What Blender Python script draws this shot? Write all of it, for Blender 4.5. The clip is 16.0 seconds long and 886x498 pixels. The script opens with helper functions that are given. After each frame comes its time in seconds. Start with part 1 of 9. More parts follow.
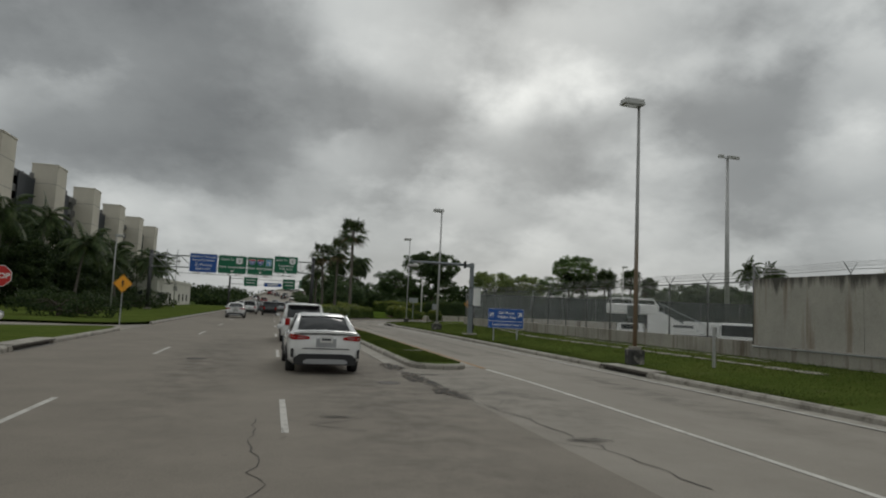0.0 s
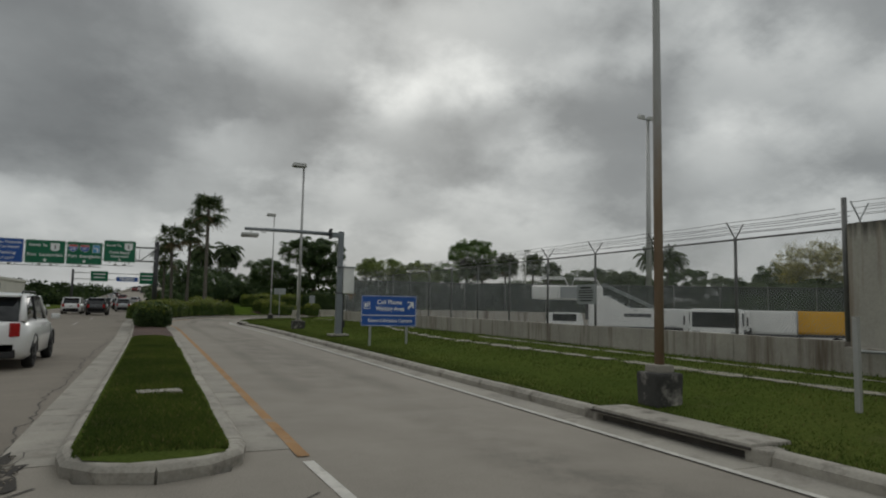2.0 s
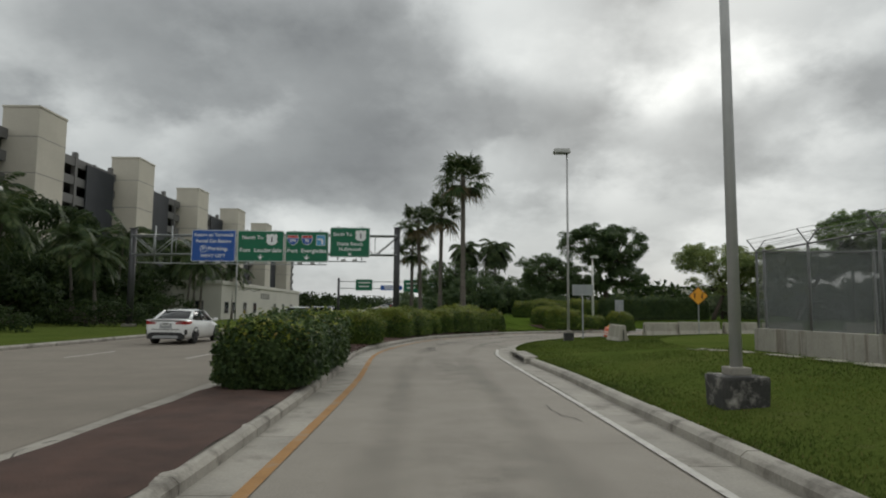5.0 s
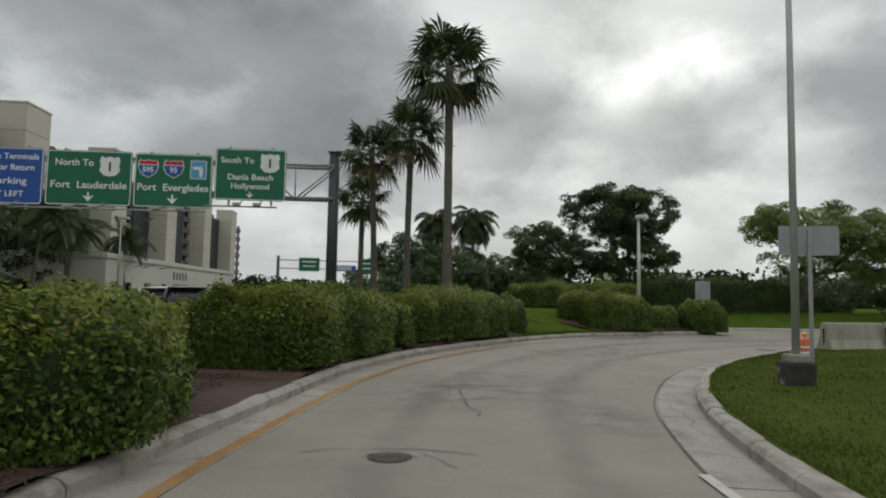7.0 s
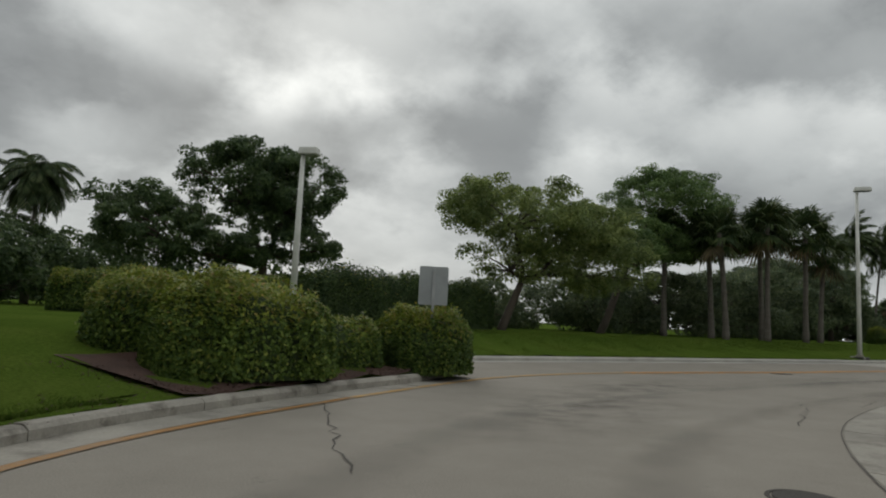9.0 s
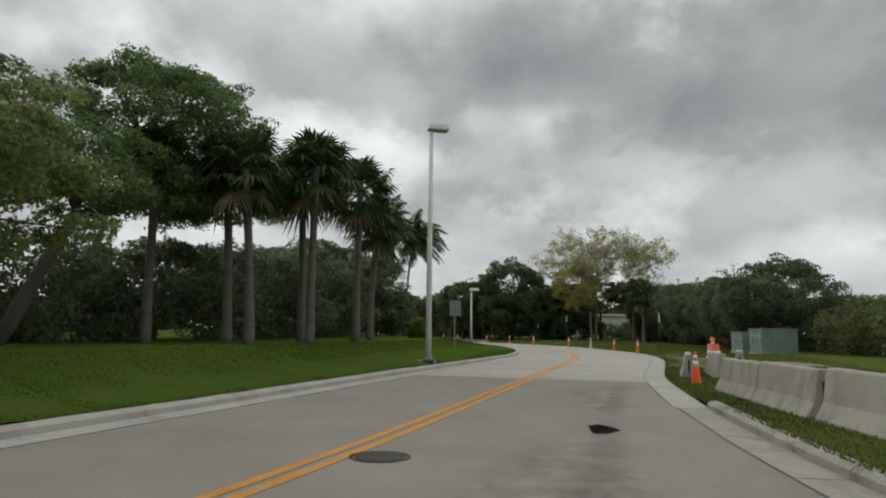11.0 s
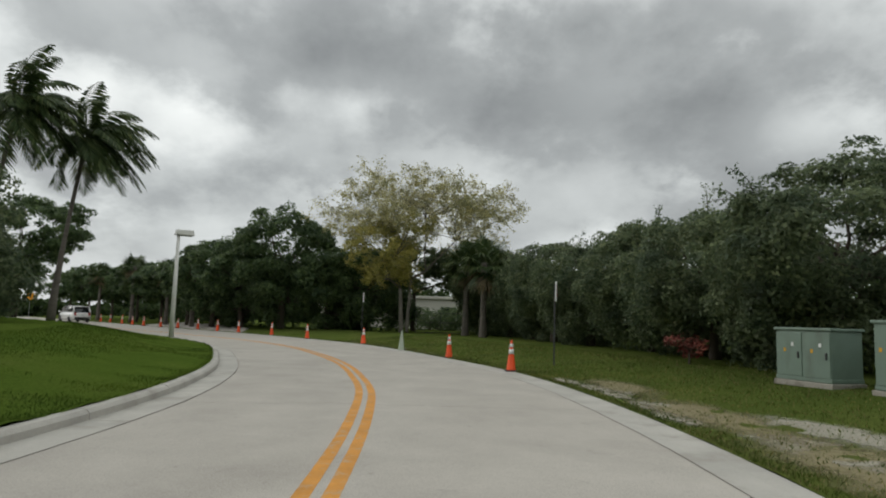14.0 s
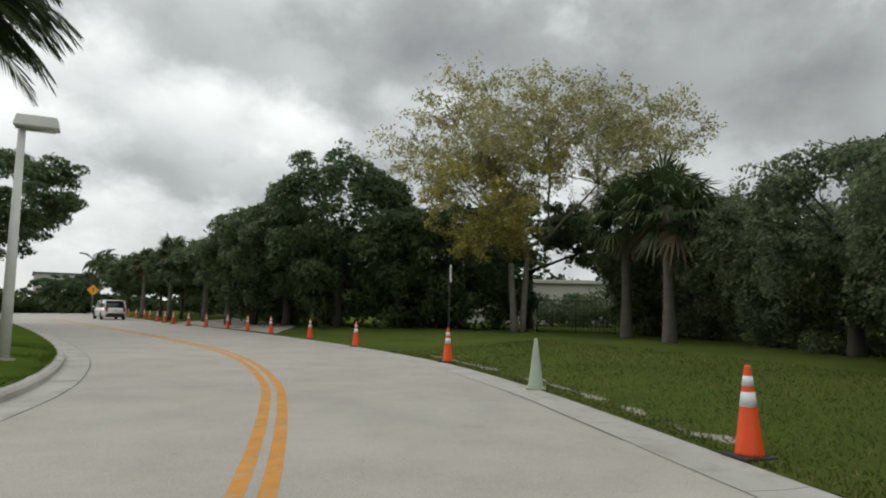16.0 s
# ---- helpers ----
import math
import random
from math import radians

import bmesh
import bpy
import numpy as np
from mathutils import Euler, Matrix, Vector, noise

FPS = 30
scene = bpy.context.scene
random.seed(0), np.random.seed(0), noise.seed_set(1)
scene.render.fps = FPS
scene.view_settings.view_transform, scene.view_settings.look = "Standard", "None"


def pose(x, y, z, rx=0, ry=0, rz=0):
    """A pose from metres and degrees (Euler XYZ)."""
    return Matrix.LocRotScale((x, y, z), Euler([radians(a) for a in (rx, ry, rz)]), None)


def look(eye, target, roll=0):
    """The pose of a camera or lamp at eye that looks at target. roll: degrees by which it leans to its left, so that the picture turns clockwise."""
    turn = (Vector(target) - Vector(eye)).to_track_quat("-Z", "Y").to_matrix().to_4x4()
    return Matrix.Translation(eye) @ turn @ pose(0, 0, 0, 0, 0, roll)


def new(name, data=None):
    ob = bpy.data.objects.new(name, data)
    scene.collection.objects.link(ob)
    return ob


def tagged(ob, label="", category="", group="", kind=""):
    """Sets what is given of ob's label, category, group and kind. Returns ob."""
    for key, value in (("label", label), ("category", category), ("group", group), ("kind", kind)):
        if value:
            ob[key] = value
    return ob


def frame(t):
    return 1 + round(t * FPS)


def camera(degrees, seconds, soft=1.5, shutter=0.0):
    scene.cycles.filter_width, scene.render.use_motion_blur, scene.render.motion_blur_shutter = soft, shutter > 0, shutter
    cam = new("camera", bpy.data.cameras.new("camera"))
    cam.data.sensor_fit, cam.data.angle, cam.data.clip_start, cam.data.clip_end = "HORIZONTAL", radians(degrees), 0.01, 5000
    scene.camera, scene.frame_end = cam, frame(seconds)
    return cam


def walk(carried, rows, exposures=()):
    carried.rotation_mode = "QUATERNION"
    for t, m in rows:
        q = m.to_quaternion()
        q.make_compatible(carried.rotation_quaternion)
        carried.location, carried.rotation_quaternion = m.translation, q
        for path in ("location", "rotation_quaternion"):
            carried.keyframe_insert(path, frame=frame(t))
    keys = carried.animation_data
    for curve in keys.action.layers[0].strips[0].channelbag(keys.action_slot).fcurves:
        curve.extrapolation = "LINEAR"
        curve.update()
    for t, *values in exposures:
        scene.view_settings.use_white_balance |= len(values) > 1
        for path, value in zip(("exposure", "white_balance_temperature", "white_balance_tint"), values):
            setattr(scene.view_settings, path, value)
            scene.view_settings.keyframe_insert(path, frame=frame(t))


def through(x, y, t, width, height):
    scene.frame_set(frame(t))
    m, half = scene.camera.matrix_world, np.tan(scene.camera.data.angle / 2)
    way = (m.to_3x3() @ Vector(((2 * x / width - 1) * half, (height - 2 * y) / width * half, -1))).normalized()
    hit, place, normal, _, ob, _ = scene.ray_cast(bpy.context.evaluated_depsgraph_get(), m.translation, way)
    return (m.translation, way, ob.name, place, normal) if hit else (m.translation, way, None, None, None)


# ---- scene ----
cam = camera(68.7, 16.0, soft=2.0)
PATH = [
    (0, (0.577, -0.829, 1.696), (1.074, 1.099, 1.881), 2.6),
    (0.5, (1.479, 1.667, 1.7), (2.187, 3.528, 1.884), 1.9),
    (1, (2.567, 4.331, 1.635), (3.35, 6.163, 1.81), 1.3),
    (1.5, (3.876, 7.453, 1.64), (4.672, 9.279, 1.814), 1.5),
    (2, (5.25, 10.78, 1.586), (6.058, 12.602, 1.759), 1.1),
    (2.5, (6.757, 14.414, 1.577), (7.536, 16.25, 1.737), -0.7),
    (3, (7.841, 18.478, 1.474), (8.361, 20.4, 1.652), -1.1),
    (3.5, (8.316, 22.746, 1.426), (8.571, 24.72, 1.62), -0.9),
    (4, (8.415, 26.958, 1.398), (8.482, 28.948, 1.592), 0.2),
    (4.2, (8.402, 28.844, 1.394), (8.434, 30.834, 1.589), 0.8),
    (6.3, (7.749, 49.578, 1.629), (7.773, 51.572, 1.784), 0.3),
    (6.5, (7.8, 51.602, 1.536), (7.855, 53.596, 1.685), 0.4),
    (7, (8.01, 56.381, 1.403), (8.155, 58.37, 1.554), 1.1),
    (7.5, (8.532, 60.795, 1.361), (8.858, 62.761, 1.528), 2.3),
    (8, (9.621, 65.184, 1.353), (10.187, 67.09, 1.566), 3.6),
    (8.5, (11.382, 69.267, 1.355), (12.23, 71.072, 1.513), 3.1),
    (9, (13.907, 73.103, 1.308), (15.054, 74.728, 1.518), 2.8),
    (9.5, (16.688, 75.897, 1.411), (18.123, 77.275, 1.621), 2.3),
    (10, (20.315, 78.158, 1.49), (21.998, 79.223, 1.671), 1.7),
    (10.2, (21.807, 78.995, 1.421), (23.561, 79.933, 1.628), 1.5),
    (12.3, (39.955, 83.096, 1.449), (41.943, 83.187, 1.646), 0.4),
    (12.5, (41.563, 83.019, 1.472), (43.553, 83.062, 1.667), 0.3),
    (13, (46.487, 82.951, 1.481), (48.478, 82.972, 1.671), 0.1),
    (13.5, (51.217, 82.979, 1.502), (53.207, 82.962, 1.697), 1.0),
    (14, (55.72, 83.111, 1.448), (57.707, 83.059, 1.666), 1.8),
    (14.5, (60.29, 83.147, 1.499), (62.279, 83.084, 1.705), 2.4),
    (15, (64.689, 83.209, 1.491), (66.68, 83.174, 1.683), 1.6),
    (15.5, (69.334, 83.625, 1.436), (71.324, 83.723, 1.615), 1.6),
    (16, (73.954, 84.305, 1.415), (75.929, 84.557, 1.602), 1.1),
]
walk(cam, [(t, look(eye, target, roll)) for t, eye, target, roll in PATH], [(0.0, -0.08), (2.0, -0.14), (4.0, 0.2), (7.0, 0.34), (8.5, 0.12), (9.5, 0.18), (10.2, 0.5), (12.5, 0.52), (14.5, 0.62), (16.0, 0.72)])

# cloud masses and thinner gaps of the overcast deck: azimuth, elevation, half-width, half-height in degrees, thickness
CLOUD_MID, ZENITH = (1.7, 5.2, 0.0), 0.6
CLOUD_MASSES = ((-24.6, 22.4, 20.3, 4.0, -0.096), (-15.1, 12.4, 16.0, 4.0, -0.081), (-9.1, 12.6, 12.8, 3.0, -0.034), (-8.1, 19.5, 23.2, 6.1, -0.115), (-6.9, 9.9, 6.3, 2.0, -0.079),
                (4.6, 16.1, 9.7, 3.0, -0.104), (25.2, 15.3, 5.2, 4.0, -0.101), (31.4, 16.7, 5.9, 3.4, -0.066), (42.9, 16.8, 9.1, 7.4, -0.097), (65.6, 22.7, 8.1, 6.7, -0.055),
                (61.5, 10.5, 8.0, 4.0, -0.05), (78.5, 8.0, 10.0, 4.0, -0.08), (78.0, 23.6, 13.6, 3.4, -0.084), (89.3, 17.6, 5.9, 8.1, -0.036), (93.9, 20.7, 13.4, 5.4, -0.092), (105.3, 22.5, 13.5, 3.4, -0.085),
                (106.1, 16.8, 16.3, 4.7, -0.122), (114.6, 19.4, 5.3, 5.4, -0.061), (118.6, 10.2, 9.5, 4.0, -0.138), (119.4, 3.3, 6.3, 1.8, -0.142))
CLOUD_GAPS = ((-24.8, 12.4, 3.8, 2.7, 0.065), (-11.7, 7.3, 6.3, 2.0, 0.035), (-0.5, 5.5, 5.0, 1.8, 0.05), (6.2, 12.6, 5.8, 5.4, 0.046), (7.2, 21.6, 3.4, 1.8, 0.074),
              (12.4, 22.2, 6.1, 3.4, 0.063), (20.5, 18.3, 4.6, 2.4, 0.162), (25.1, 7.7, 6.3, 5.4, 0.058), (25.6, 19.5, 6.6, 1.8, 0.1), (35.0, 20.5, 4.0, 1.8, 0.096),
              (41.9, 21.0, 2.7, 2.0, 0.11), (48.1, 14.2, 2.6, 2.7, 0.067), (54.7, 20.3, 2.2, 2.0, 0.072), (57.8, 16.8, 3.3, 2.7, 0.052), (79.6, 18.2, 2.6, 2.0, 0.086),
              (85.5, 17.5, 2.6, 2.0, 0.118), (85.8, 20.1, 8.0, 2.7, 0.058), (95.4, 12.6, 3.2, 2.0, 0.039), (116.5, 6.9, 5.0, 2.0, 0.032))

# ---- world and light ----
SUN_AZ, SUN_EL = radians(20.5), radians(27.0)      # azimuth from +y towards +x

world = bpy.data.worlds.new("overcast_sky")
scene.world = world
world.use_nodes = True
wn, wl = world.node_tree.nodes, world.node_tree.links
wn.clear()


def wnode(kind, **kw):
    n = wn.new(kind)
    for k, v in kw.items():
        n.inputs[k].default_value = v
    return n


def wmath(op, a, b=None, c=None, clamp=False):
    n = wn.new("ShaderNodeMath")
    n.operation, n.use_clamp = op, clamp
    for i, v in enumerate((a, b, c)):
        if v is None:
            continue
        if isinstance(v, (int, float)):
            n.inputs[i].default_value = v
        else:
            wl.new(v, n.inputs[i])
    return n.outputs[0]


coord = wn.new("ShaderNodeTexCoord")
sep = wn.new("ShaderNodeSeparateXYZ")
wl.new(coord.outputs["Generated"], sep.inputs[0])
up = wmath("MAXIMUM", sep.outputs[2], 0.0)
den = wmath("ADD", up, 0.45)
flat = wn.new("ShaderNodeCombineXYZ")
wl.new(wmath("DIVIDE", sep.outputs[0], den), flat.inputs[0])
wl.new(wmath("DIVIDE", sep.outputs[1], den), flat.inputs[1])


def wnoise(scale, detail, rough, offset, distortion=0.0):
    m = wn.new("ShaderNodeMapping")
    m.inputs["Location"].default_value = offset
    wl.new(flat.outputs[0], m.inputs["Vector"])
    n = wnode("ShaderNodeTexNoise", Scale=scale, Detail=detail, Roughness=rough, Distortion=distortion)
    wl.new(m.outputs[0], n.inputs["Vector"])
    return n.outputs["Fac"]


mid = wnoise(3.4, 9.0, 0.58, CLOUD_MID)
# billows: rounded cells, pushed about by the noise
push = wn.new("ShaderNodeMixRGB")
push.blend_type = "ADD"
push.inputs[0].default_value = 0.35
wl.new(flat.outputs[0], push.inputs[1])
wl.new(mid, push.inputs[2])
cells = wn.new("ShaderNodeTexVoronoi")
cells.feature = "SMOOTH_F1"
cells.inputs["Scale"].default_value = 4.2
cells.inputs["Smoothness"].default_value = 0.6
wl.new(push.outputs[0], cells.inputs["Vector"])
billow = wmath("SUBTRACT", 0.92, cells.outputs["Distance"])
cloud = wmath("ADD", wmath("MULTIPLY_ADD", wmath("SUBTRACT", mid, 0.5), 0.34, 0.512), wmath("MULTIPLY", wmath("SUBTRACT", billow, 0.5), 0.13))
# the veiled sun brightens the cloud deck round it
sun_way = Vector((math.sin(SUN_AZ) * math.cos(SUN_EL), math.cos(SUN_AZ) * math.cos(SUN_EL), math.sin(SUN_EL)))
dot = wn.new("ShaderNodeVectorMath")
dot.operation = "DOT_PRODUCT"
wl.new(coord.outputs["Generated"], dot.inputs[0])
dot.inputs[1].default_value = sun_way
glow = wmath("POWER", wmath("MAXIMUM", dot.outputs["Value"], 0.0), 10.0)
cloud = wmath("ADD", cloud, wmath("MULTIPLY", glow, 0.01))
# ragged directions, so that the masses get torn edges
ragged = wnode("ShaderNodeTexNoise", Scale=5.0, Detail=5.0, Roughness=0.55)
wl.new(coord.outputs["Generated"], ragged.inputs["Vector"])
tear = wn.new("ShaderNodeSeparateXYZ")
wl.new(ragged.outputs["Color"], tear.inputs[0])
azimuth = wmath("MULTIPLY_ADD", wmath("ARCTAN2", sep.outputs[0], sep.outputs[1]), 180 / math.pi, wmath("MULTIPLY_ADD", tear.outputs[0], 13.0, -6.5))
elevation = wmath("MULTIPLY_ADD", wmath("ARCSINE", sep.outputs[2]), 180 / math.pi, wmath("MULTIPLY_ADD", tear.outputs[1], 8.0, -4.0))
for az, el, wide, tall, amount in CLOUD_MASSES + CLOUD_GAPS:
    da = wmath("MULTIPLY_ADD", azimuth, 1 / wide, -az / wide)
    de = wmath("MULTIPLY_ADD", elevation, 1 / tall, -el / tall)
    spread = wmath("MULTIPLY_ADD", da, da, wmath("MULTIPLY", de, de))
    cloud = wmath("MULTIPLY_ADD", wmath("POWER", math.exp(-1), spread), amount * (0.84 if amount < 0 else 0.78), cloud)
ramp = wn.new("ShaderNodeValToRGB")
wl.new(cloud, ramp.inputs[0])
els = ramp.color_ramp.elements
els[0].position, els[0].color = 0.14, (0.085, 0.091, 0.092, 1)
els[1].position, els[1].color = 0.74, (0.90, 0.915, 0.88, 1)
for pos, col in ((0.30, (0.142, 0.150, 0.151)), (0.42, (0.235, 0.247, 0.247)), (0.50, (0.40, 0.418, 0.413)), (0.60, (0.60, 0.618, 0.603))):
    e = els.new(pos)
    e.color = (*col, 1)
# haze near the horizon and a brighter zenith, as under any overcast sky
haze = wn.new("ShaderNodeMixRGB")
wl.new(wmath("POWER", wmath("SUBTRACT", 1.0, up), 13.0), haze.inputs[0])
wl.new(ramp.outputs[0], haze.inputs[1])
haze.inputs[2].default_value = (0.44, 0.462, 0.47, 1)
zen = wmath("ADD", 1.0, wmath("MULTIPLY", wmath("POWER", up, 1.6), ZENITH))
lit = wn.new("ShaderNodeVectorMath")
lit.operation = "SCALE"
wl.new(haze.outputs[0], lit.inputs[0])
wl.new(zen, lit.inputs["Scale"])
sky = wn.new("ShaderNodeTexSky")
sky.sky_type, sky.sun_disc = "NISHITA", False
sky.sun_elevation, sky.sun_rotation = SUN_EL, SUN_AZ
bg_sky = wnode("ShaderNodeBackground", Strength=0.05)
wl.new(sky.outputs[0], bg_sky.inputs[0])
bg_cloud = wnode("ShaderNodeBackground", Strength=1.06)
wl.new(lit.outputs[0], bg_cloud.inputs[0])
blend = wnode("ShaderNodeMixShader", Fac=0.94)
wl.new(bg_sky.outputs[0], blend.inputs[1])
wl.new(bg_cloud.outputs[0], blend.inputs[2])
out = wn.new("ShaderNodeOutputWorld")
wl.new(blend.outputs[0], out.inputs[0])

sun_data = bpy.data.lights.new("sun", "SUN")
sun_data.energy, sun_data.angle, sun_data.color = 0.5, radians(25), (1.0, 0.97, 0.92)
sun = new("sun", sun_data)
sun.matrix_world = look(sun_way * 100, (0, 0, 0))

# ---- materials ----
def nodes_of(name):
    m = bpy.data.materials.new(name)
    m.use_nodes = True
    nt = m.node_tree
    nt.nodes.clear()
    o = nt.nodes.new("ShaderNodeOutputMaterial")
    b = nt.nodes.new("ShaderNodeBsdfPrincipled")
    nt.links.new(b.outputs[0], o.inputs[0])
    return m, nt, b, o


def noise_node(nt, scale, detail=4.0, rough=0.55, vec=None, stretch=None):
    n = nt.nodes.new("ShaderNodeTexNoise")
    n.inputs["Scale"].default_value = scale
    n.inputs["Detail"].default_value = detail
    n.inputs["Roughness"].default_value = rough
    if vec is None:
        vec = nt.nodes.new("ShaderNodeNewGeometry").outputs["Position"]
    if stretch:
        mp = nt.nodes.new("ShaderNodeMapping")
        mp.inputs["Scale"].default_value = stretch
        nt.links.new(vec, mp.inputs["Vector"])
        vec = mp.outputs[0]
    nt.links.new(vec, n.inputs["Vector"])
    return n.outputs["Fac"]


def ramp_node(nt, fac, stops):
    r = nt.nodes.new("ShaderNodeValToRGB")
    nt.links.new(fac, r.inputs[0])
    e = r.color_ramp.elements
    e[0].position, e[0].color = stops[0][0], (*stops[0][1], 1)
    e[1].position, e[1].color = stops[-1][0], (*stops[-1][1], 1)
    for p, c in stops[1:-1]:
        x = e.new(p)
        x.color = (*c, 1)
    return r.outputs[0]


def mix_node(nt, fac, a, b, kind="MIX"):
    m = nt.nodes.new("ShaderNodeMixRGB")
    m.blend_type = kind
    for i, v in enumerate((fac, a, b)):
        if isinstance(v, (int, float)):
            m.inputs[i].default_value = v
        elif isinstance(v, tuple):
            m.inputs[i].default_value = (*v, 1)
        else:
            nt.links.new(v, m.inputs[i])
    return m.outputs[0]


def bump_node(nt, b, height, strength, dist=0.01):
    n = nt.nodes.new("ShaderNodeBump")
    n.inputs["Strength"].default_value = strength
    n.inputs["Distance"].default_value = dist
    nt.links.new(height, n.inputs["Height"])
    nt.links.new(n.outputs[0], b.inputs["Normal"])


def grey(c, k):
    return tuple(min(1.0, v * k) for v in c)


def surface(name, col, rough=0.6, metal=0.0, large=0.6, fine=25.0, vary=0.25, bump=0.15, stain=None, stretch=None, coat=0.0):
    """A painted or mineral surface: base colour with variation at two scales, and fine relief."""
    m, nt, b, o = nodes_of(name)
    f1 = noise_node(nt, large, 5, 0.6, stretch=stretch)
    f2 = noise_node(nt, fine, 4, 0.6)
    c = ramp_node(nt, f1, [(0.3, grey(col, 1 - vary)), (0.7, grey(col, 1 + vary))])
    c = mix_node(nt, 0.35 * min(1, vary * 3), c, ramp_node(nt, f2, [(0.3, grey(col, 0.6)), (0.7, grey(col, 1.25))]), "MIX")
    if stain:
        s = ramp_node(nt, noise_node(nt, stain[1], 6, 0.65, stretch=stain[2] if len(stain) > 2 else None), [(0.52, (0, 0, 0)), (0.72, (1, 1, 1))])
        c = mix_node(nt, s, c, stain[0])
    nt.links.new(c, b.inputs["Base Color"])
    b.inputs["Roughness"].default_value = rough
    b.inputs["Metallic"].default_value = metal
    b.inputs["Coat Weight"].default_value = coat
    if bump:
        bump_node(nt, b, f2, bump)
    return m


def plain(name, col, rough=0.5, metal=0.0, coat=0.0):
    return surface(name, col, rough, metal, 1.5, 40.0, 0.08, 0.03, coat=coat)


def leaf_material(name, stops, rough=0.45, through=0.35, patch=0.9, gloss=0.22):
    """Leaves: each takes its own tone, whole sprays differ, and older growth is duller."""
    m, nt, b, o = nodes_of(name)
    g = nt.nodes.new("ShaderNodeNewGeometry")
    c = ramp_node(nt, g.outputs["Random Per Island"], stops)
    big_f = noise_node(nt, patch, 4, 0.6)
    c = mix_node(nt, 0.85, c, ramp_node(nt, big_f, [(0.32, (0.55, 0.62, 0.66)), (0.68, (1.32, 1.25, 1.0))]), "MULTIPLY")
    b.inputs["Specular IOR Level"].default_value = gloss
    nt.links.new(c, b.inputs["Base Color"])
    b.inputs["Roughness"].default_value = rough
    t = nt.nodes.new("ShaderNodeBsdfTranslucent")
    nt.links.new(c, t.inputs[0])
    mx = nt.nodes.new("ShaderNodeMixShader")
    mx.inputs[0].default_value = through
    nt.links.new(b.outputs[0], mx.inputs[1])
    nt.links.new(t.outputs[0], mx.inputs[2])
    nt.links.new(mx.outputs[0], o.inputs[0])
    return m


def film_material(name, col, amount=1.0, scale=1.7, lo=0.42, hi=0.7, rim=0.95):
    """A thin broken film of dirt that fades out towards the rim of its unit disc."""
    m, nt, b, o = nodes_of(name)
    tc = nt.nodes.new("ShaderNodeTexCoord")
    ln = nt.nodes.new("ShaderNodeVectorMath")
    ln.operation = "LENGTH"
    nt.links.new(tc.outputs["Object"], ln.inputs[0])
    edge = ramp_node(nt, ln.outputs["Value"], [(0.2, (1, 1, 1)), (rim, (0, 0, 0))])
    f = ramp_node(nt, mix_node(nt, 0.45, noise_node(nt, scale, 7, 0.7), edge), [(lo, (0, 0, 0)), (hi, (amount, amount, amount))])
    fac = mix_node(nt, 1.0, ramp_node(nt, ln.outputs["Value"], [(0.75, (1, 1, 1)), (0.98, (0, 0, 0))]), f, "MULTIPLY")
    g = noise_node(nt, 26, 5, 0.65)
    nt.links.new(ramp_node(nt, g, [(0.3, grey(col, 0.62)), (0.7, grey(col, 1.25))]), b.inputs["Base Color"])
    b.inputs["Roughness"].default_value = 0.92
    bump_node(nt, b, g, 0.5, 0.02)
    tr = nt.nodes.new("ShaderNodeBsdfTransparent")
    mx = nt.nodes.new("ShaderNodeMixShader")
    nt.links.new(fac, mx.inputs[0])
    nt.links.new(tr.outputs[0], mx.inputs[1])
    nt.links.new(b.outputs[0], mx.inputs[2])
    nt.links.new(mx.outputs[0], o.inputs[0])
    return m


def mesh_fabric(name, col, open_share):
    """Open-weave fabric: lets part of the light straight through."""
    m, nt, b, o = nodes_of(name)
    nt.links.new(ramp_node(nt, noise_node(nt, 0.8, 5, 0.6), [(0.3, grey(col, 0.75)), (0.7, grey(col, 1.3))]), b.inputs["Base Color"])
    b.inputs["Roughness"].default_value = 0.9
    tr = nt.nodes.new("ShaderNodeBsdfTransparent")
    mx = nt.nodes.new("ShaderNodeMixShader")
    mx.inputs[0].default_value = 1 - open_share
    nt.links.new(tr.outputs[0], mx.inputs[1])
    nt.links.new(b.outputs[0], mx.inputs[2])
    nt.links.new(mx.outputs[0], o.inputs[0])
    return m


def glass_material(name, tint=(0.02, 0.025, 0.03)):
    m, nt, b, o = nodes_of(name)
    b.inputs["Base Color"].default_value = (*tint, 1)
    b.inputs["Roughness"].default_value = 0.04
    b.inputs["IOR"].default_value = 1.5
    return m


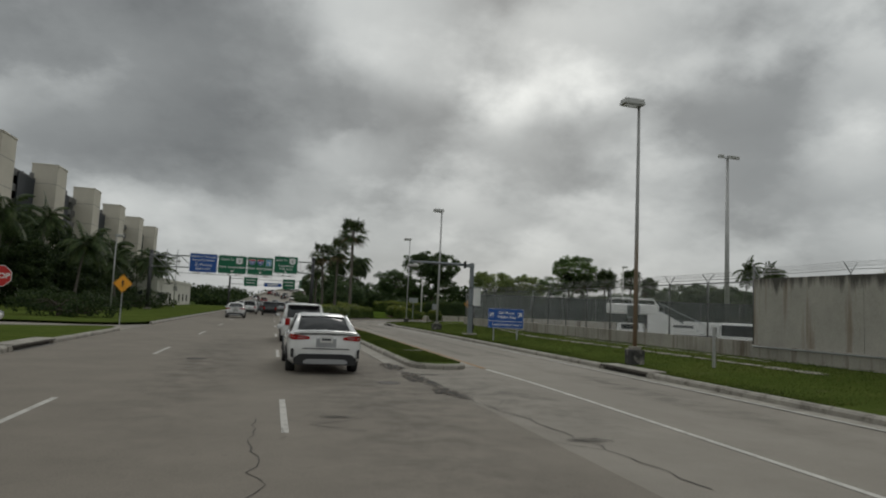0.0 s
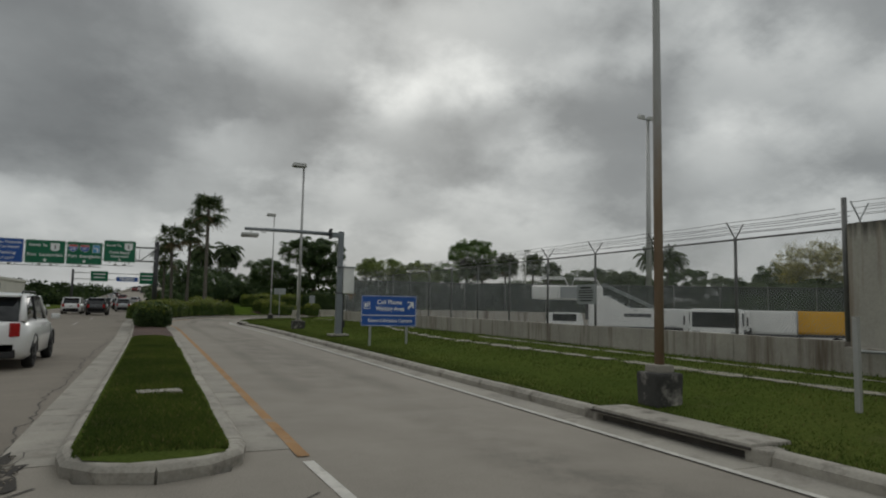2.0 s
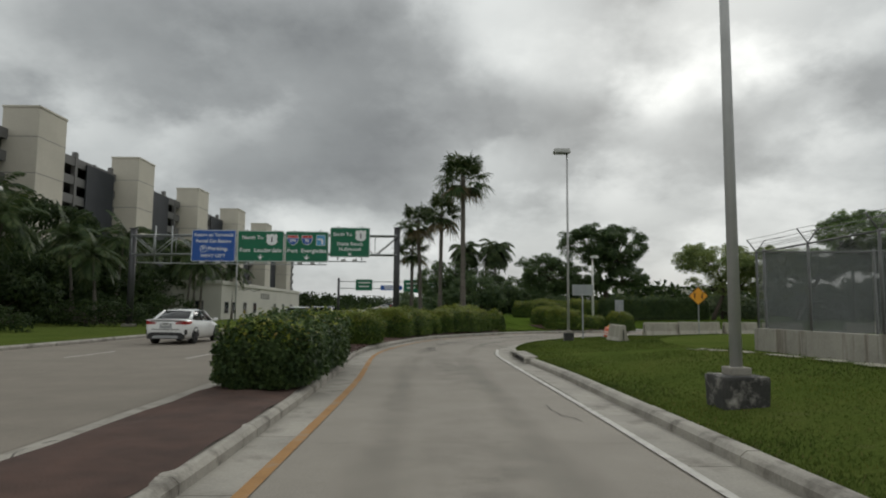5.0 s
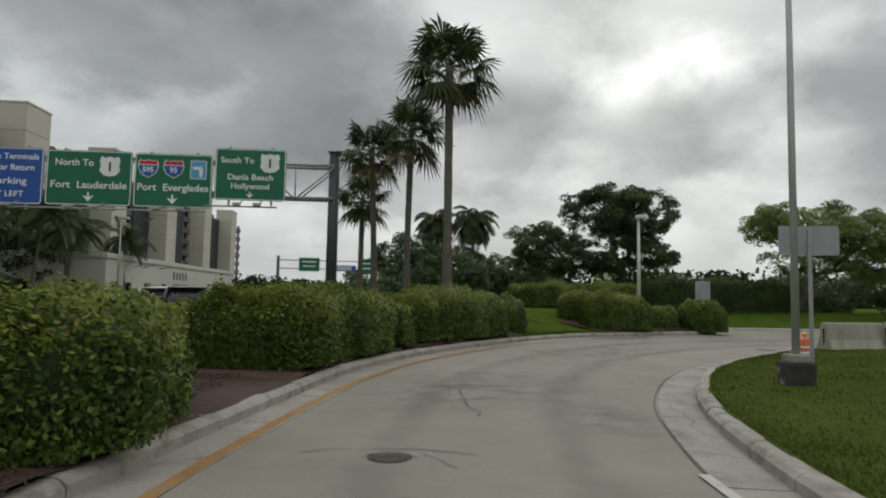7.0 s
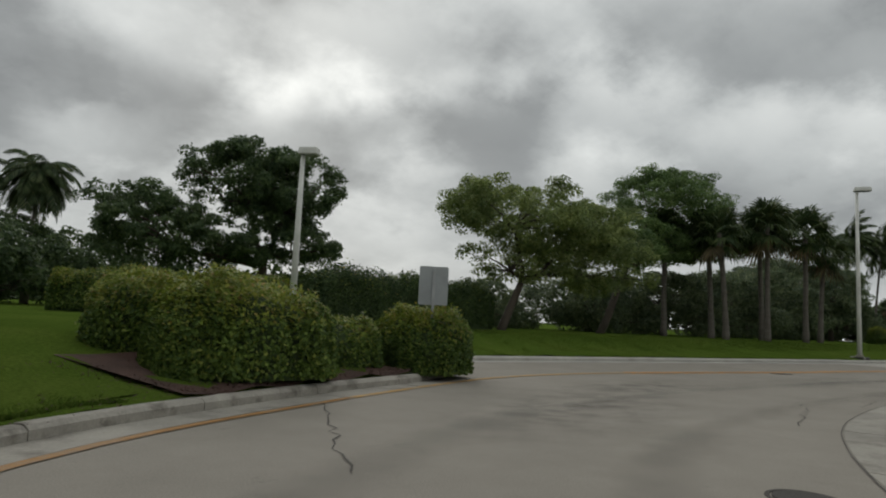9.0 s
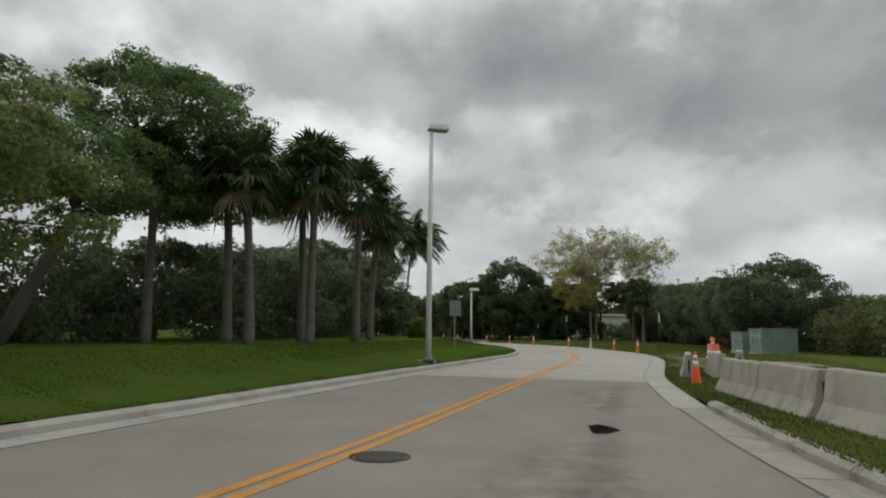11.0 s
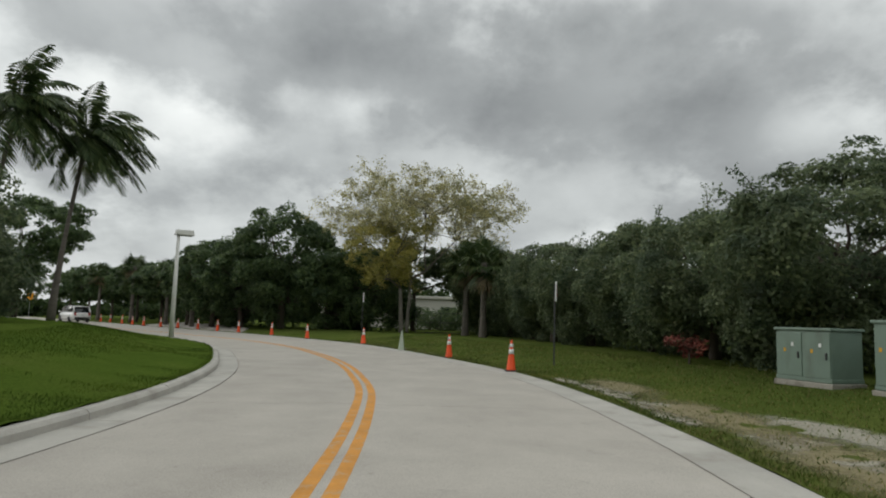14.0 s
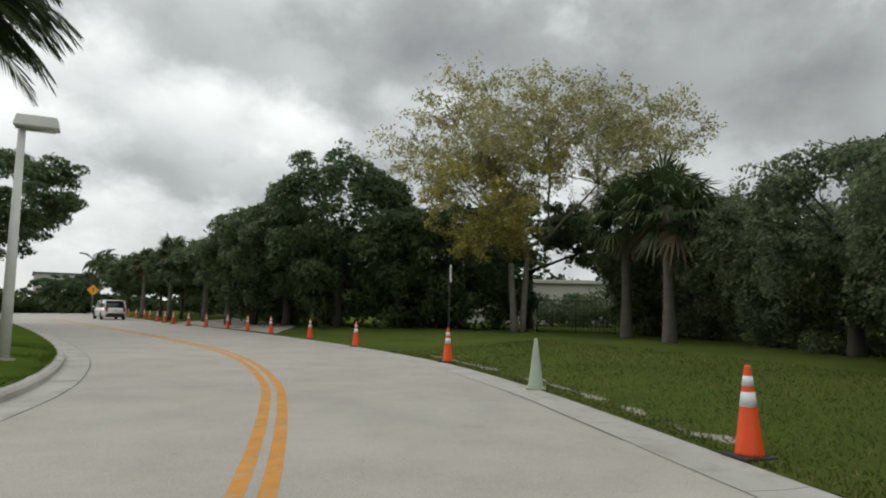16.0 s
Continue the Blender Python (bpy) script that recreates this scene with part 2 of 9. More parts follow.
def concrete_road(name, light, dark, joint_y=4.6):
    """Worn concrete paving: broad patches, wheel-track grime, fine grit and hairline cracks."""
    m, nt, b, o = nodes_of(name)
    broad = noise_node(nt, 0.12, 5, 0.6)
    patch = noise_node(nt, 0.7, 6, 0.65)
    grit = noise_node(nt, 60.0, 3, 0.6)
    c = ramp_node(nt, broad, [(0.3, dark), (0.7, light)])
    c = mix_node(nt, 0.45, c, ramp_node(nt, patch, [(0.3, grey(dark, 0.82)), (0.65, grey(light, 1.06))]))
    c = mix_node(nt, 0.22, c, ramp_node(nt, grit, [(0.35, grey(dark, 0.5)), (0.65, grey(light, 1.35))]))
    spots = ramp_node(nt, noise_node(nt, 2.3, 7, 0.7), [(0.62, (0, 0, 0)), (0.74, (1, 1, 1))])
    c = mix_node(nt, mix_node(nt, 0.5, (0, 0, 0), spots), c, grey(dark, 0.55))
    nt.links.new(c, b.inputs["Base Color"])
    b.inputs["Roughness"].default_value = 0.9
    b.inputs["Specular IOR Level"].default_value = 0.3
    bump_node(nt, b, grit, 0.25, 0.004)
    return m


def stain_material(name, col):
    """A thin grimy film that fades out towards the rim of its unit disc."""
    m, nt, b, o = nodes_of(name)
    tc = nt.nodes.new("ShaderNodeTexCoord")
    ln = nt.nodes.new("ShaderNodeVectorMath")
    ln.operation = "LENGTH"
    nt.links.new(tc.outputs["Object"], ln.inputs[0])
    edge = ramp_node(nt, ln.outputs["Value"], [(0.15, (1, 1, 1)), (0.95, (0, 0, 0))])
    f = ramp_node(nt, noise_node(nt, 1.7, 7, 0.7), [(0.42, (0, 0, 0)), (0.7, (0.42, 0.42, 0.42))])
    fac = mix_node(nt, 1.0, edge, f, "MULTIPLY")
    b.inputs["Base Color"].default_value = (*col, 1)
    b.inputs["Roughness"].default_value = 0.85
    tr = nt.nodes.new("ShaderNodeBsdfTransparent")
    mx = nt.nodes.new("ShaderNodeMixShader")
    nt.links.new(fac, mx.inputs[0])
    nt.links.new(tr.outputs[0], mx.inputs[1])
    nt.links.new(b.outputs[0], mx.inputs[2])
    nt.links.new(mx.outputs[0], o.inputs[0])
    return m


def grass_ground(name, stops, dry):
    m, nt, b, o = nodes_of(name)
    f = noise_node(nt, 0.35, 6, 0.65)
    g = noise_node(nt, 18.0, 6, 0.75)
    c = ramp_node(nt, f, stops)
    c = mix_node(nt, 0.6, c, ramp_node(nt, g, [(0.3, (0.35, 0.4, 0.3)), (0.7, (1.5, 1.45, 1.2))]), "MULTIPLY")
    d = ramp_node(nt, noise_node(nt, 0.9, 6, 0.7), [(0.6, (0, 0, 0)), (0.75, (1, 1, 1))])
    c = mix_node(nt, mix_node(nt, 0.6, (0, 0, 0), d), c, dry)
    nt.links.new(c, b.inputs["Base Color"])
    b.inputs["Roughness"].default_value = 1.0
    b.inputs["Specular IOR Level"].default_value = 0.0
    bump_node(nt, b, g, 0.8, 0.05)
    return m


M_ROAD = concrete_road("worn_concrete_paving", (0.300, 0.272, 0.232), (0.222, 0.200, 0.169))
M_OLDROAD = concrete_road("older_worn_paving", (0.236, 0.208, 0.172), (0.172, 0.150, 0.123))
M_KERB = surface("kerb_concrete", (0.335, 0.312, 0.27), 0.95, large=1.4, fine=30, vary=0.32, bump=0.5, stain=((0.115, 0.102, 0.085), 2.6))
M_PALESTRIP = surface("pale_edge_concrete", (0.404, 0.387, 0.348), 0.9, large=0.9, fine=40, vary=0.18, bump=0.25, stain=((0.27, 0.25, 0.215), 1.1))
M_GUTTER = surface("gutter_concrete", (0.315, 0.293, 0.253), 0.95, large=0.9, fine=34, vary=0.28, bump=0.35, stain=((0.17, 0.152, 0.128), 1.7))
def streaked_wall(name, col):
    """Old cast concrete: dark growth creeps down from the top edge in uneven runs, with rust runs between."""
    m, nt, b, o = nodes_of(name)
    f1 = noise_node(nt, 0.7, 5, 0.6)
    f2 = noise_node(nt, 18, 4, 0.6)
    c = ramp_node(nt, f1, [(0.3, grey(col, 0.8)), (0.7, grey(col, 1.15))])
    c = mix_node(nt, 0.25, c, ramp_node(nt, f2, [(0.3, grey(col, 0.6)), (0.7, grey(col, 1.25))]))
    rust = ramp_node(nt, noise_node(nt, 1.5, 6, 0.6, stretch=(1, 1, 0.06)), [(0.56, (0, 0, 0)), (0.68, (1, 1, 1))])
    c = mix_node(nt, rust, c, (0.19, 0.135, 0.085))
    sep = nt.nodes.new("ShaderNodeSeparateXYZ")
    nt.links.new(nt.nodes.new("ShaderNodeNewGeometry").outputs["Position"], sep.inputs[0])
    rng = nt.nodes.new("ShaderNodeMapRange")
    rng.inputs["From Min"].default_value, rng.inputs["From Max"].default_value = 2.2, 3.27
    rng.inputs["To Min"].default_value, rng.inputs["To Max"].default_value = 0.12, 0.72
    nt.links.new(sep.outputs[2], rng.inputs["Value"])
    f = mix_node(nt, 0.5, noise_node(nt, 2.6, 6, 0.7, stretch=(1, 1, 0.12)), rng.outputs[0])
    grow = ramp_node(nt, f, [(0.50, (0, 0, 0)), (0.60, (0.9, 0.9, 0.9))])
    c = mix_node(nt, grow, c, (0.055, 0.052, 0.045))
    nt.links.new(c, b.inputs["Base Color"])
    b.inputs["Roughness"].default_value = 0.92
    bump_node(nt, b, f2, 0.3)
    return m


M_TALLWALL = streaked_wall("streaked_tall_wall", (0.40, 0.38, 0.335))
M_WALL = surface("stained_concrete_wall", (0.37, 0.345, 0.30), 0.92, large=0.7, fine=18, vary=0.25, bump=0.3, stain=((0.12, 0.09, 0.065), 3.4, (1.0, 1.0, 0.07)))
M_BARRIER = surface("barrier_concrete", (0.36, 0.335, 0.28), 0.9, large=1.4, fine=30, vary=0.2, bump=0.3, stain=((0.20, 0.18, 0.15), 2.0, (1.0, 1.0, 0.3)))
M_GRASS = grass_ground("lawn_grass", [(0.25, (0.066, 0.094, 0.025)), (0.5, (0.088, 0.118, 0.031)), (0.75, (0.118, 0.135, 0.041))], (0.145, 0.132, 0.064))
M_LAWN = grass_ground("lush_lawn", [(0.25, (0.058, 0.098, 0.018)), (0.5, (0.076, 0.118, 0.022)), (0.75, (0.098, 0.132, 0.03))], (0.11, 0.128, 0.034))
M_MEDBLADES = leaf_material("dull_grass_blades", [(0.0, (0.066, 0.10, 0.026)), (0.75, (0.10, 0.135, 0.034)), (0.93, (0.14, 0.15, 0.048)), (1.0, (0.20, 0.18, 0.085))], 1.0, 0.35, 0.4, 0.0)
M_LAWNBLADES = leaf_material("lush_grass_blades", [(0.0, (0.066, 0.112, 0.02)), (0.7, (0.09, 0.138, 0.026)), (1.0, (0.115, 0.152, 0.036))], 1.0, 0.4, 0.4, 0.0)
M_FIELD = grass_ground("far_ground", [(0.25, (0.05, 0.075, 0.03)), (0.5, (0.07, 0.10, 0.035)), (0.75, (0.10, 0.11, 0.05))], (0.16, 0.14, 0.09))
M_MULCH = surface("red_brown_mulch", (0.066, 0.034, 0.024), 0.95, large=2.0, fine=45, vary=0.45, bump=1.0)
M_APRON = surface("apron_concrete", (0.34, 0.33, 0.31), 0.9, large=0.3, fine=30, vary=0.15, bump=0.2)
M_WHITE_LINE = surface("worn_white_road_paint", (0.54, 0.52, 0.475), 0.85, large=2.0, fine=30, vary=0.2, bump=0.2, stain=((0.29, 0.265, 0.23), 3.2))
M_FADEDWHITE = surface("faded_white_road_paint", (0.50, 0.48, 0.44), 0.85, large=2.0, fine=30, vary=0.2, bump=0.2, stain=((0.27, 0.25, 0.22), 5.0))
M_YELLOW_LINE = surface("worn_yellow_road_paint", (0.56, 0.245, 0.035), 0.8, large=2.0, fine=30, vary=0.2, bump=0.2, stain=((0.40, 0.32, 0.22), 5.0))
M_EDGEBLADES = leaf_material("worn_verge_blades", [(0.0, (0.072, 0.105, 0.024)), (0.6, (0.105, 0.14, 0.034)), (0.78, (0.18, 0.175, 0.07)), (1.0, (0.32, 0.275, 0.14))], 1.0, 0.4, 0.5, 0.0)
M_HOLE = surface("broken_paving_grit", (0.034, 0.029, 0.024), 0.95, large=3.0, fine=30, vary=0.5, bump=0.6)
M_CRACK = surface("crack_and_slot_dark", (0.085, 0.076, 0.066), 0.95, large=3.0, fine=30, vary=0.5)
M_STAIN = stain_material("road_grime", (0.085, 0.078, 0.068))
M_IRON = surface("cast_iron", (0.07, 0.062, 0.055), 0.7, 0.6, fine=60, vary=0.3, bump=0.4)
M_GALV = surface("galvanised_steel", (0.36, 0.37, 0.37), 0.5, 0.6, large=2.5, fine=60, vary=0.18, bump=0.05)
M_POLE = surface("aluminium_lamp_pole", (0.42, 0.42, 0.41), 0.5, 0.35, large=1.5, fine=50, vary=0.12, bump=0.05)
def rusting_pole(name):
    """Grey painted steel with rust that has crept up from the foot in streaks."""
    m, nt, b, o = nodes_of(name)
    sep = nt.nodes.new("ShaderNodeSeparateXYZ")
    nt.links.new(nt.nodes.new("ShaderNodeNewGeometry").outputs["Position"], sep.inputs[0])
    rng = nt.nodes.new("ShaderNodeMapRange")
    rng.inputs["From Min"].default_value, rng.inputs["From Max"].default_value = 0.5, 6.5
    rng.inputs["To Min"].default_value, rng.inputs["To Max"].default_value = 0.9, 0.15
    nt.links.new(sep.outputs[2], rng.inputs["Value"])
    f = mix_node(nt, 0.5, noise_node(nt, 2.2, 6, 0.65, stretch=(1, 1, 0.2)), rng.outputs[0])
    c = ramp_node(nt, f, [(0.40, (0.33, 0.33, 0.32)), (0.56, (0.25, 0.19, 0.135)), (0.72, (0.17, 0.088, 0.045))])
    nt.links.new(c, b.inputs["Base Color"])
    b.inputs["Roughness"].default_value = 0.65
    return m


M_RUSTPOLE = rusting_pole("rusting_lamp_pole")
M_WHITEPOLE = surface("pale_concrete_pole", (0.62, 0.62, 0.58), 0.7, large=1.6, fine=40, vary=0.12, bump=0.1)
M_LAMPHEAD = surface("lamp_housing", (0.44, 0.44, 0.42), 0.5, 0.2, fine=60, vary=0.12)
M_LENS = glass_material("lamp_lens", (0.32, 0.33, 0.32))
M_DARKSTEEL = surface("dark_bronze_steel", (0.075, 0.075, 0.078), 0.55, 0.5, fine=60, vary=0.2)
M_STEELPAINT = surface("grey_painted_steel", (0.20, 0.22, 0.235), 0.5, 0.2, large=1.0, fine=40, vary=0.15, stain=((0.30, 0.31, 0.31), 1.5, (1, 1, 0.3)))
M_BLUE = plain("blue_sign_sheeting", (0.012, 0.085, 0.36), 0.45)
M_GREEN = plain("green_sign_sheeting", (0.0, 0.135, 0.062), 0.45)
M_SIGNWHITE = plain("white_sign_sheeting", (0.82, 0.83, 0.83), 0.5)
M_SIGNYELLOW = plain("amber_sign_sheeting", (0.85, 0.36, 0.02), 0.5)
M_RED = plain("red_sheeting", (0.55, 0.02, 0.02), 0.5)
M_BLACK = plain("black_sheeting", (0.012, 0.012, 0.012), 0.6)
M_SIGNBACK = surface("aluminium_sign_back", (0.34, 0.36, 0.36), 0.55, 0.4, large=2.0, fine=60, vary=0.12)
M_ORANGE = plain("orange_plastic", (0.83, 0.085, 0.012), 0.5)
M_DRUM = surface("scuffed_orange_plastic", (0.66, 0.12, 0.045), 0.6, large=3.0, fine=25, vary=0.15, stain=((0.50, 0.27, 0.19), 5.0, (1, 1, 0.4)))
M_CONEWHITE = plain("white_reflective_collar", (0.75, 0.76, 0.75), 0.5)
M_FADEDCONE = plain("weathered_pale_cone", (0.42, 0.47, 0.38), 0.7)
M_BLOCK = surface("weathered_lamp_footing", (0.055, 0.053, 0.05), 0.95, large=2.5, fine=30, vary=0.5, bump=0.6, stain=((0.45, 0.42, 0.38), 3.0))
M_BARK = surface("bark", (0.075, 0.06, 0.046), 0.95, large=1.5, fine=22, vary=0.35, bump=0.8, stretch=(1, 1, 0.25))
M_PALMBARK = surface("palm_trunk", (0.125, 0.11, 0.093), 0.95, large=2.0, fine=20, vary=0.3, bump=0.8, stretch=(0.5, 0.5, 3.0))
M_MIDBARK = surface("weathered_bark", (0.17, 0.155, 0.13), 0.95, large=2.0, fine=24, vary=0.3, bump=0.6)
M_PALEBARK = surface("pale_bark", (0.33, 0.30, 0.26), 0.95, large=2.0, fine=24, vary=0.3, bump=0.6)
M_HEDGE = leaf_material("hedge_leaves", [(0.0, (0.050, 0.088, 0.024)), (0.55, (0.09, 0.142, 0.033)), (0.88, (0.14, 0.20, 0.046)), (1.0, (0.24, 0.27, 0.07))], 0.5, 0.2, 0.9, 0.15)
M_DARKHEDGE = leaf_material("dark_hedge_leaves", [(0.0, (0.042, 0.072, 0.028)), (0.6, (0.066, 0.108, 0.04)), (1.0, (0.105, 0.15, 0.055))], 0.6, 0.25)
M_HEDGECORE = surface("hedge_core_shade", (0.04, 0.062, 0.02), 0.95, large=3.0, fine=24, vary=0.6, bump=1.0)
M_SHOOT = leaf_material("new_hedge_shoots", [(0.0, (0.13, 0.185, 0.034)), (0.6, (0.20, 0.25, 0.045)), (0.9, (0.30, 0.30, 0.065)), (1.0, (0.33, 0.24, 0.10))], 0.5, 0.35, 0.9, 0.15)
M_LEAF = leaf_material("broad_leaves", [(0.0, (0.10, 0.16, 0.06)), (0.6, (0.15, 0.235, 0.085)), (1.0, (0.23, 0.32, 0.125))], 0.5, 0.55)
M_DARKLEAF = leaf_material("dark_leaves", [(0.0, (0.078, 0.118, 0.064)), (0.6, (0.125, 0.178, 0.088)), (1.0, (0.19, 0.25, 0.125))], 0.5, 0.55)
# far foliage: a darker leaf copy, with shade put into its tones
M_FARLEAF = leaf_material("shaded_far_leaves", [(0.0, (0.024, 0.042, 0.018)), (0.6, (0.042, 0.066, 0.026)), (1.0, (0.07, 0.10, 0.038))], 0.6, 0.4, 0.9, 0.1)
M_BENDLEAF = leaf_material("deep_green_leaves", [(0.0, (0.062, 0.10, 0.05)), (0.6, (0.10, 0.152, 0.068)), (1.0, (0.155, 0.215, 0.098))], 0.5, 0.5)
M_SCRUBLEAF = leaf_material("scrubby_leaves", [(0.0, (0.085, 0.105, 0.04)), (0.6, (0.135, 0.155, 0.06)), (1.0, (0.21, 0.215, 0.09))], 0.6, 0.4)
M_CHIP = surface("bark_chips", (0.07, 0.036, 0.026), 0.95, large=6.0, fine=60, vary=0.5, bump=0.4)
M_OLIVELEAF = leaf_material("olive_leaves", [(0.0, (0.15, 0.205, 0.075)), (0.6, (0.23, 0.29, 0.108)), (1.0, (0.33, 0.375, 0.16))], 0.5, 0.55)
M_YELLOWLEAF = leaf_material("thinning_yellow_leaves", [(0.0, (0.26, 0.26, 0.075)), (0.5, (0.40, 0.37, 0.11)), (1.0, (0.54, 0.47, 0.18))])
M_SPARSELEAF = leaf_material("dry_brown_leaves", [(0.0, (0.30, 0.27, 0.15)), (0.5, (0.42, 0.40, 0.20)), (1.0, (0.50, 0.48, 0.26))])
M_GREYLEAF = leaf_material("grey_green_leaves", [(0.0, (0.094, 0.131, 0.077)), (0.6, (0.144, 0.187, 0.107)), (1.0, (0.22, 0.262, 0.156))], 0.5, 0.55)
M_PALM = leaf_material("palm_fronds", [(0.0, (0.038, 0.062, 0.026)), (0.6, (0.062, 0.095, 0.038)), (1.0, (0.12, 0.142, 0.066))], 0.5, 0.25, 0.9, 0.15)
M_DRYPALM = leaf_material("dry_palm_fronds", [(0.0, (0.09, 0.07, 0.045)), (1.0, (0.19, 0.15, 0.09))], 0.7, 0.1)
M_REDLEAF = leaf_material("reddish_dead_leaves", [(0.0, (0.17, 0.045, 0.04)), (1.0, (0.30, 0.10, 0.08))], 0.7, 0.1)
M_GARAGE = surface("cream_precast_panels", (0.56, 0.52, 0.44), 0.85, large=0.15, fine=4, vary=0.1, bump=0.1)
# near-black for the mesh screens, and for the shade inside the decks
M_GARAGEDARK = surface("dark_garage_screen_and_shade", (0.035, 0.038, 0.045), 0.8, large=0.3, fine=6, vary=0.2)
M_DECK = surface("grey_garage_concrete", (0.17, 0.165, 0.16), 0.9, large=0.3, fine=6, vary=0.15)
M_BUILDING = surface("cream_stucco", (0.54, 0.52, 0.465), 0.85, large=0.2, fine=8, vary=0.1)
M_WINDOW = glass_material("dark_window_glass")
M_UTIL = surface("green_utility_paint", (0.17, 0.235, 0.19), 0.55, large=1.5, fine=40, vary=0.14, stain=((0.12, 0.15, 0.12), 2.0, (1, 1, 0.3)))
M_SCREEN = mesh_fabric("dark_fence_screen", (0.075, 0.085, 0.082), 0.46)
M_FENCEPOST = surface("weathered_fence_steel", (0.15, 0.15, 0.145), 0.6, 0.3, large=2.5, fine=60, vary=0.25, bump=0.05)
M_SANDFILM = film_material("broken_sandy_soil", (0.42, 0.39, 0.315), 0.7, 2.4, 0.45, 0.62)
M_SPALL = film_material("spalled_paving", (0.10, 0.09, 0.075), 0.6, 7.0, 0.5, 0.72)
M_DRYGRASS = film_material("dead_grass", (0.26, 0.22, 0.115), 0.8, 1.6, 0.38, 0.62)
M_MULCHFILM = film_material("scattered_mulch", (0.075, 0.042, 0.028), 0.95, 2.2, 0.36, 0.5)
M_FADEDYELLOW = surface("dirty_yellow_road_paint", (0.33, 0.172, 0.055), 0.85, large=1.5, fine=30, vary=0.3, bump=0.2, stain=((0.22, 0.195, 0.155), 1.5))
M_GHOSTYELLOW = surface("nearly_worn_off_yellow_paint", (0.43, 0.26, 0.09), 0.9, large=1.2, fine=30, vary=0.25, bump=0.2, stain=((0.32, 0.285, 0.23), 1.4))
M_WHEELDIRT = film_material("tyre_grime", (0.12, 0.11, 0.095), 0.16, 1.3, 0.40, 0.85)
M_CARWHITE = plain("white_car_paint", (0.78, 0.78, 0.77), 0.25, coat=0.6)
M_CARBLACK = plain("black_car_paint", (0.012, 0.013, 0.016), 0.2, coat=0.8)
M_CARSILVER = plain("silver_car_paint", (0.38, 0.39, 0.40), 0.3, 0.4, coat=0.6)
M_CARRED = plain("dark_red_car_paint", (0.22, 0.02, 0.02), 0.25, coat=0.7)
M_CARGREY = plain("grey_car_paint", (0.10, 0.105, 0.11), 0.25, 0.3, coat=0.7)
M_CARGLASS = glass_material("tinted_car_glass", (0.012, 0.014, 0.016))
M_TYRE = plain("tyre_rubber", (0.018, 0.018, 0.018), 0.85)
M_RIM = plain("alloy_rim", (0.30, 0.30, 0.31), 0.35, 0.8)
M_TAIL = plain("red_tail_lamp", (0.35, 0.012, 0.012), 0.15)
M_TRIM = plain("black_plastic_trim", (0.02, 0.02, 0.021), 0.6)
M_PLATE = plain("number_plate", (0.62, 0.62, 0.60), 0.5)
M_TRUCKWHITE = plain("white_truck_paint", (0.74, 0.74, 0.72), 0.4, coat=0.3)
M_CONTYELLOW = plain("yellow_baggage_container", (0.62, 0.33, 0.02), 0.5)
M_CONTBLUE = plain("blue_baggage_container", (0.03, 0.06, 0.20), 0.5)

# ---- geometry tools ----
from mathutils import geometry as plane_geometry

rng = np.random.default_rng(7)


def link_mesh(name, verts, faces, material, parent=None, label="", smooth=False):
    """One mesh object from plain vertex and face lists; with a parent it is a part."""
    me = bpy.data.meshes.new(name)
    me.from_pydata([tuple(v) for v in verts], [], faces)
    me.materials.append(material)
    if smooth:
        me.polygons.foreach_set("use_smooth", [True] * len(me.polygons))
    me.update()
    ob = new(name, me)
    if parent is not None:
        ob.parent = parent
    if label:
        tagged(ob, label)
    return ob


def part(name, bm, material, parent=None, label="", smooth=False):
    """One bmesh as ONE mesh object under a thing or a part."""
    me = bpy.data.meshes.new(name)
    bmesh.ops.recalc_face_normals(bm, faces=bm.faces[:])
    bm.to_mesh(me)
    bm.free()
    me.materials.append(material)
    if smooth:
        me.polygons.foreach_set("use_smooth", [True] * len(me.polygons))
    ob = new(name, me)
    if parent is not None:
        ob.parent = parent
    if label:
        tagged(ob, label)
    return ob


def shared(name, mesh, parent=None, m=None):
    ob = new(name, mesh)
    if parent is not None:
        ob.parent = parent
    if m is not None:
        ob.matrix_basis = m
    return ob


def thing(name, m, label, category, group="", kind=""):
    ob = new(name)
    ob.empty_display_size = 0.2
    ob.matrix_basis = m
    return tagged(ob, label, category, group, kind)


def box_bm(sx, sy, sz, at=(0, 0, 0), bevel=0.0, turn=None, taper=1.0, bm=None):
    """A box standing on its base centre, with rounded edges and an optional taper upwards."""
    b = bmesh.new()
    bmesh.ops.create_cube(b, size=1.0)
    for v in b.verts:
        k = taper if v.co.z > 0 else 1.0
        v.co = Vector((v.co.x * sx * k, v.co.y * sy * k, (v.co.z + 0.5) * sz))
    if bevel:
        bmesh.ops.bevel(b, geom=b.edges[:], offset=bevel, segments=2, affect="EDGES", profile=0.6)
    mt = Matrix.Translation(at)
    if turn is not None:
        mt = mt @ turn
    bmesh.ops.transform(b, matrix=mt, verts=b.verts[:])
    if bm is None:
        return b
    me = bpy.data.meshes.new("tmp")
    b.to_mesh(me)
    b.free()
    bm.from_mesh(me)
    bpy.data.meshes.remove(me)
    return bm


def ring_frame(way):
    way = Vector(way).normalized()
    side = way.cross(Vector((0, 0, 1)) if abs(way.z) < 0.95 else Vector((1, 0, 0))).normalized()
    return side, side.cross(way).normalized()


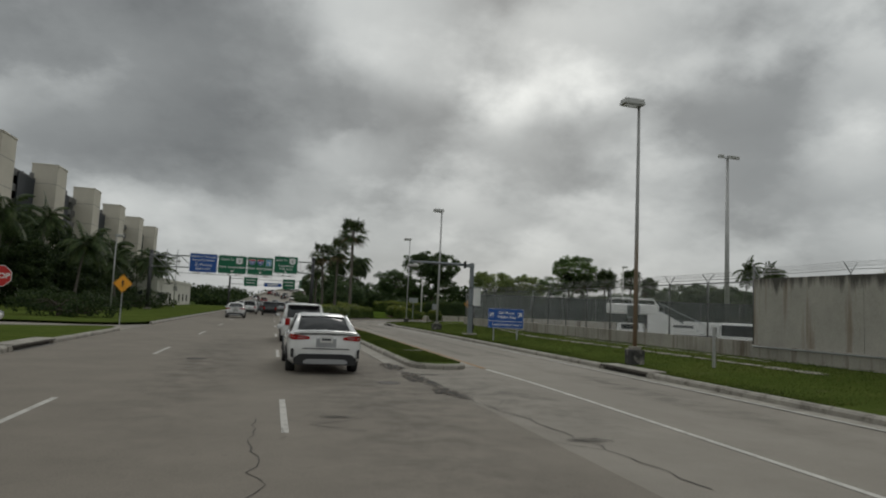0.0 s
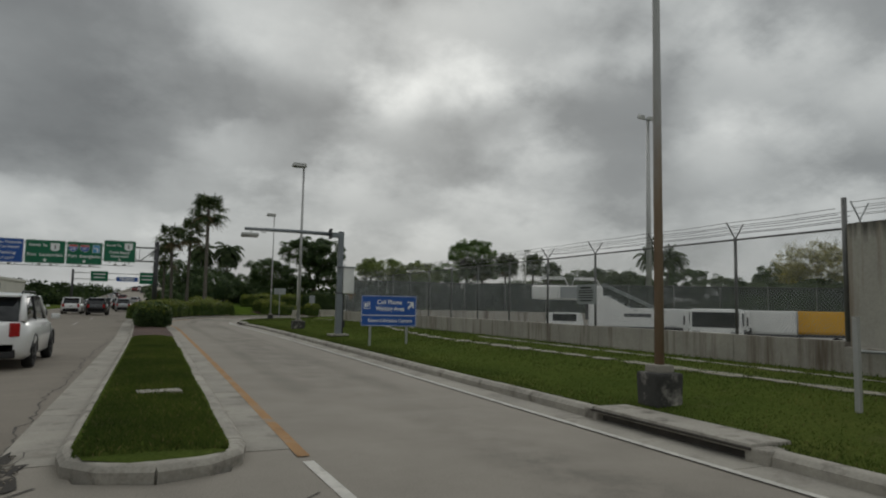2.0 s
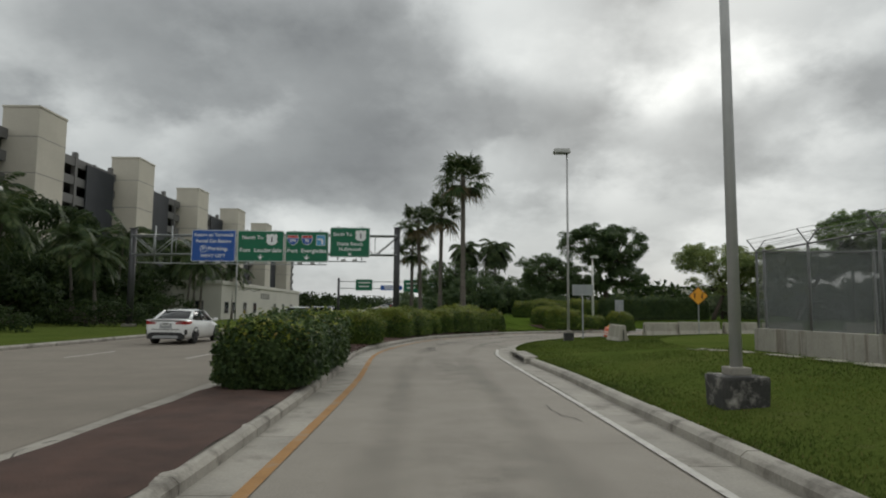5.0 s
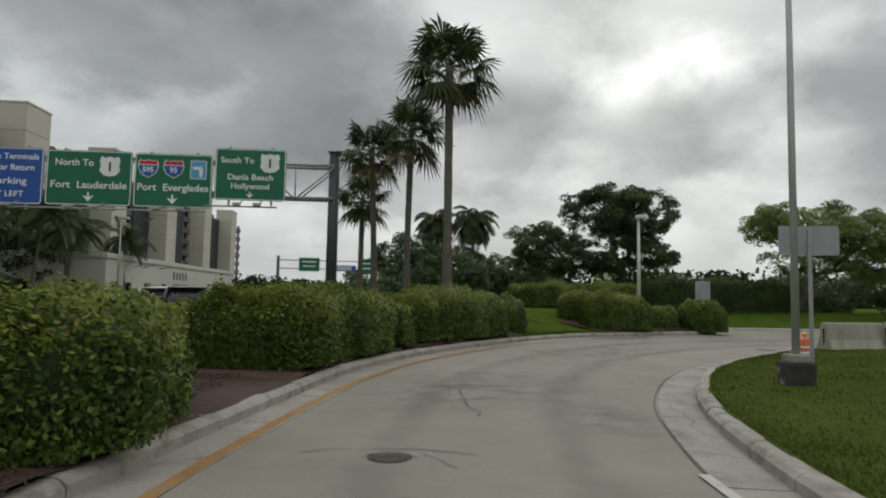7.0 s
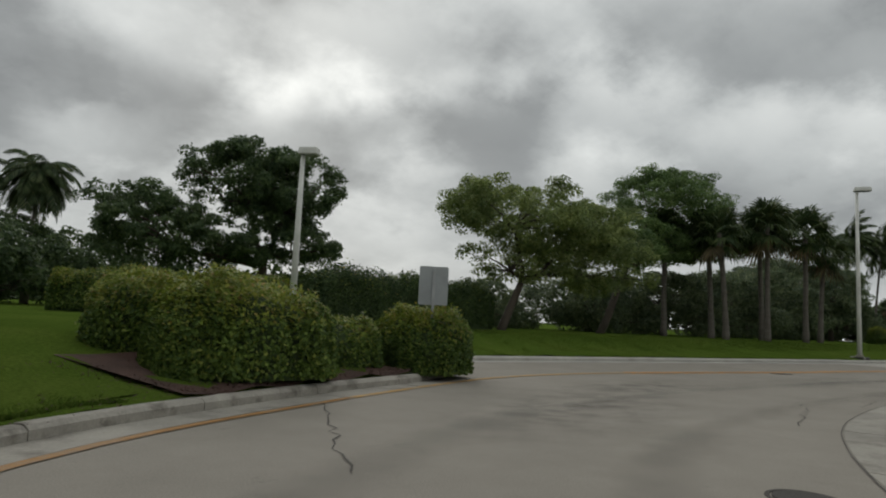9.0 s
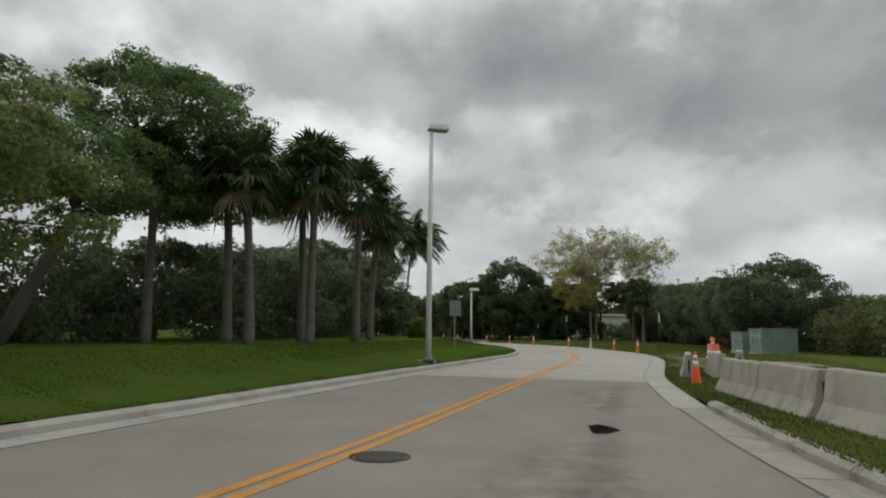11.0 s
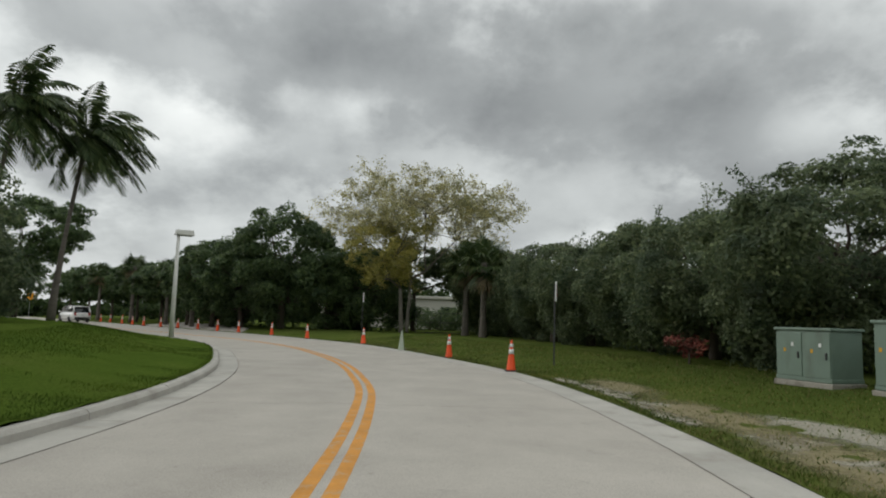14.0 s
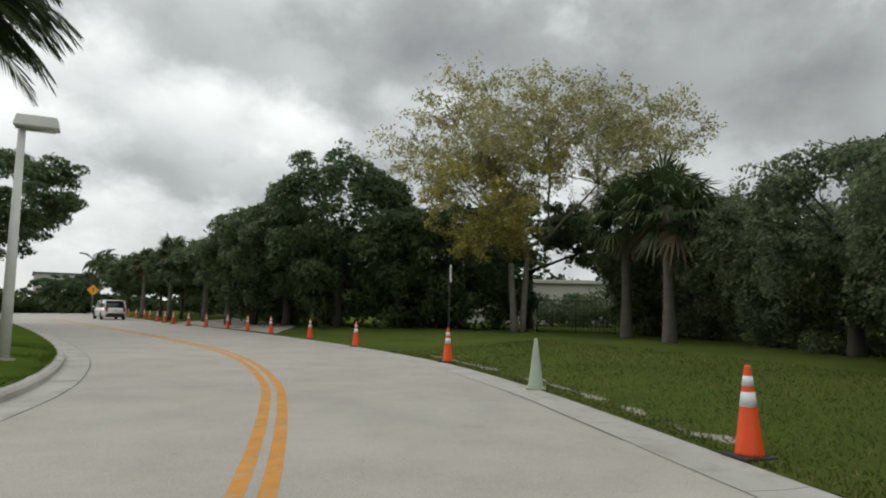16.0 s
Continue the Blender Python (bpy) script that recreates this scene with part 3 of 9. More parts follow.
def tube_data(points, radii, sides=8, base=0):
    """Vertices and faces of a tapered tube along points."""
    vs, fs = [], []
    pts = [Vector(p) for p in points]
    for i, p in enumerate(pts):
        way = pts[min(i + 1, len(pts) - 1)] - pts[max(i - 1, 0)]
        a, b = ring_frame(way)
        r = radii[i] if isinstance(radii, (list, tuple)) else radii
        for k in range(sides):
            t = 2 * math.pi * k / sides
            vs.append(p + a * (r * math.cos(t)) + b * (r * math.sin(t)))
    for i in range(len(pts) - 1):
        for k in range(sides):
            q, w = base + i * sides, (k + 1) % sides
            fs.append((q + k, q + w, q + sides + w, q + sides + k))
    fs.append(tuple(base + k for k in reversed(range(sides))))
    fs.append(tuple(base + (len(pts) - 1) * sides + k for k in range(sides)))
    return vs, fs


def tubes(name, runs, material, parent=None, label="", sides=8, smooth=True):
    vs, fs = [], []
    for pts, rad in runs:
        v, f = tube_data(pts, rad, sides, len(vs))
        vs += v
        fs += f
    return link_mesh(name, vs, fs, material, parent, label, smooth)


def quad_cloud(name, verts, material, parent=None, label=""):
    """Many loose quads; verts is an array of shape (n, 4, 3)."""
    n = len(verts)
    me = bpy.data.meshes.new(name)
    me.vertices.add(n * 4)
    me.vertices.foreach_set("co", np.ascontiguousarray(verts, dtype=np.float32).ravel())
    me.loops.add(n * 4)
    me.loops.foreach_set("vertex_index", np.arange(n * 4, dtype=np.int32))
    me.polygons.add(n)
    me.polygons.foreach_set("loop_start", np.arange(0, n * 4, 4, dtype=np.int32))
    me.update(calc_edges=True)
    me.materials.append(material)
    ob = new(name, me)
    if parent is not None:
        ob.parent = parent
    if label:
        tagged(ob, label)
    return ob


def unit(a):
    return a / np.maximum(np.linalg.norm(a, axis=-1, keepdims=True), 1e-9)


def leaf_quads(centres, outward, length, width, r, lean=0.6, vary=0.35):
    """Pointed leaf quads (kite shaped) at centres, facing roughly outward."""
    n = len(centres)
    nrm = unit(outward + lean * r.normal(size=(n, 3)))
    along = unit(np.cross(nrm, r.normal(size=(n, 3))))
    side = np.cross(nrm, along)
    ln = (length * (1 + vary * r.uniform(-1, 1, n)))[:, None]
    wd = (width * (1 + vary * r.uniform(-1, 1, n)))[:, None]
    c = centres
    fold = nrm * ln * 0.12
    return np.stack([c - along * ln * 0.5, c + side * wd * 0.5 - fold, c + along * ln * 0.5, c - side * wd * 0.5 - fold], axis=1)


def curve_through(pts, step=1.0):
    """Even samples of a smooth curve through plan points."""
    p = [np.array(q, float) for q in pts]
    p = [2 * p[0] - p[1]] + p + [2 * p[-1] - p[-2]]
    outp = []
    for i in range(1, len(p) - 2):
        n = max(2, int(np.linalg.norm(p[i + 1] - p[i]) / step))
        for k in range(n):
            t = k / n
            a, b, c, d = p[i - 1], p[i], p[i + 1], p[i + 2]
            # centripetal-like tension keeps long and short spans from overshooting
            m1 = (c - a) * np.linalg.norm(c - b) / (np.linalg.norm(c - b) + np.linalg.norm(b - a))
            m2 = (d - b) * np.linalg.norm(c - b) / (np.linalg.norm(d - c) + np.linalg.norm(c - b))
            h = (2 * t**3 - 3 * t**2 + 1) * b + (t**3 - 2 * t**2 + t) * m1 + (-2 * t**3 + 3 * t**2) * c + (t**3 - t**2) * m2
            outp.append(h)
    outp.append(p[-2])
    return np.array(outp)


def offset_line(line, d):
    """The plan line moved d metres to its left."""
    t = np.gradient(line, axis=0)
    t = unit(t)
    return line + d * np.stack([-t[:, 1], t[:, 0]], axis=1)


def sheet(name, outline, height, material, spacing=0, label="", category="", kind="structure"):
    """A triangulated sheet inside a plan outline; height(x, y) gives its z."""
    out_pts = [Vector((float(x), float(y))) for x, y in outline]
    n = len(out_pts)
    pts = list(out_pts)
    if spacing:
        o = np.array(outline, float)
        lo, hi = o.min(0), o.max(0)
        for gx in np.arange(lo[0] + spacing / 2, hi[0], spacing):
            for gy in np.arange(lo[1] + spacing / 2, hi[1], spacing):
                pts.append(Vector((gx, gy)))
    res = plane_geometry.delaunay_2d_cdt(pts, [], [list(range(n))], 1, 1e-4)
    vs = [(v.x, v.y, height(v.x, v.y)) for v in res[0]]
    fs = []
    for f in res[2]:
        a, b, c = (res[0][i] for i in f[:3])
        f = list(f)
        if (b - a).cross(c - a) < 0:
            f.reverse()
        fs.append(f)
    ob = link_mesh(name, vs, fs, material, smooth=True)
    return tagged(ob, label, category, kind=kind)


def ribbon(line, width, z0, lift=None):
    """Vertices and faces of a flat strip along a plan line."""
    a, b = offset_line(line, width / 2), offset_line(line, -width / 2)
    vs = [(x, y, z0) for x, y in a] + [(x, y, z0) for x, y in b]
    n = len(line)
    return vs, [(i, n + i, n + i + 1, i + 1) for i in range(n - 1)]


def dist_to(line):
    L = np.array(line)[::2]

    def d(x, y):
        return float(np.sqrt(((L - (x, y)) ** 2).sum(1).min()))
    return d


def smooth01(x):
    x = min(1.0, max(0.0, x))
    return x * x * (3 - 2 * x)


FONT = {}


def text_mesh(txt, size, bold=0.012):
    cu = bpy.data.curves.new("lettering", "FONT")
    cu.body, cu.size, cu.align_x, cu.align_y, cu.offset, cu.extrude = txt, size, "CENTER", "CENTER", bold * size, 0.002
    cu.resolution_u = 3
    ob = new("lettering", cu)
    bpy.context.view_layer.update()
    me = bpy.data.meshes.new_from_object(ob.evaluated_get(bpy.context.evaluated_depsgraph_get()))
    bpy.data.objects.remove(ob)
    bpy.data.curves.remove(cu)
    return me


def lettering(txt, size, at, parent, material, bold=0.012, width=None):
    """Words standing on a sign face that looks towards -y."""
    me = text_mesh(txt, size, bold)
    me.materials.clear()
    me.materials.append(material)
    ob = shared("lettering", me, parent)
    k = 1.0
    if width:
        w = max(v.co.x for v in me.vertices) - min(v.co.x for v in me.vertices)
        k = width / w
    ob.matrix_basis = pose(*at, 90, 0, 0) @ Matrix.Diagonal((k, 1, 1, 1))
    return ob

# ---- the ground, roads and kerbs ----
RIGHT_KERB = curve_through([(11.05, -60), (11.1, 0), (11.15, 30), (11.05, 50), (10.75, 57), (10.8, 59.5), (11.25, 62), (12.0, 64.6), (12.9, 66.6), (14.1, 68.7), (16.1, 71.1), (19.9, 74.5), (24.5, 77.0), (30, 78.3), (36, 79.4), (42, 80.0)], 0.8)
RIGHT_EDGE = curve_through([(42, 80.0), (50, 80.25), (58, 79.8), (64, 79.5), (70, 79.75), (75, 80.5), (81, 82.35), (86.3, 84.2), (91.5, 86.6), (97.5, 90.6), (104, 95.8), (111, 102), (122, 112), (141, 129), (170, 156)], 0.8)
MEDIAN_LEFT = curve_through([(4.5, 18.0), (4.45, 40), (4.2, 52), (4.0, 60), (4.1, 72), (4.3, 90), (4.5, 150)], 1.0)
MEDIAN_RIGHT = curve_through([(6.2, 18.0), (6.15, 40), (5.9, 52), (5.6, 57.4), (5.75, 60.2), (6.1, 62.6), (6.7, 66.0), (7.2, 68.4), (8.1, 71.0), (9.5, 73.8), (11.6, 77.0), (14.5, 80.3), (18.5, 82.8), (21.2, 84.1), (22.6, 85.0)], 0.6)
NORTH_KERB = curve_through([(22.6, 85.0), (22.5, 86.6), (22.9, 88.0), (23.8, 88.9), (25.2, 89.2), (28, 89.3), (31, 89.22), (37, 88.9), (50, 88.25), (58, 87.75), (64, 87.45), (68.2, 87.65), (72.6, 88.4), (76.8, 89.6), (81.85, 91.35), (84.9, 92.9), (89.7, 96.25), (98, 103.6), (105, 110.3), (122, 127), (150, 155)], 0.8)
LEFT_EDGE = curve_through([(-6.3, -60), (-6.3, 20), (-6.35, 60), (-6.2, 150)], 3.0)

kerb_of_north = dist_to(np.concatenate([MEDIAN_RIGHT[60:], NORTH_KERB]))
edge_of_right = dist_to(np.concatenate([RIGHT_KERB, RIGHT_EDGE]))


def north_height(x, y):
    return 0.14 + 0.72 * smooth01(kerb_of_north(x, y) / 5.5) * smooth01((x - 4.3) / 4.0)


def right_height(x, y):
    d = edge_of_right(x, y)
    if y < 55 and x < 18:
        return 0.14 + 0.40 * smooth01((x - 11.1) / 6.0)
    k = smooth01((x - 38) / 8)
    return (0.14 - 0.12 * k) + (0.30 + 0.1 * k) * smooth01(d / 7.0)


def flat_at(z):
    return lambda x, y: z


ground = sheet("ground", [(-2500, -2500), (2500, -2500), (2500, 2500), (-2500, 2500)], flat_at(-0.12), M_FIELD, 0, "flat grassy land reaching to the horizon", "ground")

# paving
paving = np.concatenate([
    [(-6.3, -60), (11.0, -60)], RIGHT_KERB[1:], RIGHT_EDGE[1:],
    [(150, 155)], NORTH_KERB[::-1][1:], MEDIAN_RIGHT[::-1][1:-1], [(6.0, 17.25), (5.35, 17.0), (4.7, 17.25)], MEDIAN_LEFT, [(-6.2, 150)], LEFT_EDGE[::-1][1:-1]])
road = sheet("road", paving, flat_at(0.0), M_ROAD, 0, "worn pale grey concrete road, slip road and two-way bend", "road")


def viaduct_line(s):
    """The main road's far end, which bends to the right and climbs."""
    t = smooth01(s)
    return (-1 + 22 * s * s, 150 + 210 * s, 8.0 * t)


vs, fs = [], []
for i in range(31):
    cx, cy, cz = viaduct_line(i / 30)
    for dx, dz in ((-8.2, 0), (8.2, 0), (8.2, -1.2), (-8.2, -1.2)):
        vs.append((cx + dx, cy, cz + dz))
for i in range(30):
    for k in range(4):
        a, b = i * 4 + k, i * 4 + (k + 1) % 4
        fs.append((a, b, b + 4, a + 4))
viaduct = tagged(link_mesh("viaduct_road", vs, fs, M_ROAD), "pale concrete road climbing away towards a bridge", "road", kind="structure")
for sx in (-8.1, 8.1):
    vs, fs = [], []
    for i in range(31):
        cx, cy, cz = viaduct_line(i / 30)
        for dx, dz in ((-0.15, -0.6), (0.15, -0.6), (0.12, 0.8), (-0.12, 0.8)):
            vs.append((cx + sx + dx, cy, cz + dz))
    for i in range(30):
        for k in range(4):
            a, b = i * 4 + k, i * 4 + (k + 1) % 4
            fs.append((a, b, b + 4, a + 4))
    link_mesh("parapet", vs, fs, M_BARRIER, viaduct)

# lawns
north_lawn = sheet("north_lawn", np.concatenate([offset_line(MEDIAN_RIGHT[78:], 0.15), offset_line(NORTH_KERB, 0.15)[1:], [(150, 200), (4.5, 200)], MEDIAN_LEFT[::-1][:-44]]), north_height, M_LAWN, 2.5, "mown green lawn rising from the kerb", "lawn")
rk = offset_line(RIGHT_KERB, -0.15)
re_ = offset_line(RIGHT_EDGE, -0.01)
right_lawn = sheet("right_lawn", np.concatenate([rk[:-1], re_, [(175, 40), (40, 40), (40, 55.2), (17.45, 55.2), (17.45, -60)]]), right_height, M_GRASS, 2.0, "green verge with worn sandy patches", "lawn")
left_lawn = sheet("left_lawn", [(-6.75, 41.5), (-6.75, 150), (-60, 220), (-90, 220), (-90, 37.9), (-9.2, 38.4), (-7.6, 39.6)], flat_at(0.14), M_GRASS, 0, "green verge beside the main road", "lawn")
left_lawn_b = sheet("left_lawn", [(-6.5, -60), (-6.5, 33.0), (-6.75, 34.2), (-7.4, 34.5), (-9.0, 33.4), (-12.5, 31.5), (-40, 30.9), (-40, -60)], flat_at(0.14), M_GRASS, 0, "green verge before a side road", "lawn")
side_road = sheet("side_road", [(-6.3, 33.0), (-6.3, 41.5), (-7.4, 39.4), (-9.0, 38.2), (-90, 37.7), (-90, 31.1), (-12.5, 31.7), (-9.0, 33.6), (-7.0, 34.7)], flat_at(0.012), M_ROAD, 0, "concrete side road joining the main road", "road")
apron = sheet("apron", [(17.6, -60), (140, -60), (140, 39), (40, 39), (40, 55), (17.6, 55)], flat_at(0.0), M_APRON, 0, "plain concrete airport apron", "ground")

# grass and mulch of the median
ml, mr = offset_line(MEDIAN_LEFT, -0.1), offset_line(MEDIAN_RIGHT, 0.1)
i38 = int(np.argmin(abs(mr[:, 1] - 38)))
j38 = int(np.argmin(abs(ml[:, 1] - 38)))
median_top = lambda x, y: 0.145 + 0.06 * smooth01(min(x - 4.3, 6.2 - x, y - 17.1) / 0.8)
median_grass = sheet("median_grass", np.concatenate([mr[:i38 + 1], ml[:j38 + 1][::-1], [(4.75, 17.4), (5.35, 17.12), (5.95, 17.4)]]), median_top, M_GRASS, 0.45, "narrow grass strip between two kerbs", "lawn")
j66 = int(np.argmin(abs(ml[:, 1] - 66)))
i66 = 78
median_mulch = sheet("median_mulch", np.concatenate([mr[i38:i66 + 1], ml[j38:j66 + 1][::-1]]), lambda x, y: 0.15 + 0.05 * smooth01(min(abs(x - 4.1), abs(6.3 - x)) / 0.8) + 0.02 * math.sin(7 * x + 3 * y), M_MULCH, 0.5, "red-brown bark mulch bed under the hedges", "planting bed")
bend = MEDIAN_RIGHT[78:]
bed_height = lambda x, y: north_height(x, y) + 0.045 * smooth01((kerb_of_north(x, y) - 0.14) / 0.35)
for run_ in (bend[bend[:, 0] < 12.9], bend[bend[:, 0] > 16.0]):
    bed = np.concatenate([offset_line(run_, 0.14), offset_line(run_, 2.6)[::-1]])
    sheet("curve_mulch", bed, bed_height, M_MULCH, 0.35, "red-brown bark mulch bed along the bend", "planting bed")


SKIPPED = []


def kerb_pieces(name, line, side, profile, material, label, length=3.0, skip=()):
    """Cast kerb stones along a line; profile is (offset away from the road, z) and side is +1 for a kerb on the left."""
    root = thing(name, Matrix.Identity(4), label, "kerb", kind="structure")
    seg = np.linalg.norm(np.diff(line, axis=0), axis=1)
    run = np.concatenate([[0], np.cumsum(seg)])
    total = run[-1]
    count = max(1, int(round(total / length)))
    for i in range(count):
        s0, s1 = total * i / count + 0.008, total * (i + 1) / count - 0.008
        mid = (s0 + s1) / 2
        c = np.array([np.interp(mid, run, line[:, 0]), np.interp(mid, run, line[:, 1])])
        if any(np.hypot(*(c - np.array(q[:2]))) < q[2] for q in skip):
            SKIPPED.append((c[0], c[1], s1 - s0))
            continue
        ss = np.linspace(s0, s1, 4)
        pl = np.stack([np.interp(ss, run, line[:, 0]), np.interp(ss, run, line[:, 1])], axis=1)
        t = unit(np.gradient(pl, axis=0))
        nrm = np.stack([-t[:, 1], t[:, 0]], axis=1) * side
        dz = rng.normal() * (0.004 if profile[0][0] > -0.2 else 0.0008)
        vs, fs, n = [], [], len(profile)
        for q in range(4):
            for off, z in profile:
                vs.append((pl[q, 0] + nrm[q, 0] * off - c[0], pl[q, 1] + nrm[q, 1] * off - c[1], z + dz))
        for q in range(3):
            for k in range(n):
                a, b = q * n + k, q * n + (k + 1) % n
                fs.append((a, b, b + n, a + n) if side < 0 else (b, a, a + n, b + n))
        fs.append(tuple(range(n)) if side > 0 else tuple(reversed(range(n))))
        fs.append(tuple(3 * n + k for k in (reversed(range(n)) if side > 0 else range(n))))
        ob = link_mesh("kerb_stone", vs, fs, material, root)
        ob.location = (c[0], c[1], 0)
    return root


KERB = [(-0.02, -0.1), (-0.02, 0.10), (0.03, 0.145), (0.06, 0.155), (0.17, 0.155), (0.17, -0.1)]
GUTTER = [(-0.55, -0.05), (-0.55, 0.009), (-0.3, 0.006), (-0.02, 0.008), (-0.02, -0.05)]
STRIP = [(-0.62, -0.05), (-0.62, 0.006), (-0.25, 0.004), (0.0, 0.022), (0.02, -0.05)]
INLETS = ((11.12, 15.9, 1.45), (10.76, 57.4, 1.45))
near = lambda line, lo: line[line[:, 1] > lo]
kerb_right = kerb_pieces("kerb_right", near(RIGHT_KERB, -6), -1, KERB, M_KERB, "grey cast concrete kerb along the verge", 3.0, INLETS)
gutter_right = kerb_pieces("gutter_right", near(RIGHT_KERB, -6), -1, GUTTER, M_GUTTER, "pale concrete gutter strip along the verge", 3.0)
strip_right = kerb_pieces("edge_strip", RIGHT_EDGE, -1, STRIP, M_PALESTRIP, "pale flush concrete edge strip beside the grass", 3.2)
kerb_med_l = kerb_pieces("kerb_median_road", MEDIAN_LEFT[:70], -1, KERB, M_KERB, "grey concrete kerb of the median", 3.0)
kerb_med_r = kerb_pieces("kerb_median_slip", MEDIAN_RIGHT, 1, KERB, M_KERB, "grey concrete kerb round the planted bend", 2.4)
gutter_med_r = kerb_pieces("gutter_median_slip", MEDIAN_RIGHT, 1, GUTTER, M_GUTTER, "pale concrete gutter along the median", 2.4)
gutter_med_l = kerb_pieces("gutter_median_road", MEDIAN_LEFT[:70], -1, GUTTER, M_GUTTER, "pale concrete gutter along the main road", 3.0)
kerb_north = kerb_pieces("kerb_north", NORTH_KERB, 1, KERB, M_PALESTRIP, "grey concrete kerb below the lawn", 3.0)
gutter_north = kerb_pieces("gutter_north", NORTH_KERB, 1, GUTTER, M_PALESTRIP, "pale concrete gutter below the lawn", 3.0)
kerb_left = kerb_pieces("kerb_left", LEFT_EDGE[(LEFT_EDGE[:, 1] > 41)], 1, KERB, M_KERB, "grey concrete kerb of the main road", 6.0)
ISLAND = curve_through([(-6.35, -12), (-6.35, 8), (-6.35, 28), (-6.4, 33.0), (-6.7, 34.35), (-7.4, 34.65), (-9.0, 33.55), (-12.5, 31.65)], 0.5)
kerb_island = kerb_pieces("kerb_island", ISLAND, 1, KERB, M_KERB, "grey concrete kerb round the corner of the side road", 2.0, ((-6.35, 21.5, 1.3),))
NOSE = curve_through([(6.2, 18.0), (6.05, 17.35), (5.35, 17.05), (4.65, 17.35), (4.5, 18.0)], 0.3)
kerb_nose = kerb_pieces("kerb_nose", NOSE, -1, KERB, M_KERB, "rounded concrete kerb nose of the median", 1.2)

main_edge = [(-6.25, -60), (4.35, -60), (4.3, 12), (4.15, 15), (4.05, 18.4), (3.92, 30), (3.88, 40), (3.62, 52), (3.42, 60), (3.5, 72), (3.7, 90), (3.85, 148), (-6.15, 148), (-6.3, 60), (-6.25, 20)]
main_paving = sheet("main_paving", main_edge, flat_at(0.003), M_OLDROAD, 0, "darker worn concrete paving of the main road", "road")

# road markings
marks = tagged(new("road_markings"), "worn white and orange-yellow road paint", "road marking", kind="structure")


def stripe(name, pts, width, material, z=0.006, step=0.7):
    v, f = ribbon(curve_through(pts, step), width, z)
    return link_mesh(name, v, f, material, marks)


stripe("yellow_edge_line", [(6.75, 17.6), (6.72, 30), (6.65, 40), (6.55, 50), (6.2, 57.4), (6.3, 60.4), (6.6, 62.8), (7.2, 66.2), (7.75, 68.4), (8.6, 70.8), (10.0, 73.5), (12.1, 76.7), (14.9, 79.8), (18.7, 82.2)], 0.13, M_FADEDYELLOW, z=0.0115)
stripe("yellow_edge_line", [(18.75, 82.23), (21.2, 83.5), (23.6, 84.55), (26.5, 85.1), (29.0, 85.15)], 0.15, M_GHOSTYELLOW, z=0.0095)
stripe("white_edge_line", [(10.55, -10), (10.55, 20), (10.6, 30), (10.5, 45), (10.25, 56), (10.25, 58.5), (10.55, 61.6)], 0.1, M_FADEDWHITE, z=0.016)
stripe("white_gore_line", [(6.5, 0), (6.75, 8), (6.85, 14), (6.75, 17.4)], 0.115, M_WHITE_LINE)
CENTRE = [(29, 85.18), (31, 85.05), (36.3, 84.65), (46, 84.35), (52.6, 84.15), (57, 84.0), (62, 83.93), (65.4, 84.0), (69.1, 84.25), (72.5, 84.8), (75, 85.3), (77.5, 85.95), (80, 86.75), (83.5, 88.05), (85.6, 88.95), (89.3, 90.95), (92.7, 93.2), (96, 95.9), (104, 103.3), (127, 126)]
mid_line = curve_through(CENTRE, 0.7)
for d in (-0.12, 0.12):
    v, f = ribbon(offset_line(mid_line, d), 0.145, 0.006)
    link_mesh("double_yellow_line", v, f, M_YELLOW_LINE, marks)
for yy in range(-8, 140, 12):
    stripe("lane_dash", [(0.85, yy + 4), (0.85, yy + 5.5), (0.85, yy + 7)], 0.1, M_FADEDWHITE)
    stripe("lane_dash", [(-2.7, yy + 4), (-2.7, yy + 5.5), (-2.7, yy + 7)], 0.1, M_FADEDWHITE)

# ---- kinds of things ----
def lamp_post(name, x, y, z0, top, material, label, head=(0.78, 0.42, 0.2), side=(-1, 0), footing=None, radius=0.085):
    root = thing(name, pose(x, y, z0), label, "street lamp", "street lamps along the road")
    h = top - z0
    tubes("pole", [([(0, 0, 0), (0, 0, h * 0.5), (0, 0, h)], [radius, radius * 0.85, radius * 0.62])], material, root, sides=12)
    part("base_plate", box_bm(radius * 4.2, radius * 4.2, 0.05, (0, 0, 0.0), 0.01), M_GALV, root)
    sx, sy = side
    ang = math.degrees(math.atan2(sy, sx))
    hd = part("lamp_head", box_bm(*head, (0, 0, 0), 0.03, taper=0.88), M_LAMPHEAD if material is not M_WHITEPOLE else M_WHITEPOLE, root)
    hd.matrix_basis = pose(sx * head[0] * 0.32, sy * head[0] * 0.32, h - 0.02, 0, 0, ang)
    ln = part("lens", box_bm(head[0] * 0.8, head[1] * 0.8, 0.03, (0, 0, -0.028), 0.008), M_LENS, hd, "pale glass lamp lens")
    if footing:
        part("footing", box_bm(footing[0], footing[0], footing[1], (0, 0, -0.18), 0.05, taper=1.06), M_BLOCK, root, "blackened weathered footing block")
        part("collar", box_bm(0.3, 0.3, 0.12, (0, 0, footing[1] - 0.19), 0.025), M_GUTTER, root)
    return root


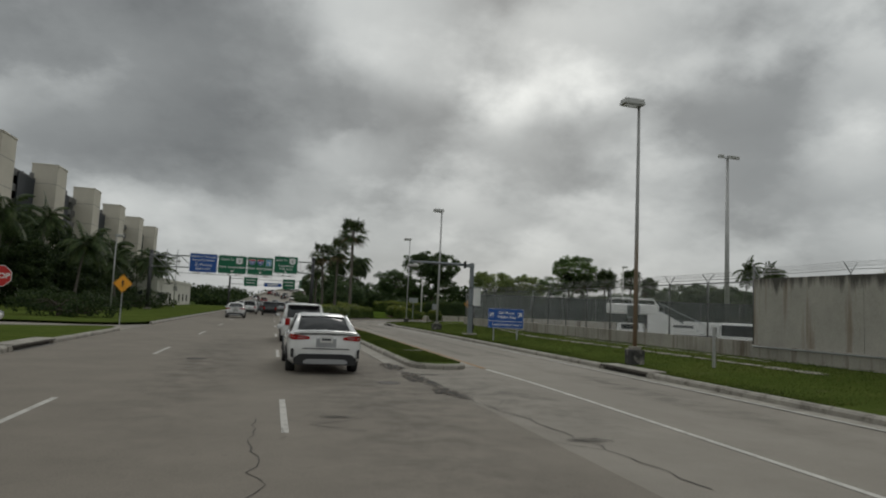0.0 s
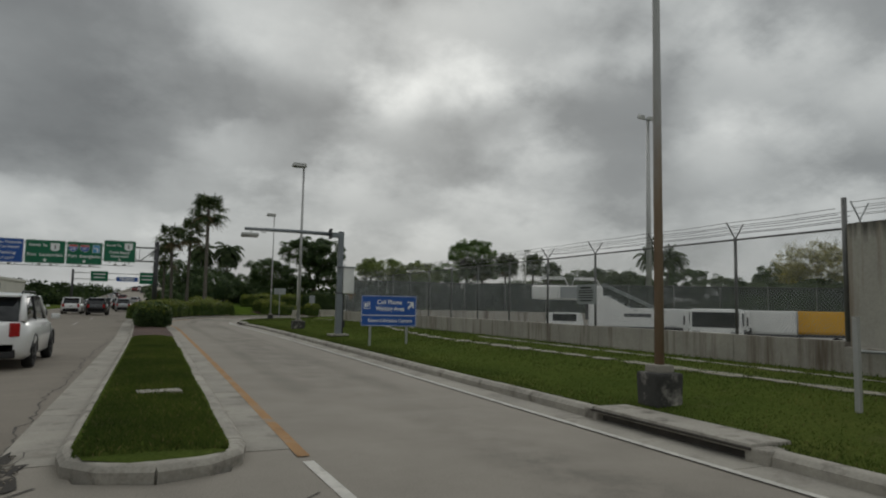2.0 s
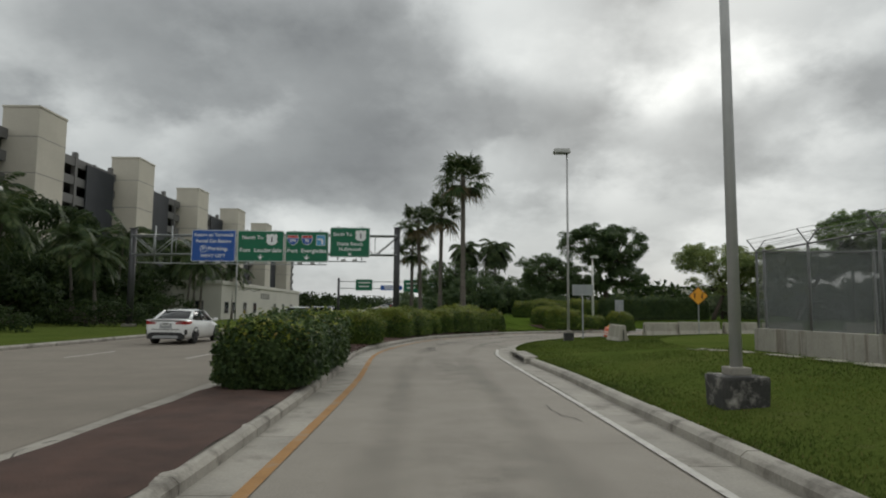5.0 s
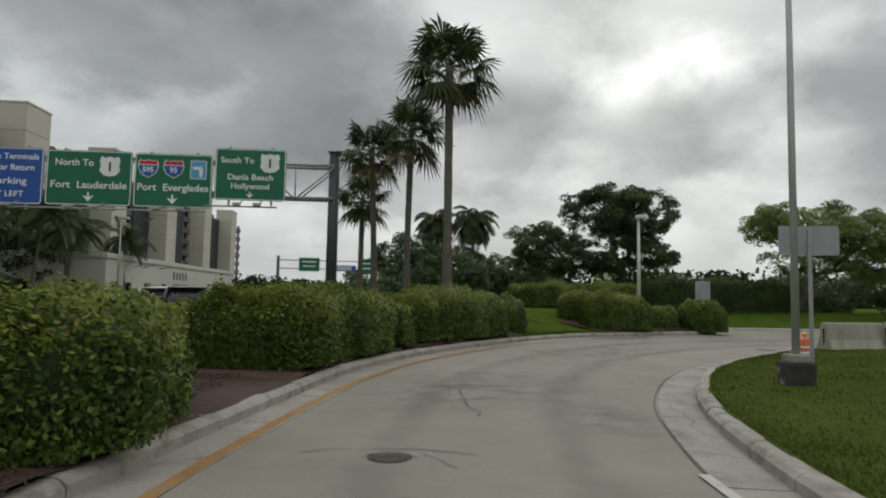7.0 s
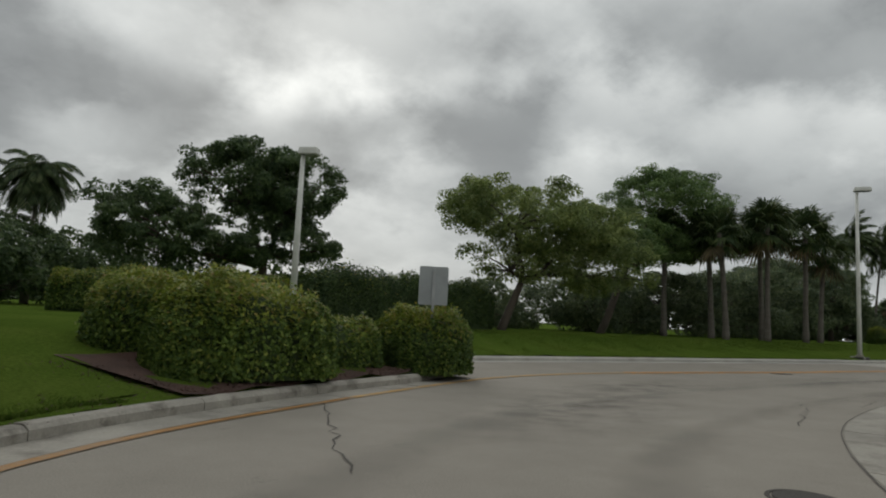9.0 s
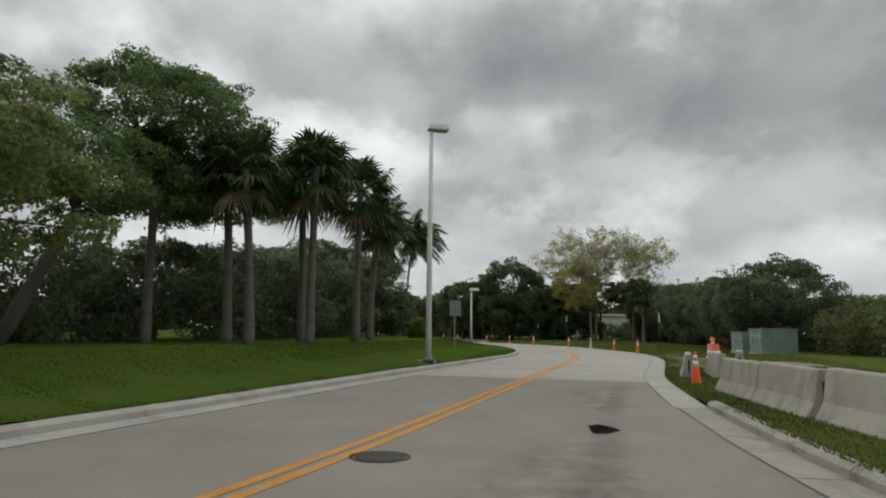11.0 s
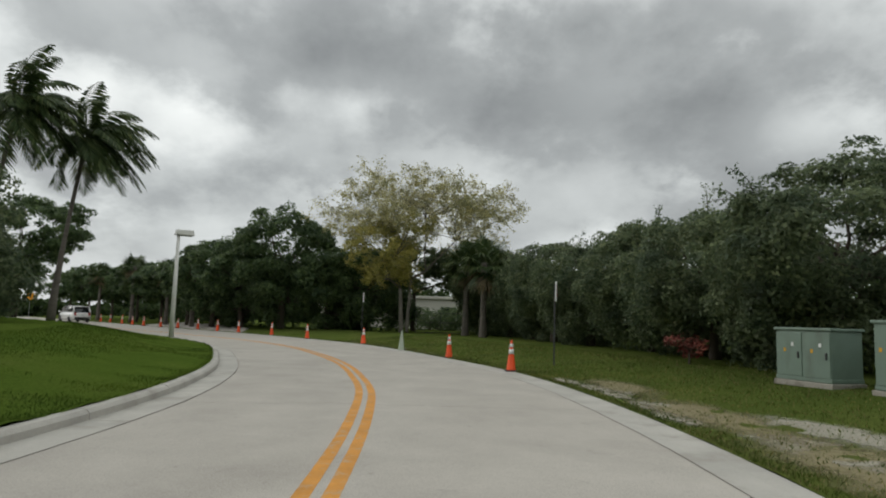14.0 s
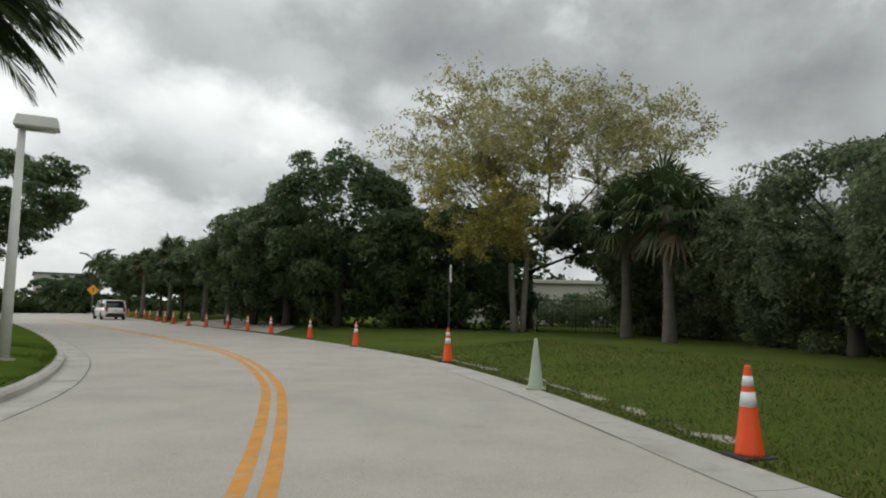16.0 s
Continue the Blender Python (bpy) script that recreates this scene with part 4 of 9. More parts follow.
def cone_mesh(profile, sides=20):
    vs, fs = [], []
    for r, z in profile:
        for k in range(sides):
            t = 2 * math.pi * k / sides
            vs.append((r * math.cos(t), r * math.sin(t), z))
    n = len(profile)
    for i in range(n - 1):
        for k in range(sides):
            a, b = i * sides + k, i * sides + (k + 1) % sides
            fs.append((a, b, b + sides, a + sides))
    fs.append(tuple(reversed(range(sides))))
    fs.append(tuple((n - 1) * sides + k for k in range(sides)))
    return vs, fs


def traffic_cone(x, y, z, faded=False, collars=True, turn=0):
    root = thing("traffic_cone", pose(x, y, z, 0, 0, turn), "weathered pale traffic cone on the pavement edge" if faded else "orange traffic cone with two white reflective collars", "traffic cone", "traffic cones along the road")
    mat = M_FADEDCONE if faded else M_ORANGE
    part("base", box_bm(0.37, 0.37, 0.035, (0, 0, 0), 0.012), M_TRIM if not faded else mat, root, "" if faded else "black rubber base")
    v, f = cone_mesh([(0.145, 0.03), (0.135, 0.06), (0.032, 0.88), (0.026, 0.905)])
    link_mesh("cone_body", v, f, mat, root, smooth=True)
    if collars and not faded:
        for z0, z1 in ((0.50, 0.645), (0.70, 0.80)):
            r = lambda q: 0.1352 - (q - 0.06) * 0.1256 + 0.004
            v, f = cone_mesh([(r(z0), z0), (r(z1), z1)])
            link_mesh("collar", v, f, M_CONEWHITE, root, "white reflective collar", smooth=True)
    return root


def traffic_drum(x, y, z, turn=0):
    root = thing("traffic_drum", pose(x, y, z, 0, 0, turn), "orange and white striped traffic drum with amber lamp", "traffic drum")
    part("base", box_bm(0.78, 0.7, 0.06, (0, 0, 0), 0.03), M_TRIM, root, "black rubber ring base")
    v, f = cone_mesh([(0.29, 0.05), (0.285, 0.26), (0.27, 0.27), (0.265, 0.48), (0.25, 0.49), (0.245, 0.70), (0.235, 0.71), (0.23, 0.86), (0.20, 0.9)], 28)
    link_mesh("drum_body", v, f, M_DRUM, root, smooth=True)
    for z0, z1, r in ((0.29, 0.39, 0.278), (0.51, 0.61, 0.258)):
        v, f = cone_mesh([(r + 0.008, z0), (r + 0.002, z1)], 28)
        link_mesh("stripe", v, f, M_CONEWHITE, root, "white reflective stripe", smooth=True)
    lamp = part("warning_lamp", box_bm(0.12, 0.1, 0.1, (-0.06, -0.1, 0.9), 0.02), M_CONEWHITE, root)
    v, f = tube_data([(-0.06, -0.15, 1.07), (-0.06, -0.05, 1.07)], 0.09, 16)
    link_mesh("lamp_lens", v, f, M_SIGNYELLOW, lamp, "amber lamp lens", True)
    return root


def jersey_barrier(x, y, z, yaw, length=3.0):
    root = thing("concrete_barrier", pose(x, y, z, 0, 0, yaw), "stained grey concrete road barrier on the grass", "concrete barrier", "concrete road barriers")
    prof = [(0.30, 0), (0.30, 0.07), (0.17, 0.31), (0.10, 0.78), (0.075, 0.81), (-0.075, 0.81), (-0.10, 0.78), (-0.17, 0.31), (-0.30, 0.07), (-0.30, 0)]
    vs, fs, n = [], [], len(prof)
    xs = [-length / 2, -length / 2 + 0.03, -length * 0.17, length * 0.17, length / 2 - 0.03, length / 2]
    for i, px in enumerate(xs):
        k = 0.94 if i in (0, len(xs) - 1) else 1.0
        for py, pz in prof:
            vs.append((px, py * k, pz * (0.99 if k < 1 else 1) + 0.004 * math.sin(9 * px + 17 * pz)))
    for i in range(len(xs) - 1):
        for q in range(n):
            a, b = i * n + q, i * n + (q + 1) % n
            fs.append((b, a, a + n, b + n))
    fs += [tuple(range(n)), tuple(reversed([(len(xs) - 1) * n + q for q in range(n)]))]
    link_mesh("barrier_body", vs, fs, M_BARRIER, root)
    for sx in (-1, 1):
        part("end_slot", box_bm(0.03, 0.05, 0.4, (sx * (length / 2 + 0.002), 0, 0.24), 0.01), M_IRON, root, "rusty joint slot")
        for zz in (0.2, 0.6):
            v, f = tube_data([(sx * length / 2, -0.03, zz), (sx * (length / 2 + 0.1), 0.0, zz), (sx * length / 2, 0.03, zz)], 0.011, 6)
            link_mesh("loop", v, f, M_IRON, root, "rusty steel loop")
    return root


def sign_panel(name, w, h, material, parent, at, corner=0.06, border=None, thick=0.03):
    """A rounded flat panel whose face looks towards -y; at is its centre."""
    bm = bmesh.new()
    pts = []
    for cx, cz, a0 in ((w / 2 - corner, h / 2 - corner, 0), (-w / 2 + corner, h / 2 - corner, 90), (-w / 2 + corner, -h / 2 + corner, 180), (w / 2 - corner, -h / 2 + corner, 270)):
        for k in range(5):
            t = radians(a0 + 22.5 * k)
            pts.append(bm.verts.new((cx + corner * math.cos(t), 0, cz + corner * math.sin(t))))
    f = bm.faces.new(pts)
    ext = bmesh.ops.extrude_face_region(bm, geom=[f])
    for v in ext["geom"]:
        if isinstance(v, bmesh.types.BMVert):
            v.co.y += thick
    ob = part(name, bm, material, parent)
    ob.location = at
    if border:
        inset, bw, bmat = border
        outer, inner = [], []
        for ww, store in ((0, outer), (bw, inner)):
            w2, h2, c2 = w - 2 * (inset + ww), h - 2 * (inset + ww), max(0.005, corner - inset - ww)
            for cx, cz, a0 in ((w2 / 2 - c2, h2 / 2 - c2, 0), (-w2 / 2 + c2, h2 / 2 - c2, 90), (-w2 / 2 + c2, -h2 / 2 + c2, 180), (w2 / 2 - c2, -h2 / 2 + c2, 270)):
                for k in range(5):
                    t = radians(a0 + 22.5 * k)
                    store.append((cx + c2 * math.cos(t), -0.004, cz + c2 * math.sin(t)))
        n = len(outer)
        fs = [(i, (i + 1) % n, n + (i + 1) % n, n + i) for i in range(n)]
        link_mesh("border", outer + inner, fs, bmat, ob)
    return ob


def bars(parent, rows, material):
    """Writing too small to read, as plain bars: (x, z, width, height)."""
    for x, z, w, h in rows:
        link_mesh("text_bar", [(x - w / 2, -0.005, z - h / 2), (x + w / 2, -0.005, z - h / 2), (x + w / 2, -0.005, z + h / 2), (x - w / 2, -0.005, z + h / 2)], [(0, 1, 2, 3)], material, parent)


def flat_shape(name, pts, material, parent, depth=-0.006):
    return link_mesh(name, [(x, depth, z) for x, z in pts], [tuple(range(len(pts)))], material, parent)


def arrow_down(parent, x, z, s):
    flat_shape("arrow", [(x - 0.08 * s, z + 0.5 * s), (x - 0.08 * s, z + 0.1 * s), (x - 0.5 * s, z + 0.25 * s), (x, z - 0.35 * s), (x + 0.5 * s, z + 0.25 * s), (x + 0.08 * s, z + 0.1 * s), (x + 0.08 * s, z + 0.5 * s)], M_SIGNWHITE, parent)


def shield(parent, x, z, s, number, interstate=False):
    if interstate:
        top = [(-0.5, 0.3), (-0.42, 0.45), (-0.2, 0.38), (0, 0.45), (0.2, 0.38), (0.42, 0.45), (0.5, 0.3)]
        low = [(0.52, 0.05), (0.38, -0.28), (0, -0.52), (-0.38, -0.28), (-0.52, 0.05)]
        flat_shape("shield_edge", [(x + a * s * 1.08, z + b * s * 1.08) for a, b in reversed(top + low)], M_SIGNWHITE, parent)
        flat_shape("shield_face", [(x + a * s, z + b * s) for a, b in reversed([(-0.52, 0.16), (0.52, 0.16)] + low)], M_BLUE, parent, -0.009)
        flat_shape("shield_top", [(x + a * s, z + b * s) for a, b in reversed(top + [(0.51, 0.2), (-0.51, 0.2)])], M_RED, parent, -0.009)
        lettering(number, 0.42 * s, (x, -0.011, z - 0.1 * s), parent, M_SIGNWHITE, 0.02)
    else:
        pts = [(-0.42, 0.5), (-0.2, 0.42), (0, 0.5), (0.2, 0.42), (0.42, 0.5), (0.5, 0.28), (0.44, 0.05), (0.5, -0.22), (0.3, -0.45), (0, -0.52), (-0.3, -0.45), (-0.5, -0.22), (-0.44, 0.05), (-0.5, 0.28)]
        flat_shape("shield_face", [(x + a * s, z + b * s) for a, b in reversed(pts)], M_SIGNWHITE, parent)
        lettering(number, 0.62 * s, (x, -0.008, z - 0.04 * s), parent, M_BLACK, 0.03)


# ---- plants ----
SHOOTS = 1.15
def hedge(line, width, height, label, seed, density=260, leaf=0.085, z_of=None, roundness=0.35, group="clipped hedges", mat=None, shoots=None):
    """A clipped hedge along a plan line: a dense core and a skin of leaves, with an uneven top."""
    r = np.random.default_rng(seed)
    L = curve_through(line, 0.25) if len(line) > 1 else np.array(line, float)
    c0 = L.mean(0)
    z0 = z_of(*c0) if z_of else 0.17
    root = thing("hedge", pose(c0[0], c0[1], z0), label, "hedge", group)
    seg = np.linalg.norm(np.diff(L, axis=0), axis=1)
    run = np.concatenate([[0], np.cumsum(seg)])
    total = run[-1]
    cap = width * (0.2 + 0.3 * roundness)

    def profile(s, a):
        """Half-section: angle a from 0 (one side at the ground) to pi (the other)."""
        endk = np.minimum(1, np.minimum(s + 0.02, total - s + 0.02) / cap)
        k = np.sqrt(np.maximum(0, 1 - (1 - endk) ** 2))
        e = 1.0 / (1.0 + 2.5 * (1 - roundness))
        cx = np.sign(np.cos(a)) * np.abs(np.cos(a)) ** e
        cz = np.abs(np.sin(a)) ** e
        wob = 1 + 0.10 * np.sin(s * 2.1 + seed) + 0.06 * np.sin(s * 4.3 + 2 * a + seed) + 0.05 * np.sin(3 * a + s * 1.1)
        top = 1 + 0.06 * np.sin(s * 1.7 + seed * 2) + 0.05 * np.sin(s * 3.7 + seed)
        return cx * width * 0.5 * k * wob, cz * height * (0.25 + 0.75 * k) * top

    def place(s, off):
        x, y = np.interp(s, run, L[:, 0]), np.interp(s, run, L[:, 1])
        tx, ty = np.interp(s, run, np.gradient(L[:, 0], run)), np.interp(s, run, np.gradient(L[:, 1], run))
        n = np.hypot(tx, ty)
        return x - ty / n * off, y + tx / n * off

    # core: a solid coloured dark for the shade between the leaves
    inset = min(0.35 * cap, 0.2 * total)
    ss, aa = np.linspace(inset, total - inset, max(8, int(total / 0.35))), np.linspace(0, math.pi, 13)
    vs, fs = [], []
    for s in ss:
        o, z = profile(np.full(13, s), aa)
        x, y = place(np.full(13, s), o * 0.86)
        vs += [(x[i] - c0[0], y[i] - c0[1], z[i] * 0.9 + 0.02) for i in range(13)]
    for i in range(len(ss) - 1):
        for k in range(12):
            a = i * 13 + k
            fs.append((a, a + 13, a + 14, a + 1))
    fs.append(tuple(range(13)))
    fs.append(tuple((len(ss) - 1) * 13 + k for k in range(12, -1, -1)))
    link_mesh("shade_core", vs, fs, M_HEDGECORE, root, "dark green core toned for the shade between leaves", True)
    n = int(1.9 * density * (total + width) * (width + 2 * height))
    # even spacing of leaves round the section
    ta = np.linspace(0, math.pi, 400)
    to, tz = profile(np.full(400, total / 2), ta)
    arc = np.concatenate([[0], np.cumsum(np.hypot(np.diff(to), np.diff(tz)))])
    s = r.uniform(0.0, total, n)
    tip = r.uniform(0, 1, n) < min(0.6, 1.3 * width / (total + 1.3 * width))
    turn_ = cap * (1 - np.cos(r.uniform(0, math.pi / 2, n)))
    s = np.where(tip, np.where(r.uniform(0, 1, n) < 0.5, turn_, total - turn_), s)
    a = np.interp(r.uniform(0, arc[-1], n), arc, ta)
    o, z = profile(s, a)
    inner = tip & (turn_ < 0.3 * cap)
    z = np.where(inner, z * r.uniform(0, 1, n), z)
    lump = 0.075 * np.sin(s * 6.1 + 3 * a + seed) * np.sin(s * 3.1 - 5 * a) + 0.045 * np.sin(s * 11 + 7 * a) * np.sin(s * 5 - 9 * a)
    depth = r.uniform(0.88, 1.05, n) + lump * min(1.0, 1.2 / height) + (r.uniform(0, 1, n) > 0.965) * r.uniform(0, 0.09, n)
    x, y = place(s, o * depth)
    cen = np.stack([x - c0[0], y - c0[1], z * depth + 0.03], axis=1)
    o2, z2 = profile(s, a + 0.02)
    x1, y1 = place(s, o)
    mx, my = place(s, np.zeros(n))
    outw = unit(np.stack([x1 - mx, y1 - my, z * 0.8], axis=1))
    top = (z > 0.55 * height) & (r.uniform(0, 1, n) < (SHOOTS if shoots is None else shoots) * np.clip((z / height - 0.45) * 2.2, 0, 1) * (0.55 + 0.6 * np.sin(s * 0.9 + seed) ** 2))
    quad_cloud("leaves", leaf_quads(cen[~top], outw[~top], leaf, leaf * 0.68, r, 0.75), mat or M_HEDGE, root)
    cen[top, 2] += r.uniform(0, 0.06, top.sum()) + (r.uniform(0, 1, top.sum()) > 0.93) * 0.07
    quad_cloud("fresh_growth", leaf_quads(cen[top], outw[top] + np.array([0, 0, 0.6]), leaf * 1.05, leaf * 0.62, r, 0.7), M_SHOOT, root, "yellow-green new shoots")
    return root


def limb(r, a, b, ra, rb, sag=0.12, n=5):
    a, b = np.array(a, float), np.array(b, float)
    d = np.linalg.norm(b - a)
    k = r.normal(size=3) * d * sag
    pts = [a + (b - a) * t + k * math.sin(math.pi * t) * (0.6 + 0.4 * math.cos(5 * t)) for t in np.linspace(0, 1, n)]
    return [tuple(p) for p in pts], [ra + (rb - ra) * t for t in np.linspace(0, 1, n)]


def broad_tree(x, y, z0, trunk_h, lobes, label, seed, leaves=9000, leaf=0.22, material=None, bark=None, trunk_r=0.25, lean=(0, 0), clump=0.9, name="tree", group="", fill=0.35, twigs=0, thick=0.8, droop=0.0, sprigs=0, airy=False):
    """A tree with a tapered trunk, limbs to many leafy pads; an airy crown has loose sprays instead.
    lobes: (dx, dy, z, rx, ry, rz, share) ellipsoids that bound the crown, heights over the base."""
    r = np.random.default_rng(seed)
    root = thing(name, pose(x, y, z0), label, "tree" if name == "tree" else name.replace("_", " "), group)
    fork = np.array([lean[0], lean[1], trunk_h])
    runs = [limb(r, (0, 0, -0.2), fork, trunk_r * 1.15, trunk_r * 0.75, 0.05, 6)]
    cents, rads, outs = [], [], []
    share = sum(l[6] for l in lobes)
    total_clumps = max(10, int(sum((l[3] * l[4] * l[5]) ** (1 / 3) for l in lobes) * 9 / clump), int(sum(4 * math.pi * (l[3] * l[4] * l[5]) ** (2 / 3) for l in lobes) * 0.55 * thick / clump ** 2))
    for lx, ly, lz, rx, ry, rz, sh in lobes:
        n = max(5, int(total_clumps * sh / share))
        d = unit(r.normal(size=(n, 3)))
        rad = r.uniform(fill, 1.0, n) ** 0.5
        p = d * rad[:, None] * np.array([rx, ry, rz]) * 0.88 + np.array([lx, ly, lz])
        cents.append(p)
        rads.append(clump * r.uniform(0.55, 1.25, n))
        outs.append(d)
        hub = np.array([lx * 0.75, ly * 0.75, lz - rz * 0.45])
        runs.append(limb(r, fork, hub, trunk_r * 0.6, trunk_r * 0.32, 0.14))
        for q in p[:: max(1, n // 12)]:
            runs.append(limb(r, hub, q, trunk_r * 0.28, trunk_r * 0.07, 0.14, 4))
            if twigs:
                for _ in range(twigs):
                    e = q + r.normal(size=3) * clump * 0.65
                    runs.append(limb(r, q, e, trunk_r * 0.06, 0.008, 0.2, 3))
    tubes("trunk", [runs[0]], bark or M_BARK, root, sides=10)
    tubes("branchwork", runs[1:], bark or M_BARK, root, sides=6)
    cents, rads = np.concatenate(cents), np.concatenate(rads)
    if airy:
        # every clump carries a dozen leafy sprays that reach out unevenly
        per = 12
        host = np.repeat(np.arange(len(cents)), per)
        d1 = unit(r.normal(size=(len(host), 3)) + 0.45 * np.concatenate(outs)[host] + np.array([0, 0, 0.3]))
        reach = rads[host] * r.uniform(0.35, 1.15, len(host))
        spray = cents[host] + d1 * reach[:, None] * np.array([1.15, 1.15, 0.78])
        girth = rads[host] * r.uniform(0.22, 0.42, len(host))
        w = girth ** 1.7
        pick = r.choice(len(spray), leaves, p=w / w.sum())
        d = unit(r.normal(size=(leaves, 3)) + 0.7 * d1[pick] + np.array([0, 0, 0.2]))
        along = r.uniform(-0.6, 1.0, leaves) * girth[pick]
        cen = spray[pick] + d1[pick] * along[:, None] + r.normal(size=(leaves, 3)) * (girth[pick] * 0.42)[:, None] * np.array([1, 1, 0.75])
        quads = leaf_quads(cen, d, leaf, leaf * 0.5, r, 0.8)
    else:
        # every clump is a rounded pad made of smaller tufts; leaves lie on the tufts and face outward and up
        per = 7
        host = np.repeat(np.arange(len(cents)), per)
        d1 = unit(r.normal(size=(len(host), 3)) + 0.8 * np.concatenate(outs)[host] + np.array([0, 0, 0.25]))
        tuft = cents[host] + d1 * (rads[host] * r.uniform(0.45, 0.95, len(host)))[:, None] * np.array([1.1, 1.1, 0.62])
        girth = rads[host] * r.uniform(0.3, 0.52, len(host))
        w = girth ** 2
        pick = r.choice(len(tuft), leaves, p=w / w.sum())
        d = unit(r.normal(size=(leaves, 3)) + 0.35 * d1[pick] + np.array([0, 0, 0.45]))
        far = r.uniform(0.72, 1.06, leaves) + (r.uniform(0, 1, leaves) > 0.9) * r.uniform(0, 0.4, leaves)
        cen = tuft[pick] + d * (girth[pick] * far)[:, None] * np.array([1.08, 1.08, 0.72])
        low = np.clip(0.5 - d[:, 2], 0, 1)
        cen[:, 2] -= droop * low * r.uniform(0, 1, leaves) * girth[pick] * 1.1
        quads = leaf_quads(cen, unit(d + 0.25 * d1[pick]) + np.array([0, 0, 0.3]), leaf * 1.1, leaf * 0.62, r, 0.42)
    if sprigs:
        # loose arching shoots that break the outline
        stems, extra, outw = [], [], []
        high = np.argsort(-cents[:, 2] - 0.4 * r.uniform(0, 1, len(cents)) * cents[:, 2].max())[: max(6, len(cents) // 2)]
        for k in r.choice(high, sprigs):
            way = unit(np.array([r.normal() * 0.7, r.normal() * 0.7, 0.9]))
            p = cents[k] + way * rads[k] * 0.5
            pts = [p.copy()]
            for q in range(6):
                way = unit(way + np.array([r.normal() * 0.08, r.normal() * 0.08, -0.22]))
                p = p + way * clump * r.uniform(0.22, 0.34)
                pts.append(p.copy())
                for _ in range(9):
                    extra.append(p + r.normal(size=3) * np.array([0.11, 0.11, 0.09]) * clump - np.array([0, 0, r.uniform(0, 0.16)]))
                    outw.append(way + r.normal(size=3) * 0.7)
            stems.append(([tuple(a) for a in pts[::2]], [0.02, 0.014, 0.009, 0.005][: len(pts[::2])]))
        tubes("sprig", stems, bark or M_BARK, root, sides=4)
        quads = np.concatenate([quads, leaf_quads(np.array(extra), unit(np.array(outw)), leaf, leaf * 0.45, r, 0.6)])
    quad_cloud("crown", quads, material or M_LEAF, root)
    return root


def fan_palm(x, y, z0, height, label, seed, crown=1.5, leaves=34, trunk_r=0.17, lean=(0, 0), skirt=0.35, name="palm_tree", wind=(0, 0)):
    """A fan palm: ringed trunk, stalks with pleated fans of narrow blades, and a few dry hanging leaves."""
    r = np.random.default_rng(seed)
    root = thing(name, pose(x, y, z0), label, "palm tree", "palm trees")
    n = 14
    pts = [(lean[0] * (t ** 1.6), lean[1] * (t ** 1.6), height * t - 0.15 * (1 - t)) for t in np.linspace(0, 1, n)]
    rad = [trunk_r * (1.25 - 0.4 * min(1, t * 3)) * (1 + 0.05 * (i % 2)) for i, t in enumerate(np.linspace(0, 1, n))]
    tubes("trunk", [(pts, rad)], M_PALMBARK, root, sides=10)
    top = np.array(pts[-1])
    green, dry, stalks = [], [], []
    for i in range(leaves):
        el = radians(78 - 130 * (i + 0.5) / leaves + r.normal() * 8)
        az = i * 2.39996 + r.normal() * 0.2
        d = np.array([math.cos(az) * math.cos(el) + wind[0] * 0.3, math.sin(az) * math.cos(el) + wind[1] * 0.3, math.sin(el)])
        d /= np.linalg.norm(d)
        pl = crown * r.uniform(0.45, 0.68)
        hub = top + d * pl + np.array([0, 0, -0.08 * pl])
        stalks.append(([tuple(top), tuple(top + d * pl * 0.6 + np.array([0, 0, 0.03])), tuple(hub)], [0.025, 0.018, 0.012]))
        side = unit(np.cross(d, [0, 0, 1.0]) + 1e-6)
        nrm = np.cross(side, d)
        fan_r = crown * r.uniform(0.5, 0.68)
        store = dry if i > leaves * (1 - skirt * 0.4) else green
        blades = 19
        for k in range(blades):
            t = radians(-125 + 250 * k / (blades - 1))
            w = d * math.cos(t) + side * math.sin(t) + nrm * 0.12 * math.cos(2 * t)
            w /= np.linalg.norm(w)
            tip = hub + w * fan_r * (0.75 + 0.25 * math.cos(t)) + np.array([wind[0] * 0.2, wind[1] * 0.2, -0.6 * fan_r * (0.35 + 0.65 * r.uniform())])
            midp = hub + w * fan_r * 0.55 * (0.75 + 0.25 * math.cos(t)) + np.array([0, 0, -0.06 * fan_r])
            across = unit(np.cross(w, nrm)) * fan_r * 0.055
            store.append([hub, midp + across, tip, midp - across])
    tubes("stalkwork", stalks, M_PALM, root, sides=4)
    quad_cloud("fronds", np.array(green), M_PALM, root)
    if dry:
        quad_cloud("dry_fronds", np.array(dry), M_DRYPALM, root, "brown hanging fronds")
    return root


